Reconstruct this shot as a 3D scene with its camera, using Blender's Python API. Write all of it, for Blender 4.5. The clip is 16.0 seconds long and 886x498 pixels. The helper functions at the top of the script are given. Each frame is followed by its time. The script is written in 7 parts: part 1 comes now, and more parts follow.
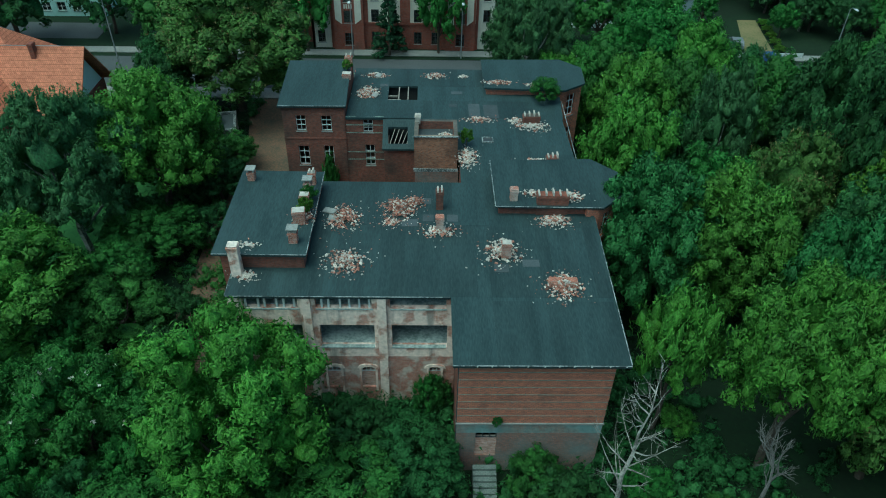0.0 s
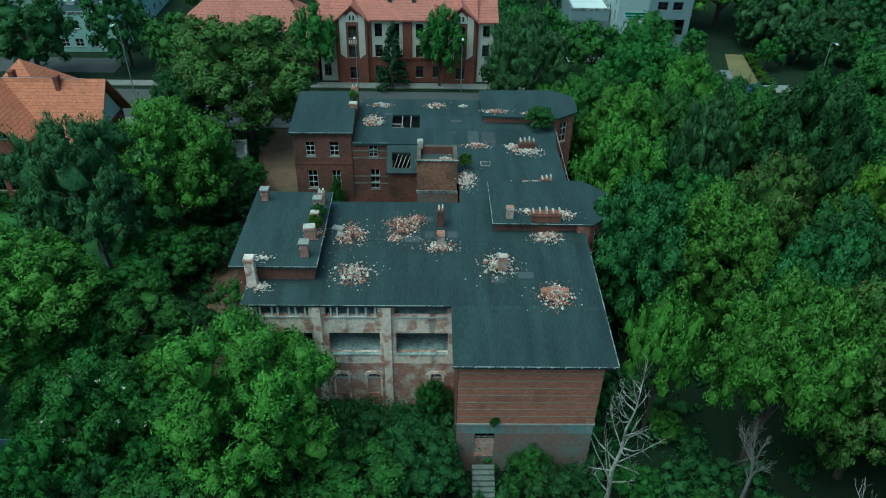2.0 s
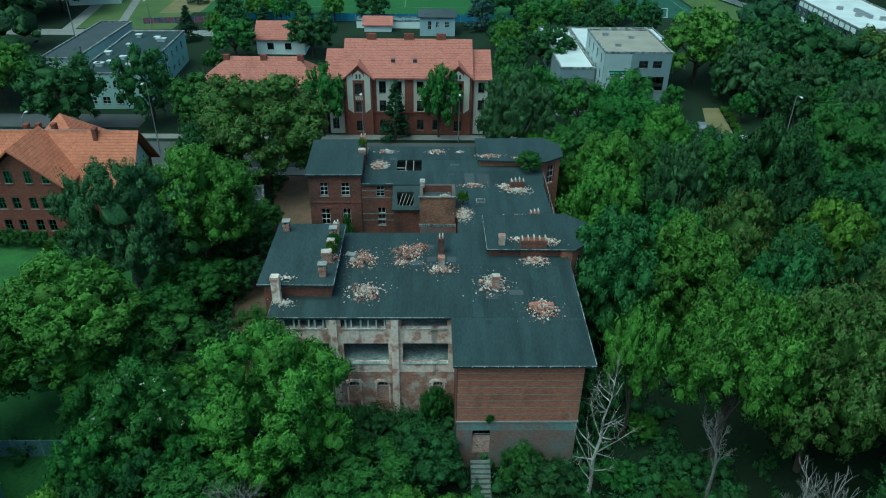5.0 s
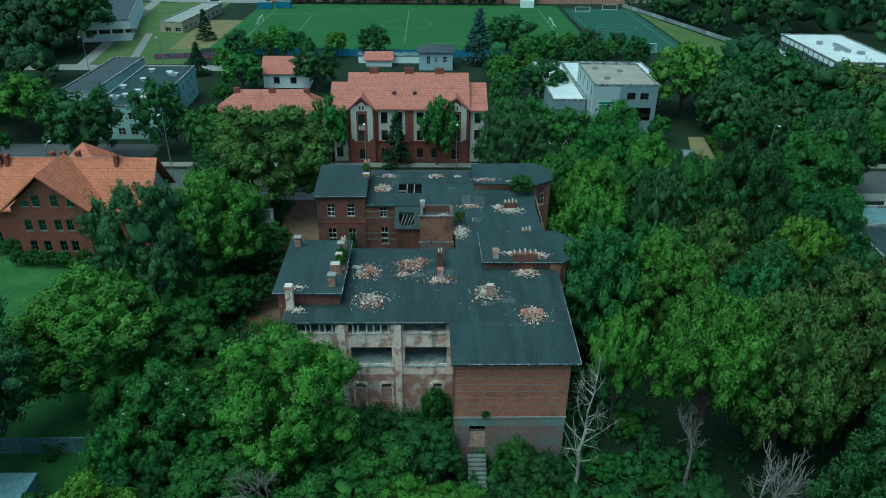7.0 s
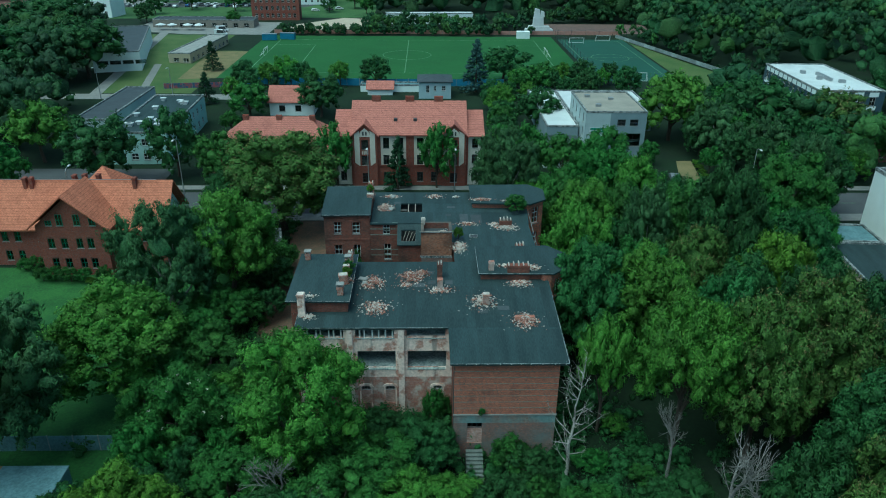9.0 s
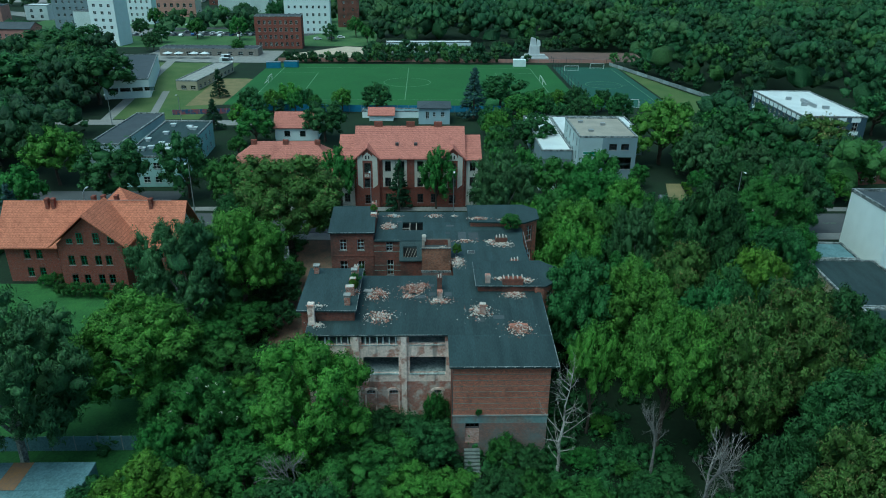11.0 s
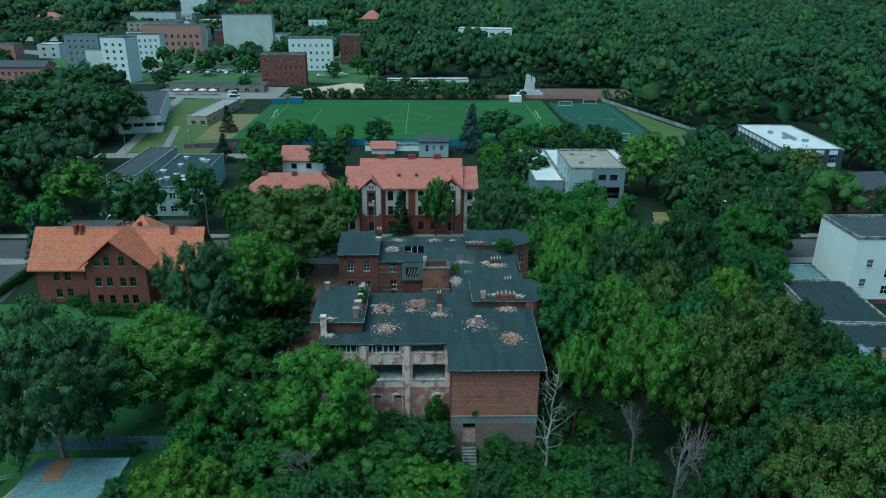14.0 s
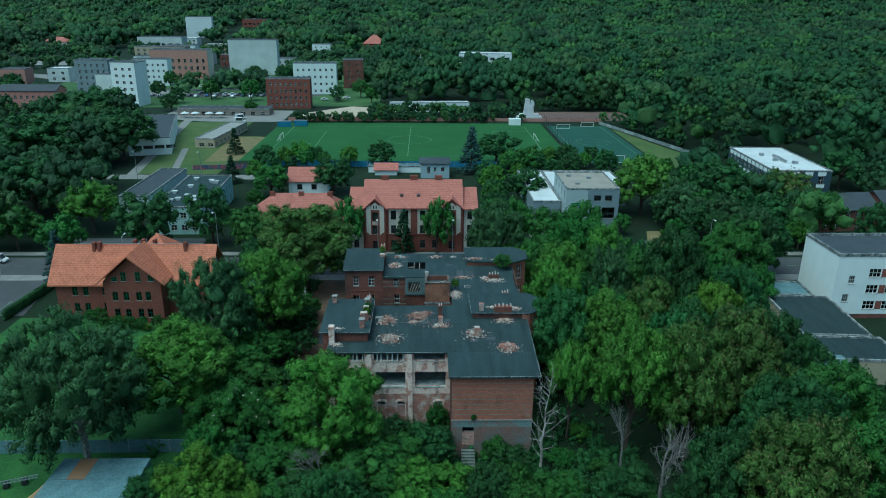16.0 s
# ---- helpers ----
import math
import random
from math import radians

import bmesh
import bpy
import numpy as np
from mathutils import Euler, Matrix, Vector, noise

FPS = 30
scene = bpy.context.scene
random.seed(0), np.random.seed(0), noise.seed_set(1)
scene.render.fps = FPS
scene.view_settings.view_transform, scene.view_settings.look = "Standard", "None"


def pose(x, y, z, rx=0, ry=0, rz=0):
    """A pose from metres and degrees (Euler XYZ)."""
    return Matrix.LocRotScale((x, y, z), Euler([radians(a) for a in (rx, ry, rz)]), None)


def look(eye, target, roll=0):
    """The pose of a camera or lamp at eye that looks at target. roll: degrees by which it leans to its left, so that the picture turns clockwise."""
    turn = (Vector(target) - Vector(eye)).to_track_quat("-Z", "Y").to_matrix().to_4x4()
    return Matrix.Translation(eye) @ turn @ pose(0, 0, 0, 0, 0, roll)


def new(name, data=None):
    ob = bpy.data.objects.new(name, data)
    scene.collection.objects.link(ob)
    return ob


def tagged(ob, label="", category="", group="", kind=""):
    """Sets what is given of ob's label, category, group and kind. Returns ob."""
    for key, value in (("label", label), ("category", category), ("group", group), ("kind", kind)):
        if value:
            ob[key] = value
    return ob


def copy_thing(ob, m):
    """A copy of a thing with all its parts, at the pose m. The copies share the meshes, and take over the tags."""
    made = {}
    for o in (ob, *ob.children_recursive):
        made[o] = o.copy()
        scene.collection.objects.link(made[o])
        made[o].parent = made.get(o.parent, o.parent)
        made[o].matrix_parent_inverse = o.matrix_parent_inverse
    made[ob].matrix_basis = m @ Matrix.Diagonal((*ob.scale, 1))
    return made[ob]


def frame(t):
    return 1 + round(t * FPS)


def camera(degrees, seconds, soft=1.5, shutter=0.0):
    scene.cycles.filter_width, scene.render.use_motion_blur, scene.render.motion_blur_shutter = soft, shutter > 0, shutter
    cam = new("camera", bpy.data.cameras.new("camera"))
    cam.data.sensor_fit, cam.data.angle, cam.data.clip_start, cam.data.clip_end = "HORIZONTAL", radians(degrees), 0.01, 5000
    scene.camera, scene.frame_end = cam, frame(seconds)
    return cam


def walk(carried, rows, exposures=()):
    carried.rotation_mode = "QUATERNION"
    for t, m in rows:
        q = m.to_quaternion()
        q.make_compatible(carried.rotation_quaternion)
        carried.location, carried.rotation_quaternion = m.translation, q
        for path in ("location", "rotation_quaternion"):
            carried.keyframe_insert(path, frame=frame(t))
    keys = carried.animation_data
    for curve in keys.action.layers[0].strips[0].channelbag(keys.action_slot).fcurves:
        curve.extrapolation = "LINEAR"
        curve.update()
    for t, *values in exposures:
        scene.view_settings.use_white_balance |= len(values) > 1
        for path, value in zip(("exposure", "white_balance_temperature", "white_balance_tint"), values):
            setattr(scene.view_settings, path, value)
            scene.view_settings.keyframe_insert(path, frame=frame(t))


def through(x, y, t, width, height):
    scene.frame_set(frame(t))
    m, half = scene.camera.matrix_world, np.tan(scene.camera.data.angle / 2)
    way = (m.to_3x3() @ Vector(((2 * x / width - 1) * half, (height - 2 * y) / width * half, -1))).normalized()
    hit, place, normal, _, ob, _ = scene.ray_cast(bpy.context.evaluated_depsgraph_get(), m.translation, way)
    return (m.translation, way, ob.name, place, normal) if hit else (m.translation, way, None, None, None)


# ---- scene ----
cam = camera(64.0, 16.0, 1.0)
PATH = [
    (0, (-2.164, -32.304, 46.034), (-1.304, -0.874, 21.307), 1.4),
    (0.5, (-2.107, -33.294, 46.270), (-1.287, -1.637, 21.832), 1.3),
    (1, (-2.203, -34.405, 46.541), (-1.303, -2.437, 22.515), 1.3),
    (1.5, (-2.180, -35.456, 46.858), (-1.340, -3.199, 23.220), 1.3),
    (2, (-2.206, -36.536, 47.187), (-1.426, -3.959, 23.989), 1.2),
    (2.5, (-2.239, -37.884, 47.596), (-1.440, -4.897, 24.985), 1.2),
    (3, (-2.308, -39.294, 47.995), (-1.468, -5.927, 25.950), 1.1),
    (3.5, (-2.322, -40.717, 48.347), (-1.502, -7.090, 26.702), 1.1),
    (4, (-2.383, -42.237, 48.674), (-1.583, -8.377, 27.393), 1.0),
    (6.5, (-2.558, -50.213, 50.274), (-1.698, -15.176, 30.996), 0.7),
    (7, (-2.595, -51.879, 50.698), (-1.715, -16.637, 31.798), 0.7),
    (7.5, (-2.628, -53.422, 50.997), (-1.709, -17.988, 32.461), 0.7),
    (8, (-2.693, -55.054, 51.395), (-1.733, -19.448, 33.192), 0.7),
    (8.5, (-2.746, -56.592, 51.685), (-1.806, -20.813, 33.825), 0.7),
    (9, (-2.794, -58.205, 52.057), (-1.854, -22.255, 34.543), 0.6),
    (11.5, (-3.065, -65.969, 53.856), (-2.045, -29.288, 37.935), 0.6),
    (12, (-3.050, -67.556, 54.159), (-2.029, -30.740, 38.552), 0.6),
    (12.5, (-3.107, -69.132, 54.531), (-2.087, -32.205, 39.188), 0.6),
    (13, (-3.226, -70.694, 54.902), (-2.186, -33.652, 39.841), 0.6),
    (13.5, (-3.274, -72.224, 55.252), (-2.215, -35.076, 40.456), 0.5),
    (14, (-3.305, -73.760, 55.511), (-2.245, -36.503, 40.992), 0.5),
    (14.5, (-3.352, -75.318, 55.848), (-2.312, -37.937, 41.648), 0.5),
    (15, (-3.391, -76.775, 56.210), (-2.351, -39.290, 42.288), 0.5),
    (15.5, (-3.397, -78.347, 56.561), (-2.357, -40.766, 42.900), 0.5),
    (16, (-3.429, -79.929, 56.858), (-2.429, -42.246, 43.477), 0.5),
]
walk(cam, [(t, look(eye, target, roll)) for t, eye, target, roll in PATH], [(0.0, 0.6, 5050, -33), (9.0, 0.55, 4950, -29), (16.0, 0.49, 4850, -23)])

# ---- light ----
world = bpy.data.worlds.new("overcast_sky")
scene.world = world
world.use_nodes = True
wn = world.node_tree
sky = wn.nodes.new("ShaderNodeTexSky")
sky.sky_type, sky.sun_disc = "NISHITA", False
sky.sun_elevation, sky.sun_rotation = radians(67), radians(233)
sky.air_density, sky.dust_density, sky.ozone_density = 1.0, 4.0, 1.0
wn.nodes["Background"].inputs["Strength"].default_value = 0.08
wn.links.new(sky.outputs[0], wn.nodes["Background"].inputs["Color"])
sun = new("sun", bpy.data.lights.new("sun", "SUN"))
sun.data.energy, sun.data.angle, sun.data.color = 1.3, radians(60), (1.0, 0.97, 0.92)
sun.matrix_world = look((0, 0, 60), (20, 15, 0))


# ---- materials ----
def mat(name, colour, colour2=None, rough=0.8, scale=1.0, fine=None, bump=0.2, metal=0.0, obj=0.0, island=0.0, spec=0.3, contrast=0.5, squash=None):
    """A surface with two scales of variation between two colours, and fine relief."""
    m = bpy.data.materials.new(name)
    m.use_nodes = True
    nt, bsdf = m.node_tree, m.node_tree.nodes["Principled BSDF"]
    N, L = nt.nodes.new, nt.links.new
    co = N("ShaderNodeTexCoord")
    src = co.outputs["Object"]
    if squash:
        mp = N("ShaderNodeMapping")
        mp.inputs["Scale"].default_value = squash
        L(src, mp.inputs["Vector"])
        src = mp.outputs[0]
    a, b = N("ShaderNodeTexNoise"), N("ShaderNodeTexNoise")
    a.inputs["Scale"].default_value, a.inputs["Detail"].default_value = scale, 5
    b.inputs["Scale"].default_value, b.inputs["Detail"].default_value = (fine or scale * 9), 4
    L(src, a.inputs["Vector"]), L(src, b.inputs["Vector"])
    add = N("ShaderNodeMath")
    add.operation = "ADD"
    L(a.outputs["Fac"], add.inputs[0]), L(b.outputs["Fac"], add.inputs[1])
    ramp = N("ShaderNodeMapRange")
    ramp.inputs["From Min"].default_value, ramp.inputs["From Max"].default_value = 1 - contrast * 0.5, 1 + contrast * 0.5
    L(add.outputs[0], ramp.inputs["Value"])
    mix = N("ShaderNodeMix")
    mix.data_type = "RGBA"
    mix.inputs["A"].default_value = (*colour, 1)
    mix.inputs["B"].default_value = (*(colour2 or [c * 0.7 for c in colour]), 1)
    L(ramp.outputs[0], mix.inputs["Factor"])
    out = mix.outputs["Result"]
    for amount, socket in ((obj, N("ShaderNodeObjectInfo").outputs["Random"]), (island, N("ShaderNodeNewGeometry").outputs["Random Per Island"])):
        if amount:
            hsv, mr = N("ShaderNodeHueSaturation"), N("ShaderNodeMapRange")
            mr.inputs["To Min"].default_value, mr.inputs["To Max"].default_value = 1 - amount, 1 + amount
            L(socket, mr.inputs["Value"]), L(mr.outputs[0], hsv.inputs["Value"]), L(out, hsv.inputs["Color"])
            out = hsv.outputs["Color"]
    L(out, bsdf.inputs["Base Color"])
    bsdf.inputs["Roughness"].default_value, bsdf.inputs["Metallic"].default_value = rough, metal
    bsdf.inputs["Specular IOR Level"].default_value = spec
    if bump:
        bp = N("ShaderNodeBump")
        bp.inputs["Strength"].default_value, bp.inputs["Distance"].default_value = bump, 0.03
        L(b.outputs["Fac"], bp.inputs["Height"]), L(bp.outputs[0], bsdf.inputs["Normal"])
    return m


def brick_mat(name, c1, c2, mortar, stain=(0.05, 0.045, 0.04), stain_at=0.62, w=0.25, h=0.077, grime=1.0, edge=0.14, streak=False, mortar_size=0.008, patch=0.35, mottle=0.45):
    """Brickwork at true size on upright walls, with weather stains or the remains of plaster."""
    m = bpy.data.materials.new(name)
    m.use_nodes = True
    nt, bsdf = m.node_tree, m.node_tree.nodes["Principled BSDF"]
    N, L = nt.nodes.new, nt.links.new
    co, sep, comb, add = N("ShaderNodeTexCoord"), N("ShaderNodeSeparateXYZ"), N("ShaderNodeCombineXYZ"), N("ShaderNodeMath")
    L(co.outputs["Object"], sep.inputs[0])
    L(sep.outputs["X"], add.inputs[0]), L(sep.outputs["Y"], add.inputs[1])
    L(add.outputs[0], comb.inputs["X"]), L(sep.outputs["Z"], comb.inputs["Y"])
    br = N("ShaderNodeTexBrick")
    br.inputs["Color1"].default_value, br.inputs["Color2"].default_value, br.inputs["Mortar"].default_value = (*c1, 1), (*c2, 1), (*mortar, 1)
    br.inputs["Scale"].default_value, br.inputs["Brick Width"].default_value, br.inputs["Row Height"].default_value = 1.0, w, h
    br.inputs["Mortar Size"].default_value, br.inputs["Bias"].default_value = mortar_size, -0.1
    L(comb.outputs[0], br.inputs["Vector"])
    big, mid = N("ShaderNodeTexNoise"), N("ShaderNodeTexNoise")
    big.inputs["Scale"].default_value, big.inputs["Detail"].default_value = patch, 6
    mid.inputs["Scale"].default_value, mid.inputs["Detail"].default_value = 3.0, 5
    L(co.outputs["Object"], big.inputs["Vector"]), L(co.outputs["Object"], mid.inputs["Vector"])
    r = N("ShaderNodeMapRange")
    r.inputs["From Min"].default_value, r.inputs["From Max"].default_value = stain_at - edge, stain_at + edge
    r.inputs["To Max"].default_value = 0.75 * grime
    L(big.outputs["Fac"], r.inputs["Value"])
    mx = N("ShaderNodeMix")
    mx.data_type = "RGBA"
    L(r.outputs[0], mx.inputs["Factor"]), L(br.outputs["Color"], mx.inputs["A"])
    mx.inputs["B"].default_value = (*stain, 1)
    hsv, r2 = N("ShaderNodeHueSaturation"), N("ShaderNodeMapRange")
    r2.inputs["To Min"].default_value, r2.inputs["To Max"].default_value = 1 - mottle, 1 + mottle
    L(mid.outputs["Fac"], r2.inputs["Value"]), L(r2.outputs[0], hsv.inputs["Value"]), L(mx.outputs["Result"], hsv.inputs["Color"])
    L(hsv.outputs["Color"], bsdf.inputs["Base Color"])
    if streak:
        mp, run, r3, wet = N("ShaderNodeMapping"), N("ShaderNodeTexNoise"), N("ShaderNodeMapRange"), N("ShaderNodeMix")
        mp.inputs["Scale"].default_value = (0.9, 0.9, 0.10)
        run.inputs["Scale"].default_value, run.inputs["Detail"].default_value = 1.0, 5
        r3.inputs["From Min"].default_value, r3.inputs["From Max"].default_value, r3.inputs["To Max"].default_value = 0.55, 0.68, 0.6
        wet.data_type = "RGBA"
        wet.inputs["B"].default_value = (0.085, 0.095, 0.09, 1)
        L(co.outputs["Object"], mp.inputs["Vector"]), L(mp.outputs[0], run.inputs["Vector"]), L(run.outputs["Fac"], r3.inputs["Value"])
        L(r3.outputs[0], wet.inputs["Factor"]), L(hsv.outputs["Color"], wet.inputs["A"]), L(wet.outputs["Result"], bsdf.inputs["Base Color"])
    bp = N("ShaderNodeBump")
    bp.inputs["Strength"].default_value, bp.inputs["Distance"].default_value = 0.5, 0.01
    bp.invert = True
    L(br.outputs["Fac"], bp.inputs["Height"]), L(bp.outputs[0], bsdf.inputs["Normal"])
    bsdf.inputs["Roughness"].default_value, bsdf.inputs["Specular IOR Level"].default_value = 0.9, 0.2
    return m


def tile_mat(name, c1, c2, row=0.33, wide=0.24):
    """Clay roof tiles in rows."""
    m = brick_mat(name, c1, c2, [c * 0.45 for c in c1], stain=[c * 0.5 for c in c2], stain_at=0.66, w=wide, h=row, grime=0.7)
    m.node_tree.nodes["Principled BSDF"].inputs["Roughness"].default_value = 0.7
    for n in m.node_tree.nodes:
        if n.type == "TEX_BRICK":
            n.inputs["Mortar Size"].default_value = 0.02
    return m


def leaf_mat(name, c1, c2, through=0.24, patch=0.5, relief=7.0, depth=0.4):
    """Foliage: tufts of different tone, fine leaf relief with gap shade put into the colour, a little light let
    through.
    """
    m = bpy.data.materials.new(name)
    m.use_nodes = True
    nt, bsdf = m.node_tree, m.node_tree.nodes["Principled BSDF"]
    N, L = nt.nodes.new, nt.links.new
    co, info = N("ShaderNodeTexCoord"), N("ShaderNodeObjectInfo")

    def spread(socket, lo, hi, a=0.0, b=1.0):
        r = N("ShaderNodeMapRange")
        r.inputs["From Min"].default_value, r.inputs["From Max"].default_value = a, b
        r.inputs["To Min"].default_value, r.inputs["To Max"].default_value = lo, hi
        L(socket, r.inputs["Value"])
        return r.outputs[0]

    def grain(scale, detail):
        n = N("ShaderNodeTexNoise")
        n.inputs["Scale"].default_value, n.inputs["Detail"].default_value = scale, detail
        L(co.outputs["Object"], n.inputs["Vector"])
        return n.outputs["Fac"]

    mix = N("ShaderNodeMix")
    mix.data_type = "RGBA"
    mix.inputs["A"].default_value, mix.inputs["B"].default_value = (*c1, 1), (*c2, 1)
    L(N("ShaderNodeNewGeometry").outputs["Random Per Island"], mix.inputs["Factor"])
    out = mix.outputs["Result"]
    # The relief noise also darkens its low spots: shade between leaves, put in colour.
    fine = grain(relief, 3)
    for socket in (spread(grain(patch, 3), 0.68, 1.34, 0.3, 0.7), spread(fine, 1 - depth, 1 + depth, 0.3, 0.7), spread(info.outputs["Random"], 0.88, 1.16)):
        h = N("ShaderNodeHueSaturation")
        L(socket, h.inputs["Value"]), L(out, h.inputs["Color"])
        out = h.outputs["Color"]
    L(spread(info.outputs["Random"], 0.494, 0.509), h.inputs["Hue"])
    L(out, bsdf.inputs["Base Color"])
    bsdf.inputs["Roughness"].default_value, bsdf.inputs["Specular IOR Level"].default_value = 0.6, 0.25
    bp = N("ShaderNodeBump")
    bp.inputs["Strength"].default_value, bp.inputs["Distance"].default_value = 0.9, 1.2 / relief
    L(fine, bp.inputs["Height"]), L(bp.outputs[0], bsdf.inputs["Normal"])
    tr, sh = N("ShaderNodeBsdfTranslucent"), N("ShaderNodeMixShader")
    L(out, tr.inputs["Color"])
    sh.inputs[0].default_value = through
    L(bsdf.outputs[0], sh.inputs[1]), L(tr.outputs[0], sh.inputs[2])
    L(sh.outputs[0], nt.nodes["Material Output"].inputs["Surface"])
    return m


def glass_mat(name, tint):
    m = bpy.data.materials.new(name)
    m.use_nodes = True
    nt = m.node_tree
    N, L = nt.nodes.new, nt.links.new
    tp, gl, fr, sh = N("ShaderNodeBsdfTransparent"), N("ShaderNodeBsdfGlossy"), N("ShaderNodeFresnel"), N("ShaderNodeMixShader")
    tp.inputs["Color"].default_value = (*tint, 1)
    gl.inputs["Roughness"].default_value, fr.inputs["IOR"].default_value = 0.03, 1.6
    L(fr.outputs[0], sh.inputs[0]), L(tp.outputs[0], sh.inputs[1]), L(gl.outputs[0], sh.inputs[2])
    L(sh.outputs[0], nt.nodes["Material Output"].inputs["Surface"])
    return m


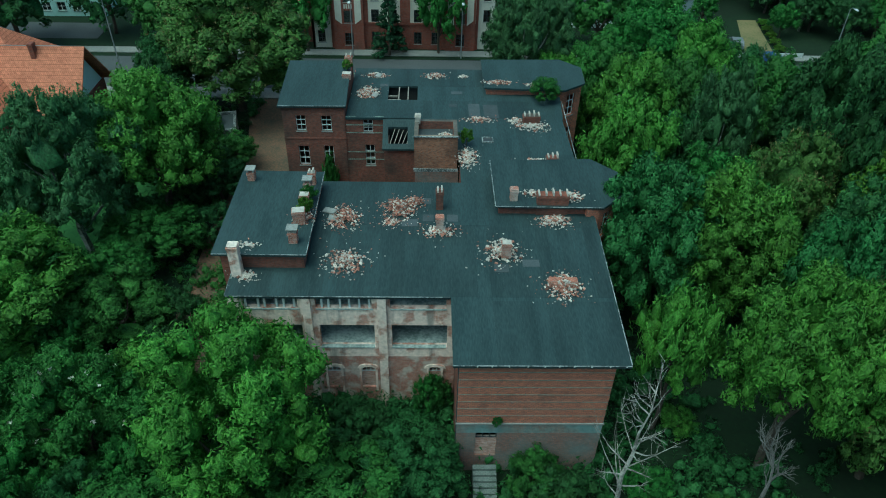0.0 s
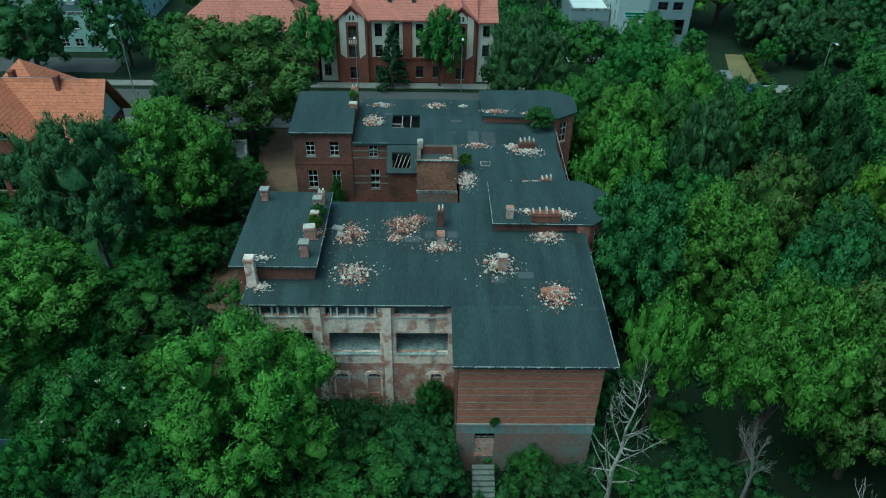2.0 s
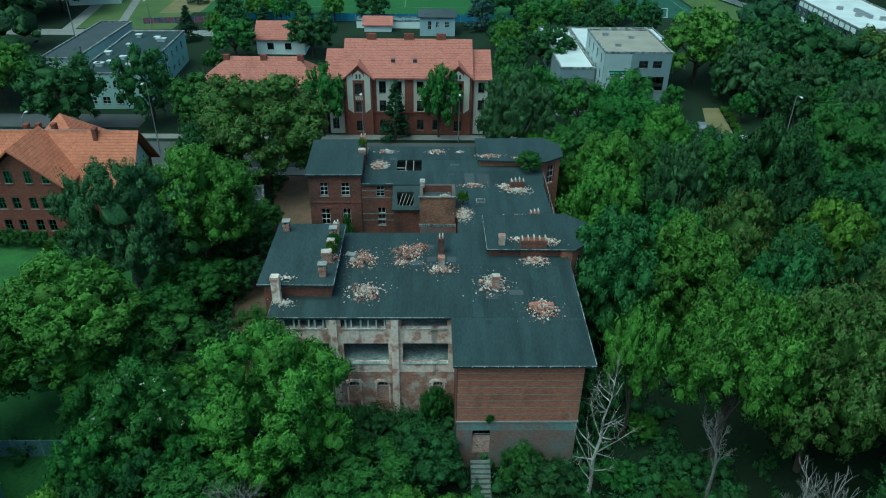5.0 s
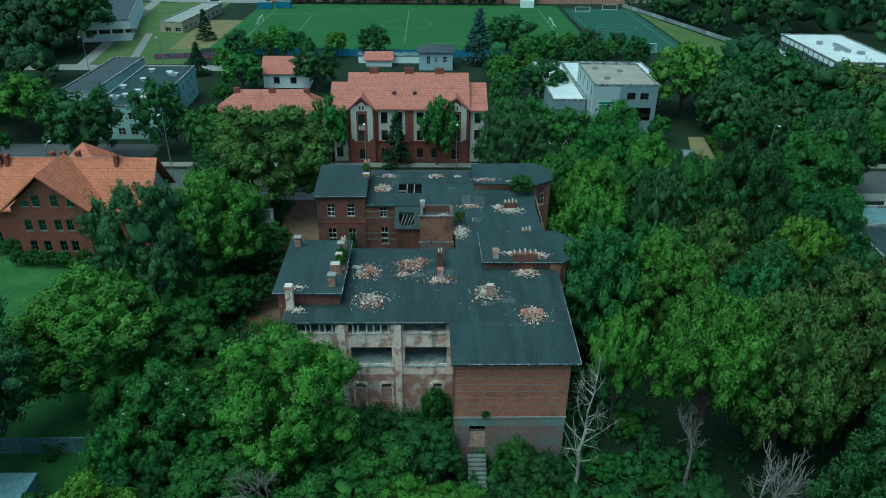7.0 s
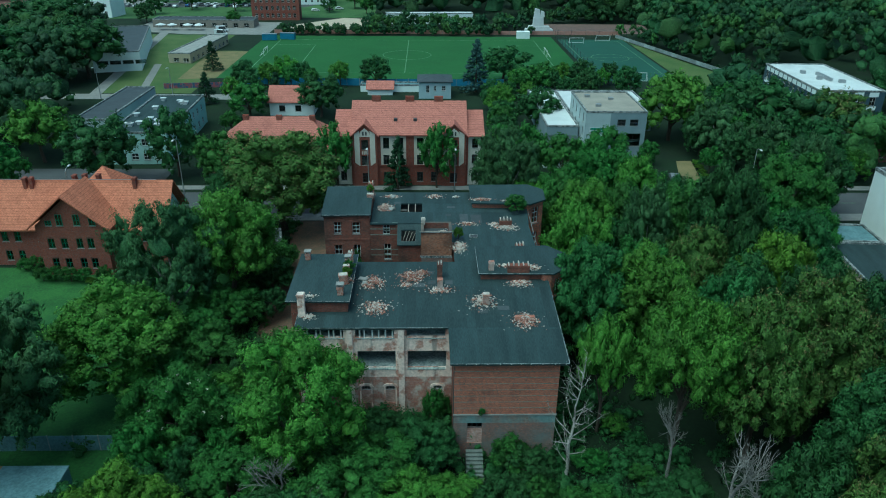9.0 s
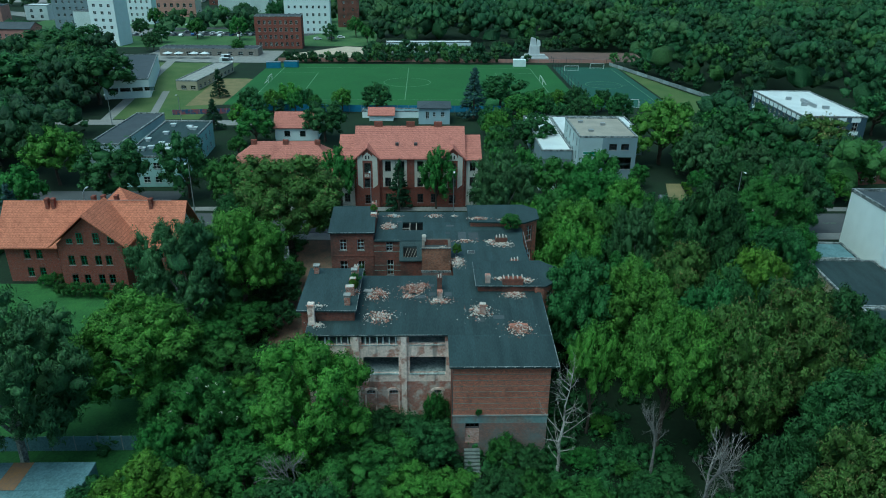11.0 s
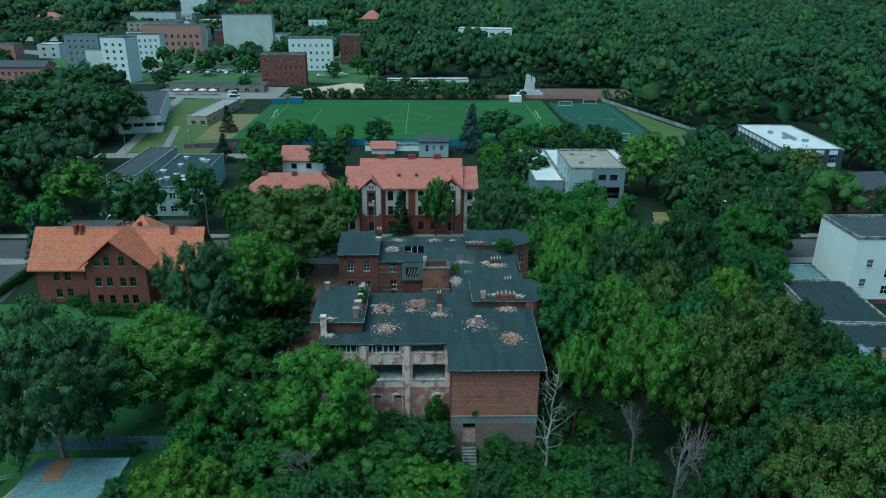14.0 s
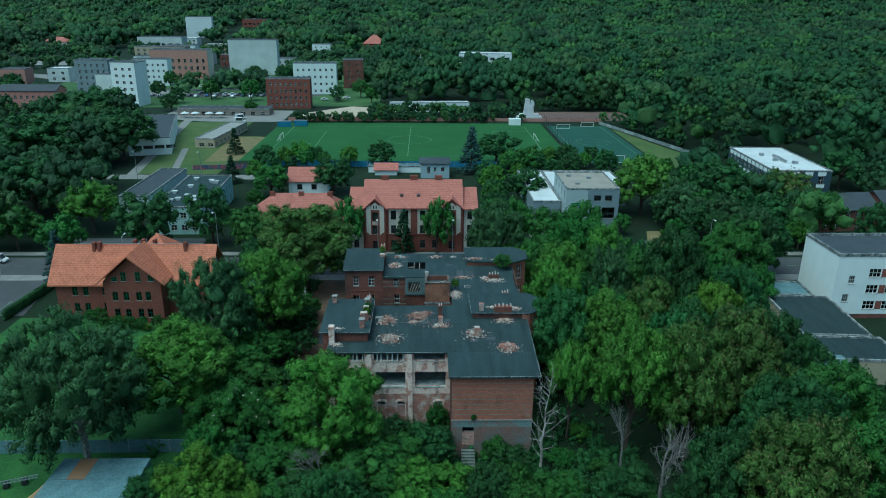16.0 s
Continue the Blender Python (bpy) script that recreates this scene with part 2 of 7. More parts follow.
M = {
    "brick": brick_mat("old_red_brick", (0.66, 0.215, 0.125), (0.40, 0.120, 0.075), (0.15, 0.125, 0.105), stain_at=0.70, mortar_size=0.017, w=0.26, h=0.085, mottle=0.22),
    "brick_dark": brick_mat("dark_red_brick", (0.25, 0.088, 0.060), (0.16, 0.055, 0.040), (0.13, 0.11, 0.095), stain_at=0.55),
    "brick_grey": brick_mat("grey_washed_brick", (0.36, 0.17, 0.125), (0.22, 0.115, 0.09), (0.13, 0.14, 0.135), stain=(0.17, 0.235, 0.23), stain_at=0.55, grime=0.8, edge=0.12, mortar_size=0.015, w=0.26, h=0.085, mottle=0.3),
    "brick_teal": brick_mat("brick_under_blue_green_wash", (0.28, 0.16, 0.12), (0.18, 0.11, 0.09), (0.22, 0.26, 0.25), stain=(0.19, 0.29, 0.285), stain_at=0.42, grime=1.15, edge=0.12),
    "brick_chimney": brick_mat("soot_and_lime_chimney_brick", (0.40, 0.16, 0.11), (0.22, 0.085, 0.06), (0.46, 0.41, 0.36), stain=(0.58, 0.53, 0.48), stain_at=0.60, grime=0.9, edge=0.08),
    "brick_house": brick_mat("house_brick", (0.26, 0.075, 0.05), (0.18, 0.05, 0.035), (0.17, 0.13, 0.11), stain_at=0.72),
    "brick_brown": brick_mat("brown_brick", (0.38, 0.165, 0.095), (0.20, 0.08, 0.05), (0.24, 0.19, 0.15), stain=(0.04, 0.035, 0.03), stain_at=0.56),
    "mossy": mat("mossy_brick_course", (0.30, 0.34, 0.29), (0.10, 0.12, 0.10), 0.9, 1.5, 9.0, 0.2),
    "debris": mat("dusty_rubble_floor", (0.50, 0.54, 0.52), (0.20, 0.24, 0.23), 0.95, 0.8, 4.0, 0.4, contrast=0.4),
    "infill": brick_mat("pale_infill_brick", (0.66, 0.44, 0.37), (0.36, 0.17, 0.12), (0.50, 0.46, 0.42), stain=(0.30, 0.10, 0.07), stain_at=0.55),
    "plaster_old": brick_mat("peeling_plaster_over_brick", (0.56, 0.28, 0.21), (0.40, 0.18, 0.13), (0.52, 0.44, 0.38), stain=(0.86, 0.70, 0.61), stain_at=0.45, grime=1.2, edge=0.05, patch=0.9, streak=True),
    "plaster_wet": brick_mat("stained_plaster_over_brick", (0.46, 0.20, 0.15), (0.32, 0.13, 0.095), (0.40, 0.34, 0.30), stain=(0.56, 0.46, 0.40), stain_at=0.53, grime=1.2, edge=0.05, patch=0.8, streak=True),
    "felt": mat("bitumen_roofing_felt", (0.036, 0.056, 0.058), (0.018, 0.031, 0.033), 0.7, 0.5, 6.0, 0.3, contrast=0.45, obj=0.16, squash=(1.6, 0.3, 1.0)),
    "felt_new": mat("patched_roofing_felt", (0.075, 0.085, 0.09), (0.05, 0.058, 0.062), 0.75, 0.8, 8.0, 0.2, obj=0.2),
    "flashing": mat("pale_zinc_edge", (0.34, 0.35, 0.34), (0.07, 0.08, 0.08), 0.6, 1.1, 7.0, 0.1, contrast=0.2),
    "rubble_brick": mat("broken_brick", (0.40, 0.20, 0.15), (0.22, 0.09, 0.065), 0.95, 3.0, 20.0, 0.3, island=0.55),
    "rubble_pale": mat("mortar_lumps", (0.62, 0.56, 0.50), (0.42, 0.36, 0.31), 0.95, 3.0, 20.0, 0.3, island=0.3),
    "old_step": mat("mossy_stone_step", (0.20, 0.215, 0.20), (0.09, 0.11, 0.095), 0.9, 1.2, 9.0, 0.3),
    "concrete": mat("weathered_concrete", (0.36, 0.35, 0.33), (0.22, 0.215, 0.20), 0.9, 0.8, 8.0, 0.2),
    "white_plaster": mat("white_plaster", (0.82, 0.87, 0.85), (0.74, 0.79, 0.77), 0.85, 0.4, 6.0, 0.1),
    "cream": mat("cream_plaster", (0.66, 0.62, 0.53), (0.54, 0.50, 0.43), 0.85, 0.5, 6.0, 0.1),
    "tile_school": tile_mat("dusty_red_roof_tiles", (0.48, 0.18, 0.14), (0.40, 0.145, 0.11)),
    "tile_house": tile_mat("orange_roof_tiles", (0.56, 0.20, 0.115), (0.46, 0.155, 0.09)),
    "glass": glass_mat("window_glass", (0.55, 0.62, 0.62)),
    "frame_white": mat("white_window_paint", (0.72, 0.72, 0.70), (0.58, 0.58, 0.56), 0.6, 2.0, 12.0, 0.1),
    "frame_green": mat("green_window_paint", (0.03, 0.16, 0.10), (0.02, 0.11, 0.07), 0.6, 2.0, 12.0, 0.1),
    "frame_dark": mat("dark_window_frame", (0.06, 0.065, 0.07), (0.04, 0.043, 0.046), 0.5, 2.0, 12.0, 0.1),
    "interior": mat("peeling_grey_green_paint", (0.30, 0.38, 0.36), (0.13, 0.17, 0.165), 0.95, 0.7, 5.0, 0.2, contrast=0.3),
    "dark_room": mat("dark_room_lining", (0.05, 0.05, 0.05), (0.03, 0.03, 0.03), 0.95, 0.7, 5.0, 0.1),
    "asphalt": mat("asphalt", (0.085, 0.088, 0.092), (0.06, 0.062, 0.065), 0.9, 0.15, 6.0, 0.2),
    "paving": mat("concrete_paving", (0.26, 0.255, 0.24), (0.19, 0.185, 0.175), 0.9, 0.4, 5.0, 0.2),
    "dirt": mat("leaf_littered_dirt", (0.17, 0.095, 0.06), (0.075, 0.065, 0.045), 0.95, 0.5, 4.0, 0.4),
    "brick_dust": mat("reddish_brown_paving", (0.17, 0.105, 0.09), (0.11, 0.08, 0.07), 0.9, 0.3, 4.0, 0.1),
    "sand": mat("pale_sand", (0.50, 0.42, 0.32), (0.40, 0.33, 0.25), 0.95, 0.3, 3.0, 0.2),
    "bare_earth": mat("dry_brown_earth", (0.22, 0.17, 0.085), (0.12, 0.12, 0.05), 0.95, 0.3, 3.0, 0.2),
    # Base colour lowered to near black for the shade under the trees.
    "grass": mat("shade_darkened_grass", (0.012, 0.028, 0.009), (0.007, 0.014, 0.006), 0.95, 0.12, 2.5, 0.5),
    "lawn": mat("mown_lawn", (0.052, 0.130, 0.028), (0.024, 0.070, 0.017), 0.95, 0.35, 3.0, 0.4),
    "meadow": mat("dry_yellowish_grass", (0.105, 0.135, 0.045), (0.055, 0.10, 0.028), 0.95, 0.12, 3.0, 0.4),
    "pitch": mat("football_turf", (0.038, 0.112, 0.028), (0.027, 0.086, 0.021), 0.95, 0.06, 1.5, 0.3),
    "turf": mat("artificial_turf", (0.03, 0.085, 0.06), (0.025, 0.07, 0.05), 0.95, 0.1, 3.0, 0.1),
    "line": mat("white_line_chalk", (0.20, 0.30, 0.19), (0.07, 0.15, 0.06), 0.9, 0.3, 2.0, 0.0),
    "metal": mat("galvanised_steel", (0.45, 0.46, 0.47), (0.33, 0.34, 0.35), 0.45, 2.0, 12.0, 0.05, metal=0.7),
    "metal_dark": mat("dark_painted_steel", (0.06, 0.065, 0.07), (0.04, 0.042, 0.045), 0.5, 2.0, 12.0, 0.05),
    "corrugated": mat("blue_grey_sheet_roof", (0.16, 0.25, 0.27), (0.09, 0.15, 0.165), 0.55, 0.5, 4.0, 0.1),
    "rust": mat("rusty_sheet", (0.32, 0.17, 0.07), (0.22, 0.14, 0.09), 0.8, 0.8, 5.0, 0.2),
    "wood_raw": mat("raw_timber", (0.50, 0.33, 0.17), (0.38, 0.24, 0.12), 0.8, 2.0, 15.0, 0.2, obj=0.2),
    "wood_old": mat("rotten_grey_timber", (0.30, 0.27, 0.23), (0.18, 0.16, 0.14), 0.9, 2.0, 15.0, 0.3),
    "bark": mat("tree_bark", (0.085, 0.068, 0.052), (0.05, 0.04, 0.032), 0.95, 1.5, 9.0, 0.6),
    "bark_birch": mat("pale_birch_bark", (0.38, 0.37, 0.34), (0.16, 0.15, 0.14), 0.9, 1.5, 6.0, 0.3, contrast=0.3),
    "bark_grey": mat("grey_dead_twigs", (0.24, 0.225, 0.215), (0.10, 0.095, 0.09), 0.9, 1.5, 9.0, 0.4, contrast=0.3),
    "bark_dead": mat("bleached_dead_wood", (0.44, 0.42, 0.38), (0.13, 0.12, 0.105), 0.9, 1.5, 9.0, 0.4, contrast=0.3),
    "leaf": leaf_mat("green_leaves", (0.054, 0.142, 0.026), (0.072, 0.176, 0.032)),
    "leaf_light": leaf_mat("fresh_green_leaves", (0.088, 0.205, 0.027), (0.120, 0.252, 0.035)),
    "leaf_olive": leaf_mat("olive_chestnut_leaves", (0.070, 0.124, 0.025), (0.092, 0.152, 0.031)),
    "leaf_dark": leaf_mat("deep_green_leaves", (0.038, 0.098, 0.027), (0.051, 0.122, 0.034)),
    "leaf_cool": leaf_mat("cool_green_leaves", (0.048, 0.126, 0.034), (0.064, 0.154, 0.042)),
    "leaf_birch": leaf_mat("dull_birch_leaves", (0.054, 0.112, 0.040), (0.070, 0.136, 0.048)),
    "leaf_yellow": leaf_mat("yellow_green_leaves", (0.100, 0.196, 0.020), (0.132, 0.240, 0.026)),
    "leaf_blue": leaf_mat("blue_spruce_needles", (0.030, 0.068, 0.060), (0.055, 0.105, 0.095)),
    "leaf_spruce": leaf_mat("spruce_needles", (0.014, 0.045, 0.018), (0.028, 0.070, 0.026)),
    "leaf_forest": leaf_mat("distant_wood_leaves", (0.035, 0.086, 0.028), (0.045, 0.104, 0.034), patch=0.06, relief=1.6, depth=0.22),
    "leaf_forest_dark": leaf_mat("deep_wood_leaves", (0.024, 0.062, 0.023), (0.032, 0.078, 0.028), patch=0.06, relief=1.6, depth=0.22),
    "leaf_forest_light": leaf_mat("fresh_wood_leaves", (0.056, 0.126, 0.030), (0.073, 0.152, 0.035), patch=0.06, relief=1.6, depth=0.22),
    "leaf_forest_olive": leaf_mat("olive_wood_leaves", (0.050, 0.100, 0.032), (0.064, 0.120, 0.038), patch=0.06, relief=1.6, depth=0.22),
    "blossom": leaf_mat("tan_chestnut_candles", (0.14, 0.13, 0.05), (0.20, 0.17, 0.07)),
    "flower": leaf_mat("white_elder_flowers", (0.62, 0.62, 0.48), (0.75, 0.75, 0.62)),
    "grey_clad": mat("pale_grey_render", (0.46, 0.53, 0.53), (0.39, 0.45, 0.45), 0.8, 0.3, 6.0, 0.05),
    "town_grey": mat("pale_cement_render", (0.68, 0.72, 0.70), (0.50, 0.54, 0.52), 0.9, 0.12, 1.5, 0.1),
    "town_slate": mat("dark_grey_render", (0.26, 0.31, 0.33), (0.20, 0.24, 0.26), 0.9, 0.2, 2.0, 0.1),
    "graffiti": mat("spray_painted_sheet", (0.30, 0.09, 0.10), (0.05, 0.10, 0.18), 0.7, 0.7, 1.6, 0.0, contrast=0.25),
    "scrub_grass": mat("scrubby_town_grass", (0.085, 0.150, 0.050), (0.040, 0.088, 0.028), 0.95, 0.06, 1.0, 0.4),
    "grey_clad2": mat("blue_grey_render", (0.25, 0.31, 0.335), (0.20, 0.255, 0.275), 0.8, 0.3, 6.0, 0.05),
    "mint": mat("mint_render", (0.42, 0.60, 0.57), (0.36, 0.52, 0.49), 0.8, 0.4, 6.0, 0.05),
    "navy": mat("slate_blue_cladding", (0.055, 0.09, 0.115), (0.045, 0.07, 0.09), 0.7, 0.4, 6.0, 0.05),
    "pale_blue": mat("pale_blue_render", (0.42, 0.52, 0.55), (0.36, 0.45, 0.48), 0.8, 0.4, 6.0, 0.05),
    "membrane": mat("white_roof_membrane", (0.66, 0.68, 0.68), (0.50, 0.52, 0.52), 0.7, 0.2, 4.0, 0.05),
    "pale_board": mat("pale_fence_board", (0.36, 0.40, 0.39), (0.18, 0.21, 0.205), 0.85, 0.25, 3.0, 0.05, obj=0.3),
    "gravel_roof": mat("gravelled_roof", (0.34, 0.31, 0.26), (0.25, 0.23, 0.20), 0.95, 0.3, 6.0, 0.2),
    "slate": mat("dark_slate_roof", (0.065, 0.075, 0.085), (0.045, 0.052, 0.06), 0.7, 0.5, 6.0, 0.2),
    "pink": mat("pink_paint", (0.50, 0.24, 0.20), (0.38, 0.19, 0.16), 0.8, 0.4, 6.0, 0.05),
    "beige": mat("beige_render", (0.46, 0.40, 0.28), (0.38, 0.33, 0.24), 0.85, 0.4, 6.0, 0.05),
    "maroon": mat("maroon_sheet_roof", (0.17, 0.075, 0.065), (0.12, 0.055, 0.05), 0.6, 0.5, 5.0, 0.1),
    "car_white": mat("white_car_paint", (0.75, 0.76, 0.77), (0.70, 0.71, 0.72), 0.25, 0.5, 3.0, 0.0, spec=0.5),
    "car_grey": mat("grey_car_paint", (0.20, 0.21, 0.23), (0.17, 0.18, 0.20), 0.25, 0.5, 3.0, 0.0, spec=0.5),
    "car_blue": mat("blue_car_paint", (0.05, 0.10, 0.25), (0.045, 0.09, 0.22), 0.25, 0.5, 3.0, 0.0, spec=0.5),
    "rubber": mat("black_rubber", (0.03, 0.03, 0.03), (0.02, 0.02, 0.02), 0.8, 3.0, 12.0, 0.1),
    "yellow": mat("yellow_paint", (0.65, 0.42, 0.04), (0.52, 0.33, 0.03), 0.6, 1.0, 6.0, 0.05),
    "blue_tarp": mat("blue_sheet", (0.07, 0.22, 0.36), (0.05, 0.17, 0.29), 0.6, 0.6, 6.0, 0.1),
    "red_paint": mat("red_paint", (0.50, 0.06, 0.05), (0.40, 0.05, 0.04), 0.6, 1.0, 6.0, 0.05),
    "salmon": mat("salmon_wall_paint", (0.48, 0.26, 0.21), (0.38, 0.21, 0.17), 0.85, 0.5, 6.0, 0.05),
    "green_sign": mat("green_sign_paint", (0.02, 0.22, 0.12), (0.015, 0.18, 0.10), 0.6, 1.0, 6.0, 0.0),
}


# ---- mesh helpers ----
def part(name, bm, material, parent=None, label=""):
    me = bpy.data.meshes.new(name)
    bm.to_mesh(me)
    bm.free()
    me.materials.append(M[material])
    ob = new(name, me)
    if parent is not None:
        ob.parent = parent
    if label:
        ob["label"] = label
    return ob


def thing(name, m, label, category, group=""):
    ob = new(name)
    ob.matrix_basis = m
    return tagged(ob, label, category, group)


def box(bm, x0, x1, y0, y1, z0, z1):
    v = [bm.verts.new(p) for p in ((x0, y0, z0), (x1, y0, z0), (x1, y1, z0), (x0, y1, z0), (x0, y0, z1), (x1, y0, z1), (x1, y1, z1), (x0, y1, z1))]
    for f in ((3, 2, 1, 0), (4, 5, 6, 7), (0, 1, 5, 4), (1, 2, 6, 5), (2, 3, 7, 6), (3, 0, 4, 7)):
        bm.faces.new([v[i] for i in f])
    return v


def prism(bm, poly, z0, z1):
    """An upright prism over a plan; z0 and z1 are numbers or functions of (x, y)."""
    lo = [bm.verts.new((x, y, z0(x, y) if callable(z0) else z0)) for x, y in poly]
    hi = [bm.verts.new((x, y, z1(x, y) if callable(z1) else z1)) for x, y in poly]
    bm.faces.new(lo[::-1]), bm.faces.new(hi)
    n = len(poly)
    for i in range(n):
        bm.faces.new((lo[i], lo[(i + 1) % n], hi[(i + 1) % n], hi[i]))


def extrude_x(bm, profile, x0, x1):
    """A profile of (y, z) points drawn out along x."""
    a = [bm.verts.new((x0, y, z)) for y, z in profile]
    b = [bm.verts.new((x1, y, z)) for y, z in profile]
    bm.faces.new(a), bm.faces.new(b[::-1])
    n = len(profile)
    for i in range(n):
        bm.faces.new((a[(i + 1) % n], a[i], b[i], b[(i + 1) % n]))


def extrude_y(bm, profile, y0, y1):
    a = [bm.verts.new((x, y0, z)) for x, z in profile]
    b = [bm.verts.new((x, y1, z)) for x, z in profile]
    bm.faces.new(a[::-1]), bm.faces.new(b)
    n = len(profile)
    for i in range(n):
        bm.faces.new((a[i], a[(i + 1) % n], b[(i + 1) % n], b[i]))


def tube(bm, p0, p1, r0, r1, sides=6):
    p0, p1 = Vector(p0), Vector(p1)
    d = (p1 - p0).normalized()
    u = d.orthogonal().normalized()
    w = d.cross(u)
    rings = []
    for p, r in ((p0, r0), (p1, r1)):
        rings.append([bm.verts.new(p + (u * math.cos(6.2832 * i / sides) + w * math.sin(6.2832 * i / sides)) * r) for i in range(sides)])
    for i in range(sides):
        j = (i + 1) % sides
        bm.faces.new((rings[0][i], rings[0][j], rings[1][j], rings[1][i]))
    bm.faces.new(rings[0][::-1]), bm.faces.new(rings[1])


def wall(bm, a, b, z0, z1, thick, holes=()):
    """A wall from a to b in plan (outer face, the outside to the right of the way from a to b), with openings (u0, u1, v0, v1): u along, v in height."""
    a, b = Vector((*a, 0)), Vector((*b, 0))
    u = (b - a).normalized()
    inward = Vector((-u.y, u.x, 0)) * thick
    length = (b - a).length
    us = sorted({0, length, *[h[0] for h in holes], *[h[1] for h in holes]})
    vs = sorted({z0, z1, *[h[2] for h in holes], *[h[3] for h in holes]})
    us, vs = [x for x in us if 0 <= x <= length], [z for z in vs if z0 <= z <= z1]

    def solid(i, j):
        if not (0 <= i < len(us) - 1 and 0 <= j < len(vs) - 1):
            return False
        cu, cv = (us[i] + us[i + 1]) / 2, (vs[j] + vs[j + 1]) / 2
        return not any(h[0] < cu < h[1] and h[2] < cv < h[3] for h in holes)

    def at(i, j, inner):
        p = a + u * us[i] + (inward if inner else Vector())
        return bm.verts.new((p.x, p.y, vs[j]))

    for i in range(len(us) - 1):
        for j in range(len(vs) - 1):
            if not solid(i, j):
                continue
            bm.faces.new([at(i, j, 0), at(i + 1, j, 0), at(i + 1, j + 1, 0), at(i, j + 1, 0)])
            bm.faces.new([at(i + 1, j, 1), at(i, j, 1), at(i, j + 1, 1), at(i + 1, j + 1, 1)])
            if not solid(i - 1, j):
                bm.faces.new([at(i, j, 1), at(i, j, 0), at(i, j + 1, 0), at(i, j + 1, 1)])
            if not solid(i + 1, j):
                bm.faces.new([at(i + 1, j, 0), at(i + 1, j, 1), at(i + 1, j + 1, 1), at(i + 1, j + 1, 0)])
            if not solid(i, j - 1):
                bm.faces.new([at(i, j, 1), at(i + 1, j, 1), at(i + 1, j, 0), at(i, j, 0)])
            if not solid(i, j + 1):
                bm.faces.new([at(i, j + 1, 0), at(i + 1, j + 1, 0), at(i + 1, j + 1, 1), at(i, j + 1, 1)])


def window(parent, a, b, u0, u1, v0, v1, frame="frame_white", cols=2, rows=3, glazed=True, sill=True, deep=0.14, bar=0.07):
    """A window in a wall's opening: a frame with its bars, a pane, a sill."""
    a, b = Vector((*a, 0)), Vector((*b, 0))
    u = (b - a).normalized()
    o = Vector((u.y, -u.x, 0))
    basis = Matrix((u, -o, Vector((0, 0, 1)))).transposed().to_4x4()
    basis.translation = a
    bm = bmesh.new()
    w, h = u1 - u0 - bar, v1 - v0 - bar
    lights = [(bar + w * i / cols, w * (i + 1) / cols, v0 + bar + h * j / rows, v0 + h * (j + 1) / rows) for i in range(cols) for j in range(rows)]
    wall(bm, (0, 0), (u1 - u0, 0), v0, v1, 0.07, lights)
    bmesh.ops.remove_doubles(bm, verts=bm.verts, dist=0.0005)
    bmesh.ops.translate(bm, vec=(u0, deep, 0), verts=bm.verts)
    bmesh.ops.transform(bm, matrix=basis, verts=bm.verts)
    win = part("window", bm, frame, parent)
    if glazed:
        bm = bmesh.new()
        box(bm, u0 + bar, u1 - bar, deep + 0.03, deep + 0.04, v0 + bar, v1 - bar)
        bmesh.ops.transform(bm, matrix=basis, verts=bm.verts)
        pane = part("pane", bm, "glass", win)
        pane.visible_shadow = False
    if sill:
        bm = bmesh.new()
        box(bm, u0 - 0.08, u1 + 0.08, -0.08, deep, v0 - 0.1, v0 - 0.003)
        bmesh.ops.transform(bm, matrix=basis, verts=bm.verts)
        part("sill", bm, "concrete", win)
    return win


def gable_roof(bm, x0, x1, y0, y1, z, rise, over=0.5, thick=0.22):
    """A saddle roof with its ridge along x."""
    ym, s = (y0 + y1) / 2, rise / ((y1 - y0) / 2)
    lo = z - over * s
    extrude_x(bm, [(y0 - over, lo), (ym, z + rise), (y1 + over, lo), (y1 + over, lo + thick), (ym, z + rise + thick), (y0 - over, lo + thick)], x0 - over, x1 + over)


def hip_roof(bm, x0, x1, y0, y1, z, rise, over=0.5, inset=None, thick=0.2):
    x0, x1, y0, y1 = x0 - over, x1 + over, y0 - over, y1 + over
    k = (y1 - y0) / 2 if inset is None else inset
    k = min(k, (x1 - x0) / 2 - 0.05)
    ym = (y0 + y1) / 2
    lo = [bm.verts.new(p) for p in ((x0, y0, z), (x1, y0, z), (x1, y1, z), (x0, y1, z))]
    mid = [bm.verts.new((v.co.x, v.co.y, z + thick)) for v in lo]
    r = [bm.verts.new((x0 + k, ym, z + rise)), bm.verts.new((x1 - k, ym, z + rise))]
    bm.faces.new(lo[::-1])
    for i in range(4):
        bm.faces.new((lo[i], lo[(i + 1) % 4], mid[(i + 1) % 4], mid[i]))
    bm.faces.new((mid[0], mid[1], r[1], r[0])), bm.faces.new((mid[2], mid[3], r[0], r[1]))
    bm.faces.new((mid[1], mid[2], r[1])), bm.faces.new((mid[3], mid[0], r[0]))


def grid_windows(length, cols, w, rows, h, first, storey, margin=1.0):
    """Evenly spaced openings for wall() and window(): cols by rows."""
    step = (length - 2 * margin) / cols
    return [(margin + step * (i + 0.5) - w / 2, margin + step * (i + 0.5) + w / 2, first + storey * j, first + storey * j + h) for j in range(rows) for i in range(cols)]


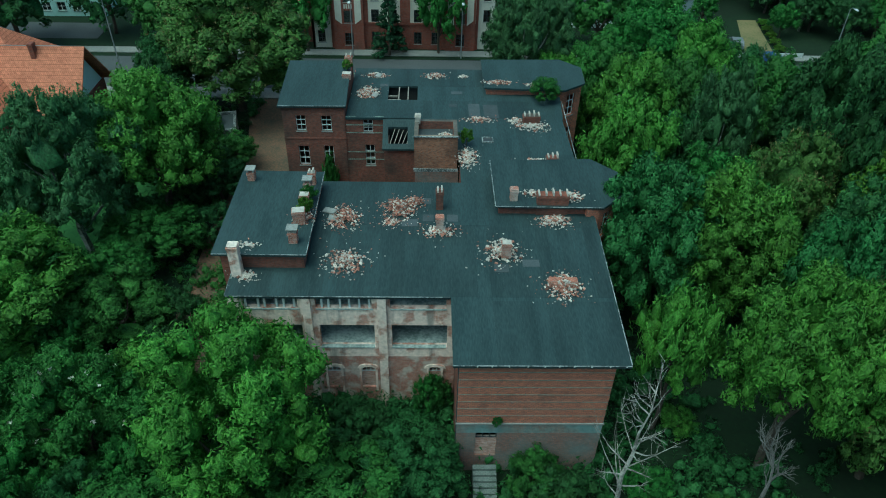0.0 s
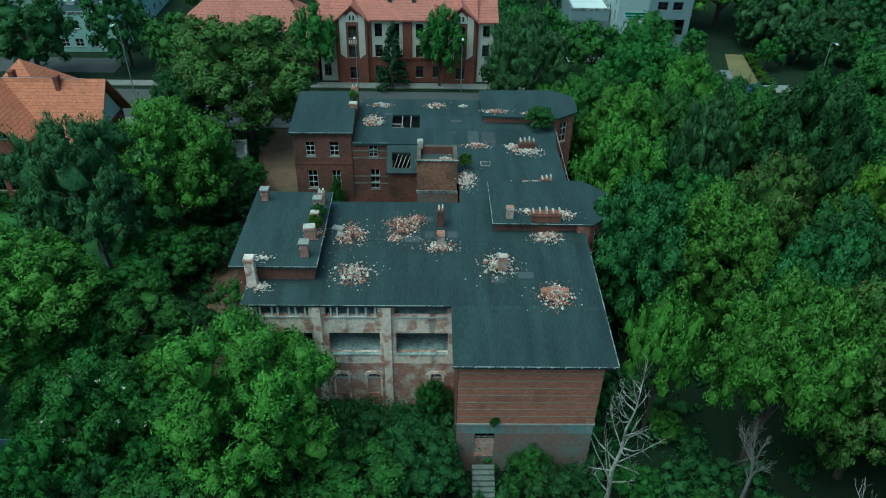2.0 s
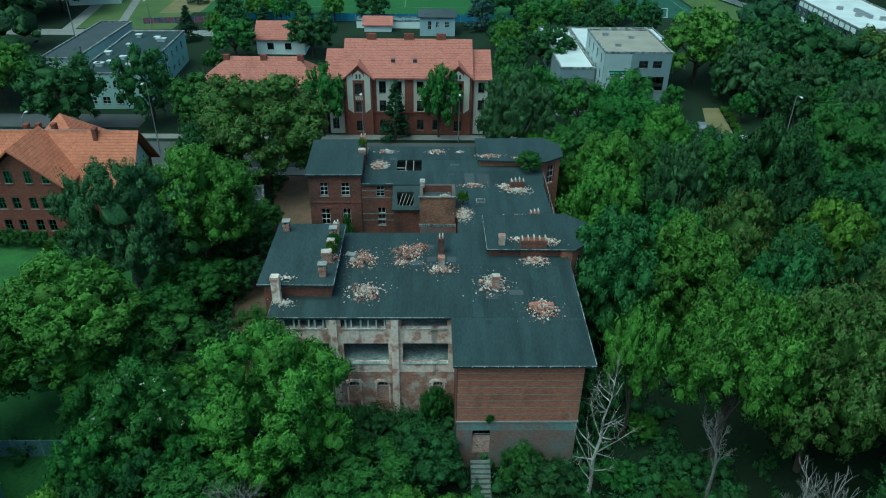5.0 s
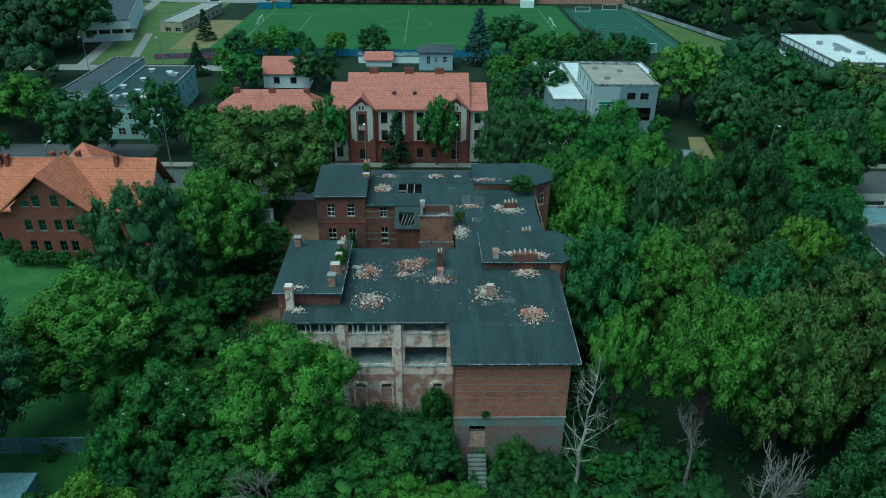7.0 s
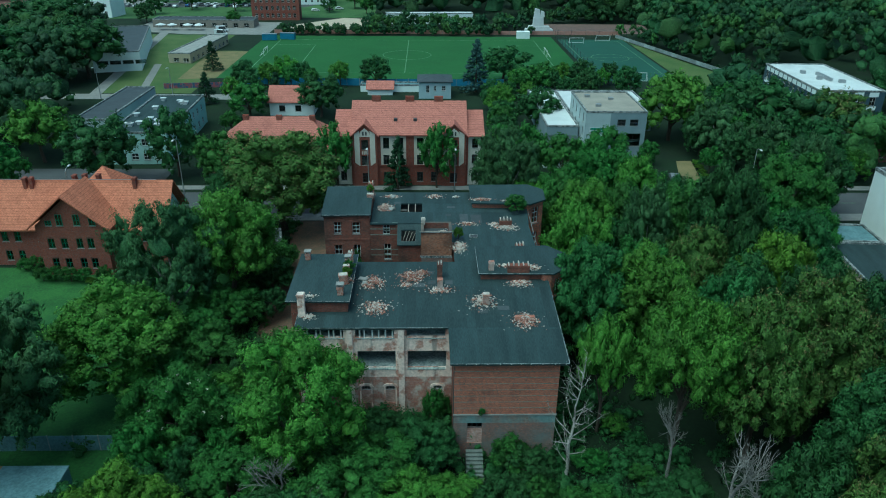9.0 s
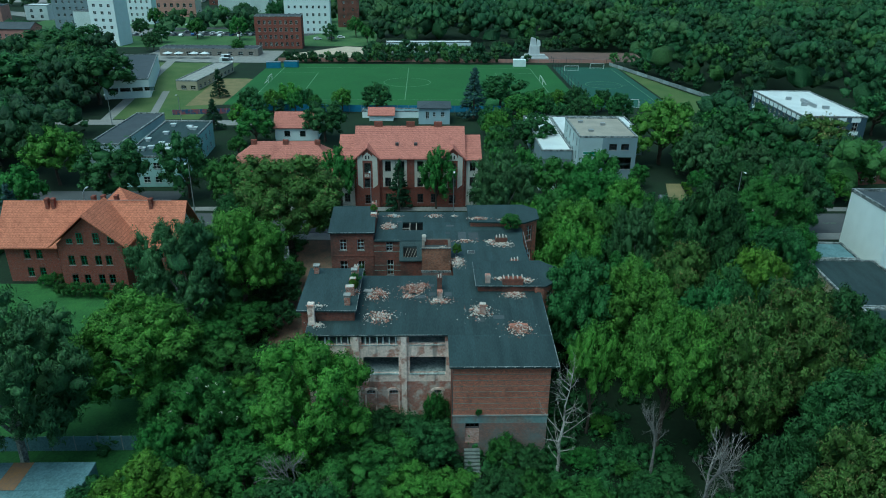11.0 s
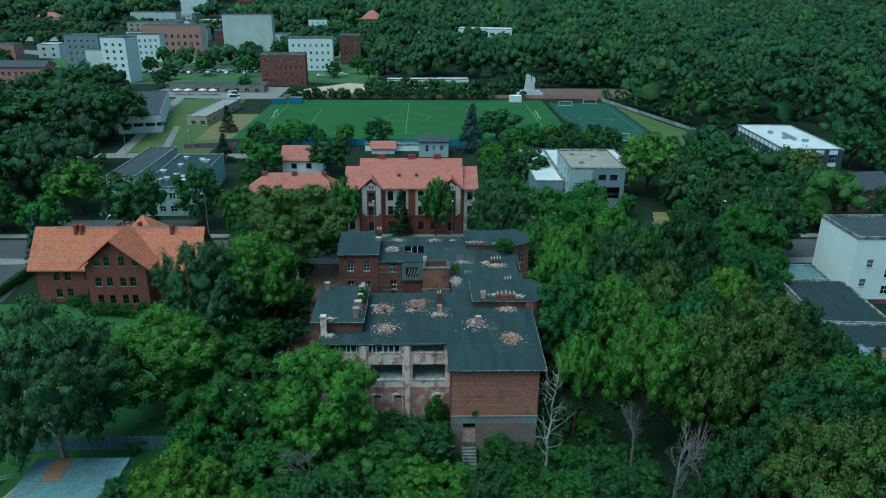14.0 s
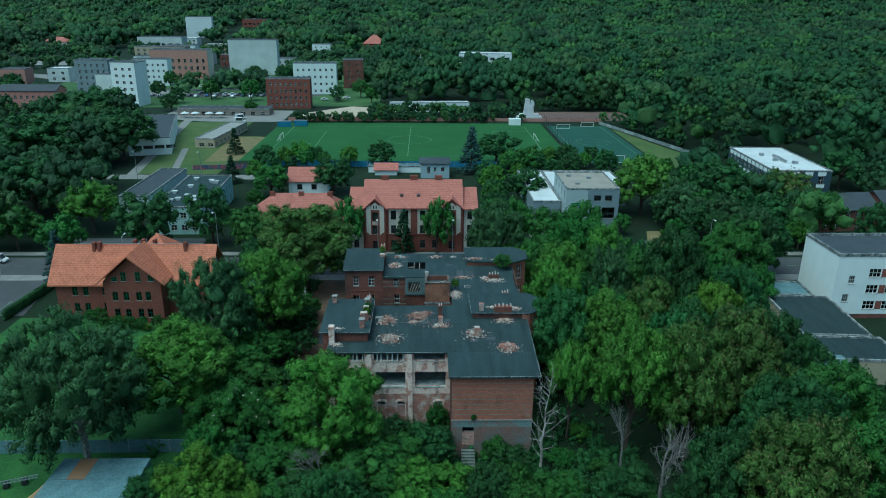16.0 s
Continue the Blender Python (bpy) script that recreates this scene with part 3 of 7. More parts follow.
def house(name, label, category, x, y, turn, length, depth, height, walls, faces, frame="frame_white", roof="flat", roof_mat="felt", rise=3.0, ground=-1.0,
          cols=2, rows=2, sill=True, parapet=0.3, over=0.5, group="", detail=True):
    """A building on its own base: front along local x, facing -y. faces: openings of front f, right r, back b and left l."""
    ob = thing(name, pose(x, y, ground, 0, 0, turn), label, category, group)
    k = 0.353
    corner = {"f": ((0, 0), (length, 0)), "r": ((length, k), (length, depth - k)), "b": ((length, depth), (0, depth)), "l": ((0, depth - k), (0, k))}
    for side, (a, b) in corner.items():
        bm = bmesh.new()
        holes = [(h[0] - (k if side in "rl" else 0), h[1] - (k if side in "rl" else 0), h[2], h[3]) for h in faces.get(side, [])]
        wall(bm, a, b, 0, height, 0.35, holes)
        part("wall", bm, walls[side] if isinstance(walls, dict) else walls, ob)
        for u0, u1, v0, v1 in holes:
            window(ob, a, b, u0, u1, v0, v1, frame, cols, rows, True, sill and detail)
    bm = bmesh.new()
    storeys = max(1, round(height / 3.4))
    for k in range(storeys):
        box(bm, 0.36, length - 0.36, 0.36, depth - 0.36, height * k / storeys + 0.01, height * k / storeys + 0.2)
    box(bm, 0.36, length - 0.36, depth * 0.5, depth * 0.5 + 0.2, 0.2, height - 0.1)
    part("floors", bm, "interior", ob, "pale inner floors and partition")
    bm = bmesh.new()
    if roof == "gable":
        gable_roof(bm, 0, length, 0, depth, height, rise, over)
        for gx in (0.02, length - 0.32):
            g = bmesh.new()
            extrude_x(g, [(0, height - 0.01), (depth, height - 0.01), (depth / 2, height + rise - 0.02)], gx, gx + 0.3)
            part("gable", g, walls["f"] if isinstance(walls, dict) else walls, ob)
    elif roof == "hip":
        hip_roof(bm, 0, length, 0, depth, height - 0.02, rise, over)
    else:
        box(bm, 0.02, length - 0.02, 0.02, depth - 0.02, height - 0.01, height + 0.12)
        p = bmesh.new()
        for x0, x1, y0, y1 in ((-0.06, length + 0.06, -0.06, 0.3), (-0.06, length + 0.06, depth - 0.3, depth + 0.06), (-0.06, 0.3, 0.3, depth - 0.3), (length - 0.3, length + 0.06, 0.3, depth - 0.3)):
            box(p, x0, x1, y0, y1, height + 0.002, height + 0.12 + parapet)
        part("parapet", p, "flashing", ob)
    part("roof", bm, roof_mat, ob)
    return ob


# ---- ground ----
def ground_z(x, y):
    s = min(max((y - 115) / 45, 0), 1)
    q = min(max((y - 800) / 1500, 0), 1)
    return -1.0 + 0.7 * s * s * (3 - 2 * s) + 90 * q * q * (3 - 2 * q)


bm = bmesh.new()
gx = [-2600, -1200, -600, -300, -150, -75, 0, 75, 150, 300, 600, 1200, 2600]
gy = [-900, -300, -60, 0, 60, 115, 122, 130, 138, 146, 154, 160, 260, 400, 800, 950, 1100, 1250, 1400, 1550, 1700, 1850, 2000, 2150, 2300, 4000]
gv = [[bm.verts.new((x, y, ground_z(x, y))) for x in gx] for y in gy]
for j in range(len(gy) - 1):
    for i in range(len(gx) - 1):
        bm.faces.new((gv[j][i], gv[j][i + 1], gv[j + 1][i + 1], gv[j + 1][i]))
tagged(part("ground", bm, "grass"), "rough grass and undergrowth over level ground, darkened for tree shade", "ground", kind="structure")


def sheet(name, poly, up, material, label, category="ground", thick=0.3):
    bm = bmesh.new()
    prism(bm, poly, lambda x, y: ground_z(x, y) - thick, lambda x, y: ground_z(x, y) + up)
    return tagged(part(name, bm, material), label, category, kind="structure")


# ---- trees ----
def limb(bm, rng, p0, p1, r0, r1, steps=3, wander=0.12):
    p0, p1 = np.array(p0, float), np.array(p1, float)
    last, length = p0, np.linalg.norm(p1 - p0)
    for i in range(1, steps + 1):
        q = p0 + (p1 - p0) * i / steps + (rng.normal(size=3) * wander * length / steps if i < steps else 0)
        tube(bm, last, q, r0 + (r1 - r0) * (i - 1) / steps, r0 + (r1 - r0) * i / steps, 5)
        last = q


def ball(level):
    """The corners and faces of a unit ball of 20 or 80 triangles."""
    bm = bmesh.new()
    bmesh.ops.create_icosphere(bm, subdivisions=level, radius=1.0)
    bm.verts.index_update()
    v, f = np.array([p.co[:] for p in bm.verts]), np.array([[p.index for p in t.verts] for t in bm.faces])
    bm.free()
    return v, f


BALLS = {1: ball(1), 2: ball(2)}


def tuft_mass(rng, centres, axes, radii, level, stretch=1.2, uneven=0.2):
    """A rough rounded leaf mass at each centre: corners, faces and the way that each corner faces."""
    bv, bf = BALLS[level]
    d = np.broadcast_to(bv, (len(centres), *bv.shape))
    ax = axes[:, None, :]
    along = (d * ax).sum(2)[:, :, None]
    r = radii[:, None, None] * rng.uniform(1 - uneven, 1 + uneven, (len(centres), len(bv), 1))
    v = centres[:, None, :] + (d + ax * along * (stretch - 1)) * r
    f = bf[None] + (np.arange(len(centres)) * len(bv))[:, None, None]
    return v.reshape(-1, 3), f.reshape(-1, 3), d.reshape(-1, 3) + rng.normal(size=(d.size // 3, 3)) * 0.28


def tuft_leaves(rng, centres, axes, radii, per, size, droop=0.0, slim=0.5, stretch=1.2, rough=0.5):
    """Single leaves over the tufts, thickest along each tuft's own axis."""
    c, r, ax = np.repeat(centres, per, axis=0), np.repeat(radii, per)[:, None], np.repeat(axes, per, axis=0)
    d = rng.normal(size=c.shape) + ax * 0.5
    d /= np.linalg.norm(d, axis=1)[:, None]
    p = c + (d + ax * (d * ax).sum(1)[:, None] * (stretch - 1)) * r * rng.uniform(0.7, 1.25, (len(c), 1))
    n = d + rng.normal(size=c.shape) * rough
    n /= np.linalg.norm(n, axis=1)[:, None]
    t = d * 0.5 + rng.normal(size=c.shape)
    if droop:
        t = t * (1 - droop) + np.array((0, 0, -1.0)) * droop * 2.2
    t -= n * (t * n).sum(1)[:, None]
    t /= np.linalg.norm(t, axis=1)[:, None]
    b = np.cross(n, t)
    s = size * rng.uniform(0.55, 1.4, (len(c), 1))
    v = np.stack((p - t * s - b * s * slim, p + t * s, p - t * s + b * s * slim), axis=1).reshape(-1, 3)
    face = d + rng.normal(size=c.shape) * 0.28
    return v, np.arange(len(v)).reshape(-1, 3), np.repeat(face, 3, axis=0)


def foliage(name, groups, material, parent=None, lift=0.32):
    """Joins leaf masses and leaves into one mesh that is shaded as soft tufts."""
    v, n = np.concatenate([g[0] for g in groups]), np.concatenate([g[2] for g in groups])
    start = np.cumsum([0] + [len(g[0]) for g in groups[:-1]])
    f = np.concatenate([g[1] + k for g, k in zip(groups, start)])
    n = n + np.array((0, 0, lift))
    n /= np.linalg.norm(n, axis=1)[:, None]
    me = bpy.data.meshes.new(name)
    me.vertices.add(len(v)), me.loops.add(f.size), me.polygons.add(len(f))
    me.vertices.foreach_set("co", v.astype(np.float32).ravel())
    me.loops.foreach_set("vertex_index", f.astype(np.int32).ravel())
    me.polygons.foreach_set("loop_start", np.arange(0, f.size, 3, dtype=np.int32))
    me.update(calc_edges=True)
    me.shade_smooth()
    me.normals_split_custom_set_from_vertices(n.astype(np.float32))
    me.materials.append(M[material])
    ob = new(name, me)
    if parent is not None:
        ob.parent = parent
    return ob


# leaf length, tufts, leaves to a tuft, tuft radius, fineness of the masses
SIZES = {
    "large": (0.135, 320, 88, 0.58, 1),
    "middle": (0.175, 190, 62, 0.72, 1),
    "small": (0.25, 80, 46, 0.98, 1),
    "far": (0.28, 100, 28, 0.86, 1),
}


def make_tree(name, seed, leaf, label, bark="bark", lobes=14, droop=0.0, slim=0.5, flat=0.95, spread=0.64, lobe_r=0.33, stretch=1.2, gather=1.0, blossom=0, flower="blossom",
              group="trees", category="tree", size="middle", high=5.7):
    """A broad tree 5 m in crown radius and 10.6 m high, round its own base: limbs, lobes on the limbs, tufts of leaves on the lobes."""
    rng = np.random.default_rng(seed)
    leaf_size, tufts, per, tuft_r, fine = SIZES[size]
    R, zc = 5.0, high
    i = np.arange(lobes) + 0.5
    ph, ct = i * 2.399963 + rng.uniform(0, 6), 1 - 1.62 * i / lobes
    st = np.sqrt(np.maximum(1 - ct * ct, 0))
    big = np.stack((np.cos(ph) * st, np.sin(ph) * st, ct * flat), 1) * R * spread * rng.uniform(0.74, 1.14, (lobes, 1))
    big[:, 2] += zc
    br = R * lobe_r * rng.uniform(0.75, 1.2, lobes)
    clumps = max(4, tufts // lobes)
    d = rng.normal(size=(lobes, clumps, 3)) * 0.8 + ((big - np.array((0, 0, zc - 1.5))) / R)[:, None, :] * 1.25 + np.array((0, 0, 0.12))
    d /= np.linalg.norm(d, axis=2)[:, :, None]
    cl = (big[:, None, :] + d * br[:, None, None] * rng.uniform(0.7, 1.2, (lobes, clumps, 1))).reshape(-1, 3)
    ax = d.reshape(-1, 3) * 0.8 + rng.normal(size=cl.shape) * 0.3 + np.array((0, 0, 0.55 - droop * 1.6))
    ax /= np.linalg.norm(ax, axis=1)[:, None]
    cr = tuft_r * gather * rng.uniform(0.5, 1.2, len(cl))
    wide = R / np.percentile(np.hypot(cl[:, 0], cl[:, 1]) + 0.6 * cr, 93)
    tall = (10.6 - zc) / (np.percentile(cl[:, 2] + 0.8 * cr, 99) - zc)
    fit = np.array((wide, wide, tall))
    cl, big, br = (cl - (0, 0, zc)) * fit + (0, 0, zc), (big - (0, 0, zc)) * fit + (0, 0, zc), br * wide
    ob = thing(name, pose(0, 0, 0), label, category, group)
    bm = bmesh.new()
    limb(bm, rng, (0, 0, -0.3), (rng.normal() * 0.2, rng.normal() * 0.2, zc * 0.75), 0.32, 0.2, 4, 0.08)
    for k in range(0, lobes, 2):
        limb(bm, rng, (0, 0, zc * rng.uniform(0.35, 0.7)), big[k], 0.14, 0.03, 2)
    part("trunk", bm, bark, ob)
    iax = big - np.array((0, 0, zc - 1.0))
    iax /= np.linalg.norm(iax, axis=1)[:, None]
    foliage("crown", [tuft_mass(rng, cl, ax, cr * 0.62, fine, stretch, 0.4), tuft_mass(rng, big, iax, br * 0.62, fine, 1.0, 0.35), tuft_leaves(rng, cl, ax, cr, per, leaf_size, droop, slim, stretch)], leaf, ob)
    if blossom:
        pick = rng.permutation(np.flatnonzero(cl[:, 2] > zc - 1.2))[:max(6, int(blossom * len(cl)))]
        tip = cl[pick] + ax[pick] * (cr[pick] * stretch * 1.05)[:, None]
        if flower == "blossom":
            tip = np.concatenate([tip + rng.normal(size=tip.shape) * 0.45 * cr[pick][:, None] for _ in range(3)])
        up = np.tile((0.0, 0.0, 1.0), (len(tip), 1))
        small = np.full(len(tip), leaf_size * (1.1 if flower == "flower" else 0.8))
        foliage("blossoms", [tuft_leaves(rng, tip, up, small, 6, leaf_size * (0.8 if flower == "flower" else 0.5), 0.0, 0.8 if flower == "flower" else 0.45, 0.6 if flower == "flower" else 1.8)], flower, ob)
    return ob


def make_spruce(name, seed, leaf, label):
    rng = np.random.default_rng(seed)
    ob = thing(name, pose(0, 0, 0), label, "tree", "conifers")
    bm = bmesh.new()
    tube(bm, (0, 0, -0.2), (0, 0, 9.6), 0.2, 0.02, 7)
    part("trunk", bm, "bark", ob)
    pts, rad = [], []
    for k in range(15):
        z = 0.9 + k * 0.6
        r = 2.3 * (1 - k / 15.5)
        for j in range(max(4, int(9 - k * 0.35))):
            a = rng.uniform(0, 6.28)
            for q in (0.45, 0.8, 1.05):
                pts.append((math.cos(a) * r * q, math.sin(a) * r * q, z - 0.3 * q + rng.normal() * 0.08)), rad.append(0.33)
    pts, rad = np.array(pts), np.array(rad)
    out = pts * np.array((1, 1, 0)) + np.array((0, 0, 0.25))
    out /= np.linalg.norm(out, axis=1)[:, None]
    foliage("crown", [tuft_mass(rng, pts, out, rad * 0.6, 1, 1.6), tuft_leaves(rng, pts, out, rad * 0.9, 9, 0.18, 0.3, 0.35, 1.5)], leaf, ob)
    return ob


def make_dead_tree(name, seed, label, height=9.0, twigs=3):
    rng = np.random.default_rng(seed)
    bm = bmesh.new()

    def grow(p, d, length, r, depth):
        q = p + d * length
        tube(bm, p, q, r, r * 0.66, 6 if depth < 2 else 3)
        if depth == 7 or r < 0.006:
            return
        for _ in range(2 if depth else 3):
            e = d + rng.normal(size=3) * (0.38 if depth else 0.3) + np.array((0, 0, 0.16))
            grow(q, e / np.linalg.norm(e), length * rng.uniform(0.66, 0.92), r * 0.66, depth + 1)
        if depth < twigs:
            e = d + rng.normal(size=3) * 0.9
            m = p + (q - p) * rng.uniform(0.3, 0.8)
            grow(m, e / np.linalg.norm(e), length * 0.5, r * 0.4, depth + 2)

    tube(bm, (0, 0, -0.3), (0.05, 0.03, height * 0.3), 0.26, 0.2, 8)
    grow(np.array((0.05, 0.03, height * 0.3)), np.array((0.03, 0.02, 1.0)), height * 0.2, 0.2, 0)
    ob = thing(name, pose(0, 0, 0), label, "dead tree")
    part("trunk", bm, "bark_grey", ob)
    return ob


def make_broken_tree(name, seed, label):
    """A dead stem 9 m high: bent, broken off at the top, with a few short limbs and sparse twigs."""
    rng = np.random.default_rng(seed)
    bm = bmesh.new()
    stem = [np.array(p, float) for p in ((0, 0, -0.3), (0.25, 0.1, 1.6), (0.1, 0.2, 3.2), (0.45, 0.1, 4.8), (0.35, 0, 6.4), (0.75, -0.1, 7.8), (0.7, -0.1, 9.0))]
    rad = [0.24, 0.2, 0.17, 0.14, 0.09, 0.05, 0.015]
    for k in range(6):
        tube(bm, stem[k], stem[k + 1], rad[k], rad[k + 1], 7)
    for k in range(26):
        i = 1 + k % 5
        p = stem[i] + (stem[i + 1] - stem[i]) * rng.random()
        a = rng.uniform(0, 6.28)
        e = np.array((math.cos(a), math.sin(a), rng.uniform(0.1, 0.9)))
        long = rng.uniform(0.9, 3.1) * (1.1 if i < 4 else 0.6)
        q = p + e * long * 0.55
        r = p + e * long + np.array((0, 0, rng.uniform(-0.1, 0.5)))
        tube(bm, p, q, 0.055, 0.035, 5), tube(bm, q, r, 0.035, 0.01, 4)
        for _ in range(7):
            m = q + (r - q) * rng.random()
            w = e * 0.5 + rng.normal(size=3) * 0.6
            tube(bm, m, m + w * rng.uniform(0.4, 0.9), 0.018, 0.006, 3)
    ob = thing(name, pose(0, 0, 0), label, "dead tree")
    part("trunk", bm, "bark_dead", ob)
    return ob


TREES = {
    "ash": dict(name="ash_tree", leaf="leaf_light", label="ash tree with fresh bright green feathery tufts", lobes=13, stretch=1.4, slim=0.45, gather=1.08),
    "ash_tall": dict(name="ash_tree", leaf="leaf_light", label="tall ash with a light feathery crown on a bare trunk", lobes=13, stretch=1.4, slim=0.45, high=7.3, flat=0.58),
    "broad": dict(name="broadleaf_tree", leaf="leaf", label="leafy mid-green broadleaf tree in full summer crown", lobes=15),
    "broad_light": dict(name="broadleaf_tree", leaf="leaf_light", label="broadleaf tree with a bright green full crown", lobes=15),
    "broad_dark": dict(name="broadleaf_tree", leaf="leaf_dark", label="dense dark green broadleaf tree with heavy crown", lobes=17, gather=0.95),
    "broad_blue": dict(name="broadleaf_tree", leaf="leaf_cool", label="dense cool green broadleaf tree with layered leaves", lobes=17, slim=0.6),
    "chestnut": dict(name="chestnut_tree", leaf="leaf_olive", label="chestnut tree with tan blossom candles over green leaves", lobes=20, lobe_r=0.3, slim=0.6, gather=0.9, blossom=0.8),
    "birch": dict(name="birch_tree", leaf="leaf_birch", label="drooping dull green birch with fine hanging twigs", bark="bark_birch", lobes=18, droop=0.45, slim=0.34, flat=1.12, stretch=1.9, gather=0.78),
    "elder": dict(name="elder_bush", leaf="leaf", label="elder bush with flat white flower heads", lobes=10, blossom=0.10, flower="flower", group="bushes", category="bush"),
    "bush": dict(name="bush", leaf="leaf", label="overgrown green bush on waste ground", lobes=11, flat=0.85, group="bushes", category="bush"),
    "bush_dark": dict(name="bush", leaf="leaf_dark", label="overgrown dark green bush on waste ground", lobes=12, flat=0.85, group="bushes", category="bush"),
    "bush_light": dict(name="bush", leaf="leaf_light", label="bright green leafy bush on waste ground", lobes=11, flat=0.85, group="bushes", category="bush"),
    "bush_yellow": dict(name="bush", leaf="leaf_yellow", label="yellow-green leafy bush in fresh growth", lobes=11, group="bushes", category="bush"),
}
protos = {}
used = {}
plant_rng = random.Random(5)


def plant(kind, x, y, R, H, z=None, turn=None):
    """Sets a tree of that kind with crown radius R and height H; a kind is built at its first use and copied after that."""
    k = used[kind] = used.get(kind, -1) + 1
    native = {"spruce": (2.3, 9.6), "spruce_blue": (2.3, 9.6), "dead": (2.6, 9.0), "dead_stem": (2.6, 9.0)}.get(kind, (5.0, 10.6))
    s = Matrix.Diagonal((R / native[0], R / native[0], H / native[1], 1))
    m = pose(x, y, ground_z(x, y) if z is None else z, 0, 0, plant_rng.uniform(0, 360) if turn is None else turn) @ s
    size = "far" if y > 66 else "large" if R > 5.2 else "middle" if R > 3.3 else "small"
    key = (kind, size if kind in TREES else "", k % 2)
    if key in protos:
        c = copy_thing(protos[key], Matrix())
    elif kind in TREES:
        c = protos[key] = make_tree(seed=11 + len(protos) * 7, size=size, **TREES[kind])
    elif kind == "dead":
        c = protos[key] = make_dead_tree("dead_tree", 93 + k % 2, "bare grey dead tree with dense fine twigs", 8.0, 4)
    elif kind == "dead_stem":
        c = protos[key] = make_broken_tree("dead_tree", 95, "bleached dead tree stem with broken branches")
    else:
        blue = kind == "spruce_blue"
        c = protos[key] = make_spruce("spruce_tree", 91 + k % 2, "leaf_blue" if blue else "leaf_spruce", "tall blue-grey pointed spruce" if blue else "dark green pointed spruce")
    c.matrix_basis = m
    c["planted"] = 1
    return c


# ---- the abandoned building ----
AB = thing("abandoned_building", pose(0, 0, 0), "derelict red-brick building with black felt roofs strewn with rubble", "building")
BASE = -1.6


def roof_z(y):
    return 11.5 + 0.06 * min(max(y - 6, 0), 8) - 0.025 * max(y - 14, 0)


def slab(bm, y0, a0, b0, y1, a1, b1, thick=0.24, z=None):
    """A piece of roof between two cross lines at y0 and y1, from x a to b."""
    f = (lambda x, y: roof_z(y)) if z is None else (lambda x, y: z + 0 * y)
    prism(bm, [(a0, y0), (b0, y0), (b1, y1), (a1, y1)], lambda x, y: f(x, y) - thick, f)


def roof_piece(*a):
    bm = bmesh.new()
    slab(bm, *a)
    return part("roof", bm, "felt", AB, "sagging black bitumen felt roof")


ROOF = roof_piece(-0.7, -0.45, 11.3, 5.95, -0.45, 11.48)
roof_piece(5.95, -16.8, 11.48, 14, -16.8, 11.66)
roof_piece(14, -16.8, 11.66, 20.75, -16.8, 11.7)
roof_piece(20.75, 0.75, 11.6, 25.95, 0.75, 11.6)
roof_piece(25.95, -3.3, 11.6, 33.3, -3.3, 11.6)
roof_piece(33.3, -10.7, 11.7, 37.65, -10.7, 12.1)
roof_piece(37.65, -10.7, -6.6, 41.2, -10.7, -6.6)
roof_piece(37.65, -3.4, 12.1, 41.2, -3.4, 12.3)
roof_piece(41.2, -10.7, 12.3, 46.1, -10.7, 12.4)
# raised roofs
lw = bmesh.new()
prism(lw, [(-18.1, 8.6), (-11.15, 8.6), (-11.15, 20.1), (-18.1, 20.1)], lambda x, y: 12.96 - (x + 11) * 0.01, lambda x, y: 13.2 - (x + 11) * 0.01)
part("roof", lw, "felt", AB, "raised felt roof of the side wing")
by = bmesh.new()
prism(by, [(3.4, 15.6), (12.36, 15.5), (14.3, 17.3), (14.58, 21.0), (12.5, 23.2), (3.4, 22.8)], 12.68, 12.9)
part("roof", by, "felt", AB, "raised felt roof of the bay")
fr = bmesh.new()
prism(fr, [(3.85, 39.0), (12.57, 38.5), (15.1, 40.4), (15.3, 44.5), (13.1, 46.7), (3.85, 46.4)], 12.08, 12.3)
part("roof", fr, "felt", AB, "raised felt roof of the corner tower")
fw = bmesh.new()
prism(fw, [(-17.5, 33.0), (-10.55, 33.1), (-11.0, 44.3), (-17.9, 44.1)], 12.66, 12.9)
part("roof", fw, "felt", AB, "felt roof of the two-storey wing")
# the lean-to roof with its broken opening
lean = lambda x, y: 9.6 + (y - 30.5) * 0.65
for a, b, y0, y1 in ((-6.85, -3.5, 30.4, 30.9), (-6.85, -6.3, 30.9, 32.5), (-4.3, -3.5, 30.9, 32.5), (-6.85, -3.5, 32.5, 33.25)):
    ca = bmesh.new()
    prism(ca, [(a, y0), (b, y0), (b, y1), (a, y1)], lambda x, y: lean(x, y) - 0.2, lean)
    part("roof", ca, "felt", AB, "collapsed felt lean-to roof")
for i in range(5):
    rb = bmesh.new()
    x = -6.1 + i * 0.42
    tube(rb, (x, 30.9, 9.75), (x + 0.5, 32.5, 10.7 - 0.1 * i), 0.05, 0.05, 5)
    part("rafter", rb, "wood_old", AB)
for x in (-5.5, -4.5):
    rb = bmesh.new()
    box(rb, x, x + 0.12, 37.6, 41.25, 11.08, 11.22)
    part("rafter", rb, "wood_old", AB)
rb = bmesh.new()
box(rb, -6.7, -5.2, 38.0, 38.15, 11.05, 11.2)
box(rb, -6.7, -5.6, 38.9, 39.05, 11.05, 11.2)
part("lath", rb, "wood_old", AB)

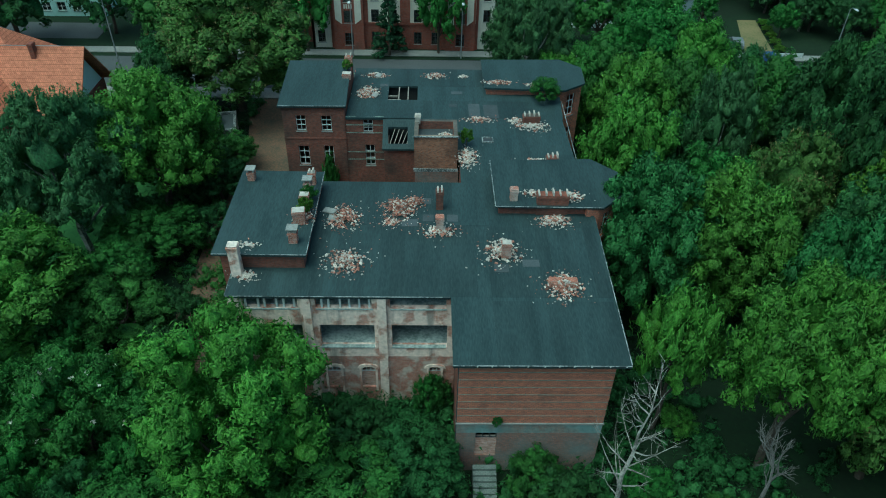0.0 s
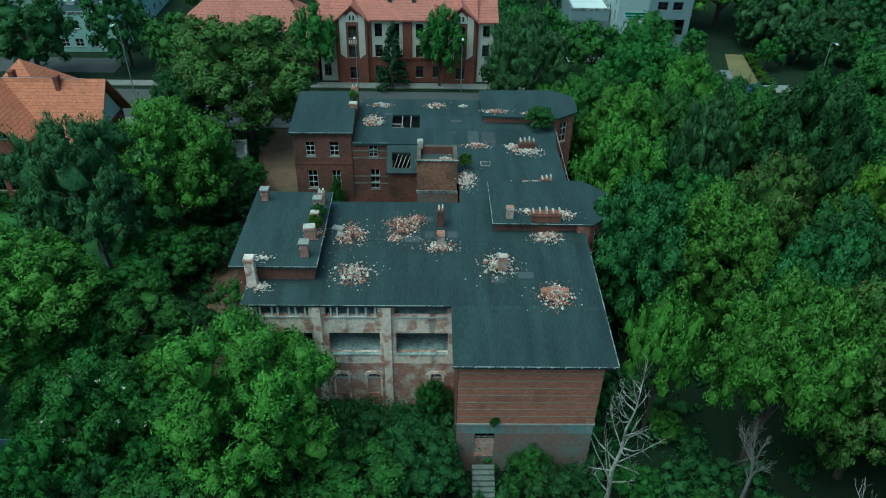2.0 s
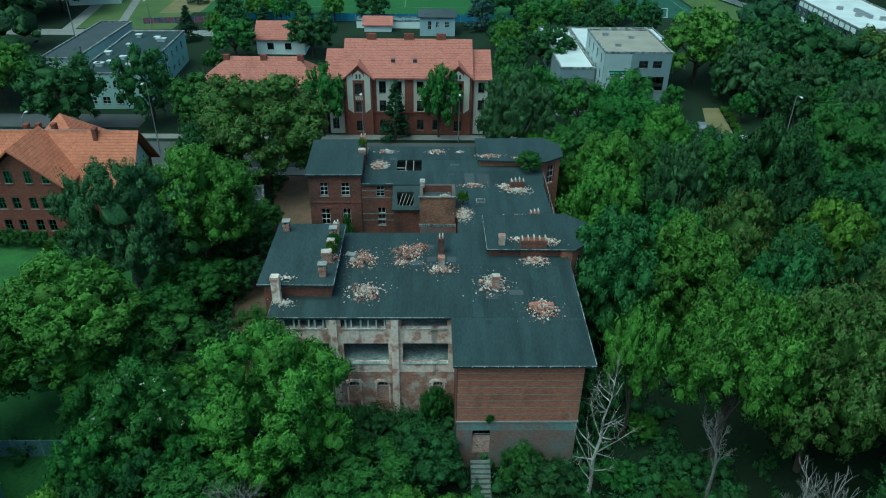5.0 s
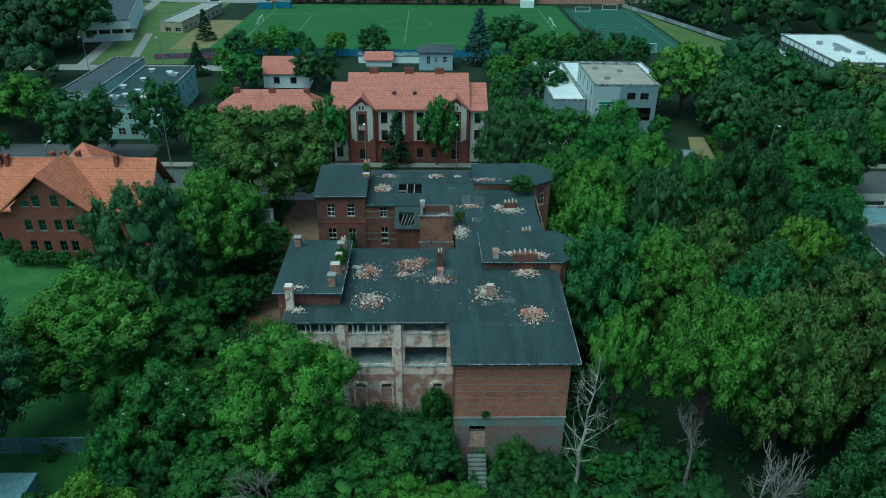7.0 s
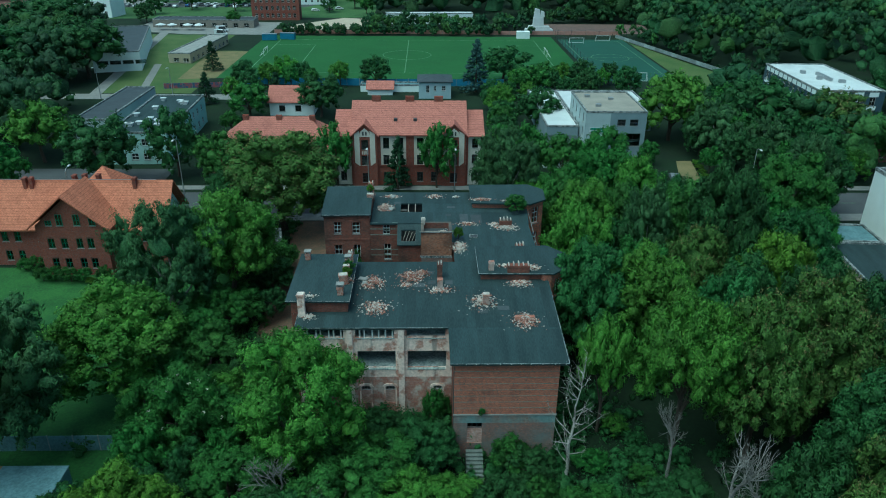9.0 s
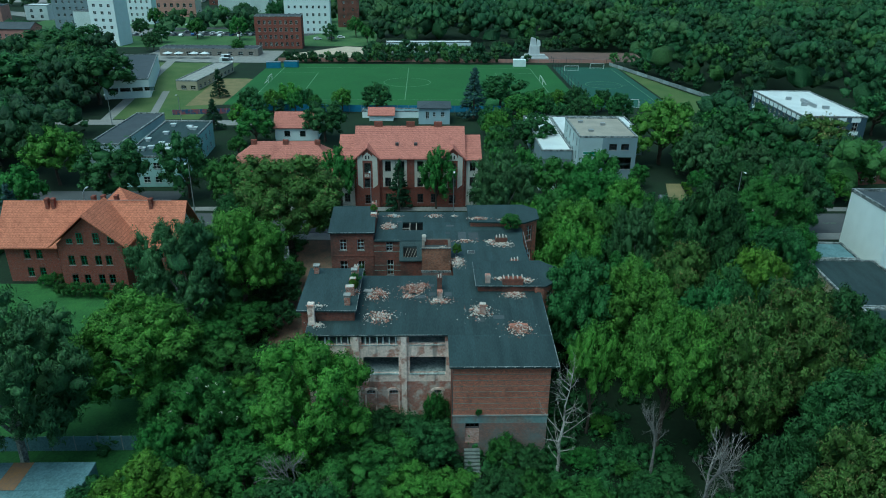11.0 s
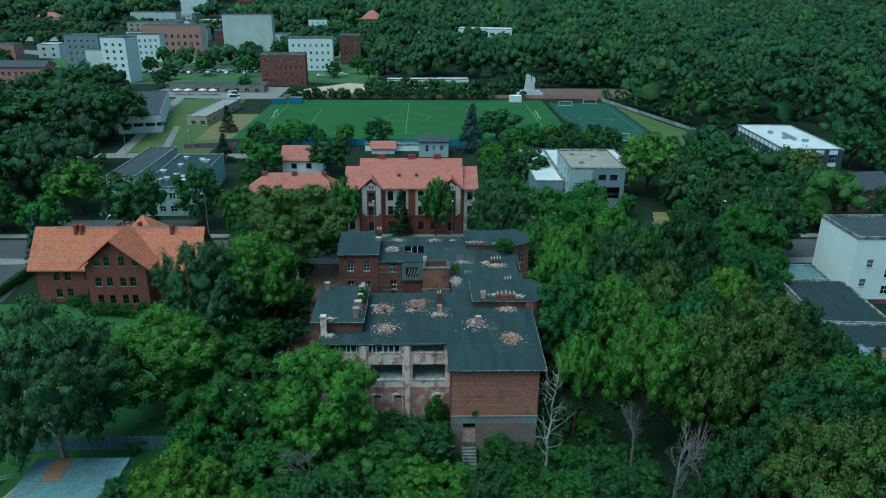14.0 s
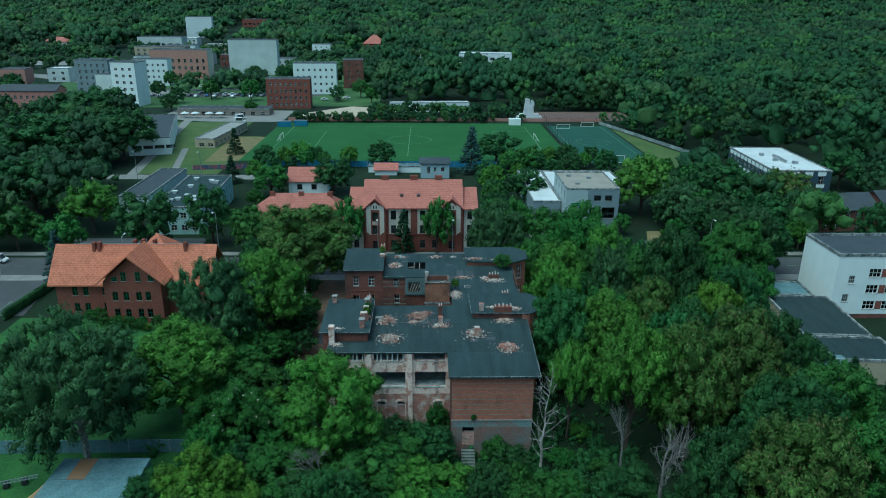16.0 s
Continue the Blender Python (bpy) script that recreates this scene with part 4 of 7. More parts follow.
# felt strips with their own tone
strip_rng = random.Random(3)
strips = [(-0.40 + i * 0.975, y, 0.96, 6.2 if y < 0 else l) for i in range(12) for y, l in ((-0.66, 6.2), (5.97, 7.9))]
strips += [(-16.7 + i * 0.98, 5.99, 0.965, 2.4 if i < 6 else 7.9) for i in range(16)]
strips += [(-10.9 + i * 0.98, 14.1, 0.965, 6.5) for i in range(14)] + [(-3.2 + i * 0.98, 20.9 if i > 4 else 29.2, 0.965, 12.2 if i > 4 else 4.0) for i in range(15)]
strips += [(-10.6 + i * 0.98, 41.3, 0.965, 4.6) for i in range(14)] + [(-10.6 + i * 0.98, 33.4, 0.965, 4.1) for i in range(23)]
for x, y, w, l in strips:
    if strip_rng.random() < 0.12 or (w + x) > 11.3 + y * 0.02:
        continue
    q = bmesh.new()
    lift = 0.006 + 0.008 * strip_rng.random()
    prism(q, [(x, y), (x + w, y), (x + w, y + l), (x, y + l)], lambda a, b: roof_z(b) + 0.001, lambda a, b: roof_z(b) + lift)
    part("felt_strip", q, "felt", ROOF)
for x, y, w, l in ((5.1, 9.2, 1.3, 0.8), (2.9, 8.6, 1.1, 0.9), (0.3, 39.2, 1.2, 0.7), (0.0, 36.0, 0.8, 0.8), (2.0, 33.8, 1.2, 3.0), (3.6, 33.4, 1.5, 3.2), (-2.6, 14.6, 0.9, 1.0), (-0.6, 14.6, 0.9, 1.0), (-3.1, 17.2, 1.2, 0.9), (-4.3, 13.9, 1.3, 1.0), (-7.6, 41.0, 0.9, 0.7)):
    q = bmesh.new()
    prism(q, [(x, y), (x + w, y), (x + w, y + l), (x, y + l)], lambda a, b: roof_z(b) + 0.002, lambda a, b: roof_z(b) + 0.03)
    part("felt_patch", q, "felt_new", ROOF, "paler patch of newer felt")
# edges
def edge(p, q, z0, z1, label="pale worn zinc edging"):
    e = bmesh.new()
    p, q = Vector((*p, z0)), Vector((*q, z1))
    tube(e, p, q, 0.04, 0.04, 4)
    part("edging", e, "flashing", AB, label)


edge((-0.5, -0.72), (11.32, -0.72), 11.5, 11.5)
for k in range(10):
    e = bmesh.new()
    x = 1.1 + k * 1.08 + 0.12 * math.sin(k * 5.0)
    box(e, x, x + 0.08, -0.78, -0.73, 11.42, 11.5)
    part("gutter_clip", e, "frame_white", AB, "white gutter clip on the eave")
edge((11.33, -0.6), (11.68, 15.4), 11.5, 11.93)
edge((-11.13, 8.6), (-11.13, 20.1), 13.2, 13.2)
edge((-18.1, 8.58), (-11.15, 8.58), 13.24, 13.2)
edge((3.4, 15.55), (12.36, 15.45), 12.88, 12.88)
edge((3.38, 15.6), (3.38, 22.8), 12.88, 12.88)
edge((-16.8, 5.93), (-0.5, 5.93), 11.48, 11.48)
edge((-17.5, 32.97), (-10.55, 33.07), 12.88, 12.88)
edge((11.7, 24), (12.2, 38), 11.72, 11.35)
edge((-16.82, 6), (-16.82, 8.6), 11.5, 11.6)


def ab_wall(a, b, z0, z1, material, holes=(), thick=0.45):
    w = bmesh.new()
    wall(w, a, b, z0, z1, thick, holes)
    return part("wall", w, material, AB)


# the windowless gable block
ab_wall((0, 0), (10.58, 0), 4.75, 11.27, "brick")
ab_wall((0, 0), (10.58, 0), BASE, 3.6, "brick_grey", [(1.43, 3.0, 0.9, 3.6)])
ab_wall((0, 0), (10.58, 0), 3.6, 4.6, "brick_teal")
w = bmesh.new()
box(w, -0.07, 10.65, -0.09, 0.3, 4.6, 4.75)
part("ledge", w, "concrete", AB, "mossy cement ledge")
for k in range(8):
    w = bmesh.new()
    z = 5.5 + k * 0.76
    box(w, -0.01, 10.59, -0.012, 0.1, z, z + 0.07)
    part("string_course", w, "mossy", AB, "dark glazed brick course")
w = bmesh.new()
box(w, 1.43, 3.0, 0.15, 0.4, 0.9, 2.85)
DOORFILL = part("blocked_doorway", w, "infill", AB, "doorway bricked up with pale bricks")
window(AB, (0, 0), (10.58, 0), 1.43, 3.0, 2.86, 3.6, "frame_dark", 3, 1, False, False)
# The side walls take a darker brick than the gable front.
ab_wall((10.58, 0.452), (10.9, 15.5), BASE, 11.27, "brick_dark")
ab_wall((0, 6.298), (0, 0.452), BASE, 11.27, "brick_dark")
w = bmesh.new()
box(w, -0.07, -0.002, 0.0, 0.1, -1.2, 11.2)
part("drainpipe", w, "metal_dark", AB, "dark rusted drainpipe")

# the plastered front with wide empty openings
tops = [(0.81, 4.87, 10.0, 11.12), (6.16, 10.33, 10.0, 11.12), (11.67, 15.85, 10.0, 11.12)]
mids = [(0.82, 5.0, 5.97, 8.3), (6.3, 10.44, 5.97, 8.3), (11.76, 15.98, 5.97, 8.3)]
lows = [(1.6, 2.7, 1.3, 3.6), (6.55, 7.6, 1.3, 3.6), (9.25, 10.32, 1.3, 3.6), (14.6, 15.55, 1.3, 3.6)]
ab_wall((-16.6, 6.3), (-0.003, 6.3), 4.9, 11.27, "plaster_old", tops + mids)
ab_wall((-16.6, 6.3), (-0.003, 6.3), BASE, 4.9, "plaster_wet", lows)
for x0, x1 in ((-16.75, -15.95), (-11.35, -10.75), (-5.85, -5.2)):
    w = bmesh.new()
    box(w, x0, x1, 6.0, 6.298, BASE, 11.25)
    part("pilaster", w, "plaster_old", AB, "weathered plaster pier")
for x0, x1 in ((-15.9, -11.5), (-10.5, -6.1), (-5.0, -0.6)):
    for z in (5.885, 9.9):
        w = bmesh.new()
        box(w, x0 + 0.1, x1 - 0.1, 6.22, 6.55, z, z + 0.09)
        part("sill", w, "debris", AB, "pale crumbling sill")
for u0, u1, v0, v1 in lows:
    w = bmesh.new()
    box(w, -16.6 + u0, -16.6 + u1, 6.45, 6.7, v0, v1 - 0.55)
    part("blocked_window", w, "infill", AB, "window bricked up with pale rough bricks")
    for q0, q1 in ((u0 - 0.18, u0 - 0.02), (u1 + 0.02, u1 + 0.18)):
        w = bmesh.new()
        box(w, -16.6 + q0, -16.6 + q1, 6.2, 6.298, v0 - 0.4, v1)
        part("window_surround", w, "plaster_old", AB, "pale plaster window surround")
    w = bmesh.new()
    m0 = -16.6 + (u0 + u1) / 2
    extrude_y(w, [(m0 - 0.85, v1), (m0 - 0.5, v1), (m0 - 0.25, v1 + 0.16), (m0 + 0.25, v1 + 0.16), (m0 + 0.5, v1), (m0 + 0.85, v1), (m0 + 0.7, v1 + 0.3), (m0 + 0.3, v1 + 0.45), (m0 - 0.3, v1 + 0.45), (m0 - 0.7, v1 + 0.3)], 6.2, 6.298)
    part("window_arch", w, "plaster_old", AB, "pale plaster arch")
    window(AB, (-16.6, 6.3), (0, 6.3), u0, u1, v1 - 0.54, v1, "frame_white", 3, 1, False, False)
bars = random.Random(8)
for u0, u1, v0, v1 in tops[:2]:
    for k in range(6):
        x = -16.6 + u0 + 0.25 + (u1 - u0 - 0.5) * k / 5 + bars.uniform(-0.15, 0.15)
        w = bmesh.new()
        box(w, x, x + 0.15, 6.38, 6.5, v0, v1)
        part("window_bar", w, "frame_white", AB, "flaking white window bar")
for x0, x1 in ((-16.15, -11.3), (-10.9, -5.6), (-5.3, -0.45)):
    for z in (1.0, 5.72, 9.66):
        w = bmesh.new()
        box(w, x0, x1, 6.755, 10.996, z, z + 0.25)
        part("floor", w, "debris", AB, "bare floor strewn with pale debris")
    w = bmesh.new()
    box(w, x0, x1, 11.0, 11.2, 0.8, 11.2)
    part("inner_wall", w, "interior", AB, "grey inner wall with peeling paint")
for x in (-11.1, -5.45):
    w = bmesh.new()
    box(w, x - 0.18, x + 0.14, 6.76, 10.996, 0.8, 11.2)
    part("inner_wall", w, "interior", AB)
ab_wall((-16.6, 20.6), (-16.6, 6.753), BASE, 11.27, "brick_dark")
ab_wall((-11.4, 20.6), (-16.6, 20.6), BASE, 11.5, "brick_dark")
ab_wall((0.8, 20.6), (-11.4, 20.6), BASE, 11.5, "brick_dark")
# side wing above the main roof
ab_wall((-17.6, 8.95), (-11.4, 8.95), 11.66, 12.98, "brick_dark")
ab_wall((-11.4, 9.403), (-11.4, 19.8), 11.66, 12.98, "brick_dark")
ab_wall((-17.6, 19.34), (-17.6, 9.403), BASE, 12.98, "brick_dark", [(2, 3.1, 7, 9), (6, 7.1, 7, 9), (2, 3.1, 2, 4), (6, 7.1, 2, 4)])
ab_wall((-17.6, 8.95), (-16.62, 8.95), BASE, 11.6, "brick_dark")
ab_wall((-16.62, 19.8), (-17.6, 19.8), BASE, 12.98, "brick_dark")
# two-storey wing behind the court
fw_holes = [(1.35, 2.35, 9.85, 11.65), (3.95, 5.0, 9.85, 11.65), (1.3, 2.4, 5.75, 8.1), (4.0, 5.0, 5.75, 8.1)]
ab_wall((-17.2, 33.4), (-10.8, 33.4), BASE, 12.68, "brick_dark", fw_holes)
for h in fw_holes:
    window(AB, (-17.2, 33.4), (-10.8, 33.4), *h, "frame_white", 2, 3, False, True, deep=0.2)
for x0, x1, z in ((-15.95, -14.75, 11.65), (-13.35, -12.1, 11.65), (-16.0, -14.7, 8.1)):
    w = bmesh.new()
    extrude_y(w, [(x0, z), (x1, z), (x1 + 0.05, z + 0.2), ((x0 + x1) / 2, z + 0.36), (x0 - 0.05, z + 0.2)], 33.33, 33.4)
    part("window_arch", w, "brick_dark", AB, "segmental brick arch")
for z in (8.9, 12.3):
    w = bmesh.new()
    box(w, -17.24, -10.78, 33.34, 33.5, z, z + 0.16)
    part("string_course", w, "brick_dark", AB)
for z in (6.4, 7.3, 9.6, 10.5, 11.4):
    w = bmesh.new()
    box(w, -10.74, -6.76, 33.47, 33.6, z, z + 0.1)
    part("string_course", w, "mossy", AB, "mossy green brick course")
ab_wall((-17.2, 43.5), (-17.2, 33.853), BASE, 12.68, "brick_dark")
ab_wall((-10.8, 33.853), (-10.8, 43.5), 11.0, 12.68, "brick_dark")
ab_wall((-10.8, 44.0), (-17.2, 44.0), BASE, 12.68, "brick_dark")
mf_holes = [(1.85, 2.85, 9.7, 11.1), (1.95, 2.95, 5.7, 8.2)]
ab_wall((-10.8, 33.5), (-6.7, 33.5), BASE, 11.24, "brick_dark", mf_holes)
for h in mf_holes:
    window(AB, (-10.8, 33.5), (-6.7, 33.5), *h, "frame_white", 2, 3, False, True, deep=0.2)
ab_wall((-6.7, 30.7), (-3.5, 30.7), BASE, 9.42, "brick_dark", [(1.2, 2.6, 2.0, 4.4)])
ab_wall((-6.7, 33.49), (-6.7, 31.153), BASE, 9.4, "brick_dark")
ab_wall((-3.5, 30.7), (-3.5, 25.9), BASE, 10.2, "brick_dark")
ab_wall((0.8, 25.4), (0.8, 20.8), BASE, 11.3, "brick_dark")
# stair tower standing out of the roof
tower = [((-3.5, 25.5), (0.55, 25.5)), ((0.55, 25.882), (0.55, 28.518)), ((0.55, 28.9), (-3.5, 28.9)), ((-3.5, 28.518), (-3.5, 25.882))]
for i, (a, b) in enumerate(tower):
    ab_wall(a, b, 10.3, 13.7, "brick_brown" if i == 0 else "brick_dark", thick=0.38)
w = bmesh.new()
box(w, -3.1, 0.15, 25.9, 28.5, 12.6, 12.9)
part("roof", w, "felt_new", AB, "sunken felt roof of the stair tower")
w = bmesh.new()
box(w, -3.58, 0.62, 25.4, 25.6, 10.0, 10.3)
part("cornice", w, "flashing", AB, "pale crumbling cornice")
w = bmesh.new()
box(w, -3.62, 0.66, 25.36, 25.5, 13.7, 13.78)
part("cornice", w, "flashing", AB, "pale crumbling cornice")
ab_wall((-3.45, 25.45), (0.7, 25.45), 0.0, 10.0, "brick_grey", thick=0.4)
# east side and bay
ab_wall((11.0, 15.5), (12.1, 15.75), BASE, 12.68, "brick", thick=0.4)
ab_wall((3.7, 15.9), (11.0, 15.9), 11.6, 12.68, "brick_dark", thick=0.4)
ab_wall((3.7, 22.7), (3.7, 16.303), 11.5, 12.68, "brick_dark", thick=0.4)
bay = [((12.1, 15.75), (13.95, 17.5)), ((13.95, 17.5), (14.2, 20.9)), ((14.2, 20.9), (12.3, 22.9)), ((12.3, 22.9), (11.1, 22.9))]
for i, (a, b) in enumerate(bay):
    l = (Vector(b) - Vector(a)).length
    holes = [(l / 2 - 0.55, l / 2 + 0.55, z, z + 2.4) for z in (1.6, 5.4, 9.3)] if i < 3 else []
    ab_wall(a, b, BASE, 12.68, "brick", holes, 0.4)
    for h in holes:
        window(AB, a, b, *h, "frame_white", 2, 3, False, True, deep=0.2)
ab_wall((11.1, 22.9), (11.6, 38.6), BASE, 11.3, "brick_dark")
far = [((11.6, 38.9), (12.4, 38.9)), ((12.4, 38.9), (14.8, 40.6)), ((14.8, 40.6), (15.0, 44.4)), ((15.0, 44.4), (12.9, 46.4)), ((12.9, 46.4), (-10.8, 46.0))]
for i, (a, b) in enumerate(far):
    l = (Vector(b) - Vector(a)).length
    holes = [(l / 2 - 0.6, l / 2 + 0.6, z, z + 2.6) for z in (4.6, 8.7)] if i in (1, 2, 3) else []
    ab_wall(a, b, BASE, 12.08 if i < 4 else 11.0, "brick", holes, 0.4)
    for h in holes:
        window(AB, a, b, *h, "frame_white", 2, 3, False, True, deep=0.2)
ab_wall((4.1, 39.3), (12.4, 39.3), 11.2, 12.08, "brick", thick=0.4)
ab_wall((4.1, 46.2), (4.1, 39.703), 11.2, 12.08, "brick_dark", thick=0.4)
# Attic floor and partition below the roof opening, in the near-black lining.
w = bmesh.new()
box(w, -10.3, 10.9, 34.0, 45.5, 7.2, 7.4)
box(w, -6.9, -3.1, 41.6, 41.8, 7.4, 11.0)
part("floor", w, "dark_room", AB, "dark attic floor")


def chimney(x, y, z0, wx, wy, h, cap=True, material="brick_chimney", turn=0, pots=0):
    c = bmesh.new()
    box(c, -wx / 2, wx / 2, -wy / 2, wy / 2, 0, h)
    box(c, -wx / 2 - 0.05, wx / 2 + 0.05, -wy / 2 - 0.05, wy / 2 + 0.05, h - 0.28, h - 0.12)
    bmesh.ops.transform(c, matrix=pose(x, y, z0 - 0.1, 0, 0, turn), verts=c.verts)
    ob = part("chimney", c, material, AB, "leaning old brick chimney stack")
    if cap:
        c = bmesh.new()
        box(c, -wx / 2 - 0.1, wx / 2 + 0.1, -wy / 2 - 0.1, wy / 2 + 0.1, h + 0.22, h + 0.32)
        for sx in (-1, 1):
            for sy in (-1, 1):
                box(c, sx * (wx / 2 - 0.07) - 0.06, sx * (wx / 2 - 0.07) + 0.06, sy * (wy / 2 - 0.07) - 0.06, sy * (wy / 2 - 0.07) + 0.06, h - 0.01, h + 0.22)
        bmesh.ops.transform(c, matrix=pose(x, y, z0 - 0.1, 0, 0, turn), verts=c.verts)
        part("cap", c, "concrete", ob, "pale concrete chimney cap")
    for k in range(pots):
        c = bmesh.new()
        px = -wx / 2 + 0.14 + (wx - 0.28) * k / max(1, pots - 1)
        box(c, px - 0.06, px + 0.06, -wy / 2 + 0.05 * (k % 2), wy / 2, h, h + 0.18 + 0.09 * ((k * 7) % 3))
        bmesh.ops.transform(c, matrix=pose(x, y, z0 - 0.1, 0, 0, turn), verts=c.verts)
        part("flue_divider", c, "rubble_pale", ob, "broken pale flue wall")
    return ob


chimney(-16.3, 8.3, 11.6, 0.75, 0.7, 2.9, False, "plaster_old")
chimney(-17.07, 18.7, 13.2, 0.6, 0.6, 1.0)
chimney(-12.27, 10.2, 13.2, 0.65, 0.6, 1.15)
chimney(-12.2, 12.7, 13.2, 0.95, 0.75, 1.3, False, turn=8)
chimney(-12.05, 14.9, 13.2, 0.7, 0.6, 1.3, False)
chimney(-12.0, 16.6, 13.2, 0.6, 0.6, 1.4)
chimney(-11.9, 18.2, 13.2, 0.6, 0.5, 1.3, False, pots=2)
chimney(-1.2, 16.7, 11.85, 0.6, 0.75, 1.9, False, "brick_dark", pots=2)
chimney(-1.22, 13.45, 11.95, 0.6, 0.6, 1.5, False)
chimney(3.87, 10.4, 11.76, 0.7, 0.6, 1.5, False)
chimney(4.94, 16.6, 12.9, 0.62, 0.6, 1.2, pots=0, cap=False)
chimney(8.1, 16.1, 11.9, 2.6, 0.75, 2.0, False, "brick_dark", pots=5)
chimney(9.3, 24.2, 11.72, 1.1, 0.7, 0.9, False, "brick_dark", pots=3)
chimney(8.3, 32.6, 11.5, 1.7, 0.75, 1.0, False, "brick_dark", pots=4)
chimney(7.9, 7.5, 11.6, 2.1, 0.5, 0.45, False)
chimney(-11.1, 39.9, 12.8, 0.9, 0.7, 0.7, False)
chimney(-11.2, 43.4, 12.8, 0.8, 0.7, 1.1, False, pots=2)
chimney(-3.2, 28.6, 13.6, 0.5, 0.5, 0.9, False, "rubble_pale")

# hatch
w = bmesh.new()
# A solid dark slab stands in for the unlit inside of the hatch.
box(w, 3.15, 4.05, 28.2, 29.0, 11.55, 11.68)
HATCH = part("roof_hatch", w, "metal_dark", AB, "open roof hatch, its unlit inside put in as a black slab")
w = bmesh.new()
for x0, x1, y0, y1 in ((3.1, 4.1, 28.1, 28.2), (3.1, 4.1, 29.0, 29.1), (3.05, 3.15, 28.1, 29.1), (4.05, 4.15, 28.1, 29.1)):
    box(w, x0, x1, y0, y1, 11.55, 11.78)
part("rim", w, "flashing", HATCH)


def rubble(x, y, z, rx, ry, n, seed, pale=0.45, heap=0.5, big=0.0, label="heap of fallen chimney bricks and mortar on the roof"):
    """Fallen bricks and mortar lumps, thick in the middle and thinning out."""
    rng = random.Random(seed)
    ob = thing("rubble_pile", pose(x, y, z), label, "rubble", "rubble on the roof")
    meshes = {"rubble_brick": bmesh.new(), "rubble_pale": bmesh.new()}
    for _ in range(int(n * 2.8)):
        a, q = rng.uniform(0, 6.283), abs(rng.gauss(0, 0.6))
        px, py = math.cos(a) * rx * q, math.sin(a) * ry * q
        top = heap * max(0, 1 - q * 1.25)
        k = "rubble_pale" if rng.random() < pale else "rubble_brick"
        s = rng.choice((0.25, 0.35, 0.5, 0.7, 1.0)) * (1 if q < 1 else 0.6) * 0.95
        v = box(meshes[k], -0.125 * s, 0.125 * s, -0.06 * s - 0.01, 0.06 * s + 0.01, -0.0375 * s, 0.0375 * s + 0.01)
        slope = roof_z(y + py) - roof_z(y) if z < 12.1 and z > 11 else 0
        m = Matrix.Translation((px, py, slope + 0.07 + rng.random() * top)) @ Euler((rng.gauss(0, 0.35), rng.gauss(0, 0.35), rng.uniform(0, 6.28))).to_matrix().to_4x4()
        bmesh.ops.transform(meshes[k], matrix=m, verts=v)
    tagged(part("bricks", meshes["rubble_brick"], "rubble_brick", ob), kind="stuff")
    tagged(part("mortar", meshes["rubble_pale"], "rubble_pale", ob), kind="stuff")
    return ob


rubble(-9.0, 14.9, 11.96, 1.5, 1.9, 190, 1, 0.4, 0.6)
rubble(-8.4, 9.7, 11.72, 1.7, 1.5, 200, 2, 0.6, 0.45)
rubble(-4.6, 16.3, 11.9, 1.5, 1.9, 300, 3, 0.25, 0.9)
rubble(-3.4, 17.4, 11.9, 0.9, 0.8, 90, 4, 0.3, 0.5)
rubble(-5.2, 14.4, 11.95, 0.8, 0.6, 60, 5, 0.35, 0.3)
rubble(-1.2, 13.2, 11.94, 1.4, 0.9, 120, 6, 0.6, 0.25)
rubble(3.6, 10.8, 11.78, 1.6, 1.6, 190, 7, 0.7, 0.35)
rubble(7.9, 7.0, 11.56, 1.5, 1.5, 230, 8, 0.45, 0.6)
rubble(8.2, 14.8, 11.95, 1.5, 1.0, 150, 9, 0.6, 0.3)
rubble(9.7, 17.0, 12.9, 1.3, 0.8, 100, 10, 0.7, 0.3)
rubble(6.6, 17.4, 12.9, 0.8, 0.6, 40, 11, 0.8, 0.2)
rubble(7.7, 24.4, 11.72, 1.4, 0.7, 110, 12, 0.5, 0.3)
rubble(8.3, 31.6, 11.53, 1.6, 1.2, 130, 13, 0.75, 0.25)
rubble(6.9, 32.8, 11.5, 1.0, 0.8, 70, 14, 0.65, 0.25)
rubble(3.0, 33.0, 11.5, 1.6, 0.7, 90, 15, 0.35, 0.25)
rubble(1.5, 25.2, 11.7, 1.0, 1.9, 190, 16, 0.8, 0.35)
rubble(-8.9, 39.2, 11.35, 1.3, 1.5, 170, 17, 0.55, 0.4)
rubble(-8.2, 44.0, 11.22, 1.4, 0.7, 90, 18, 0.5, 0.3)
rubble(-1.4, 43.9, 11.24, 1.2, 0.8, 110, 19, 0.35, 0.35)
rubble(1.75, 43.8, 11.24, 0.5, 0.4, 40, 20, 0.9, 0.3)
rubble(5.4, 40.2, 12.3, 1.5, 0.5, 100, 21, 0.35, 0.25)
rubble(9.6, 39.6, 12.3, 1.3, 0.5, 60, 22, 0.7, 0.25)
rubble(-11.9, 13.3, 13.2, 0.8, 1.0, 90, 23, 0.4, 0.4)
rubble(-15.7, 8.0, 11.6, 0.9, 0.6, 60, 24, 0.9, 0.15)
rubble(-15.6, 9.6, 13.25, 0.9, 0.6, 30, 25, 0.95, 0.08)
rubble(-0.4, 27.0, 12.9, 0.9, 0.8, 60, 26, 0.85, 0.2)
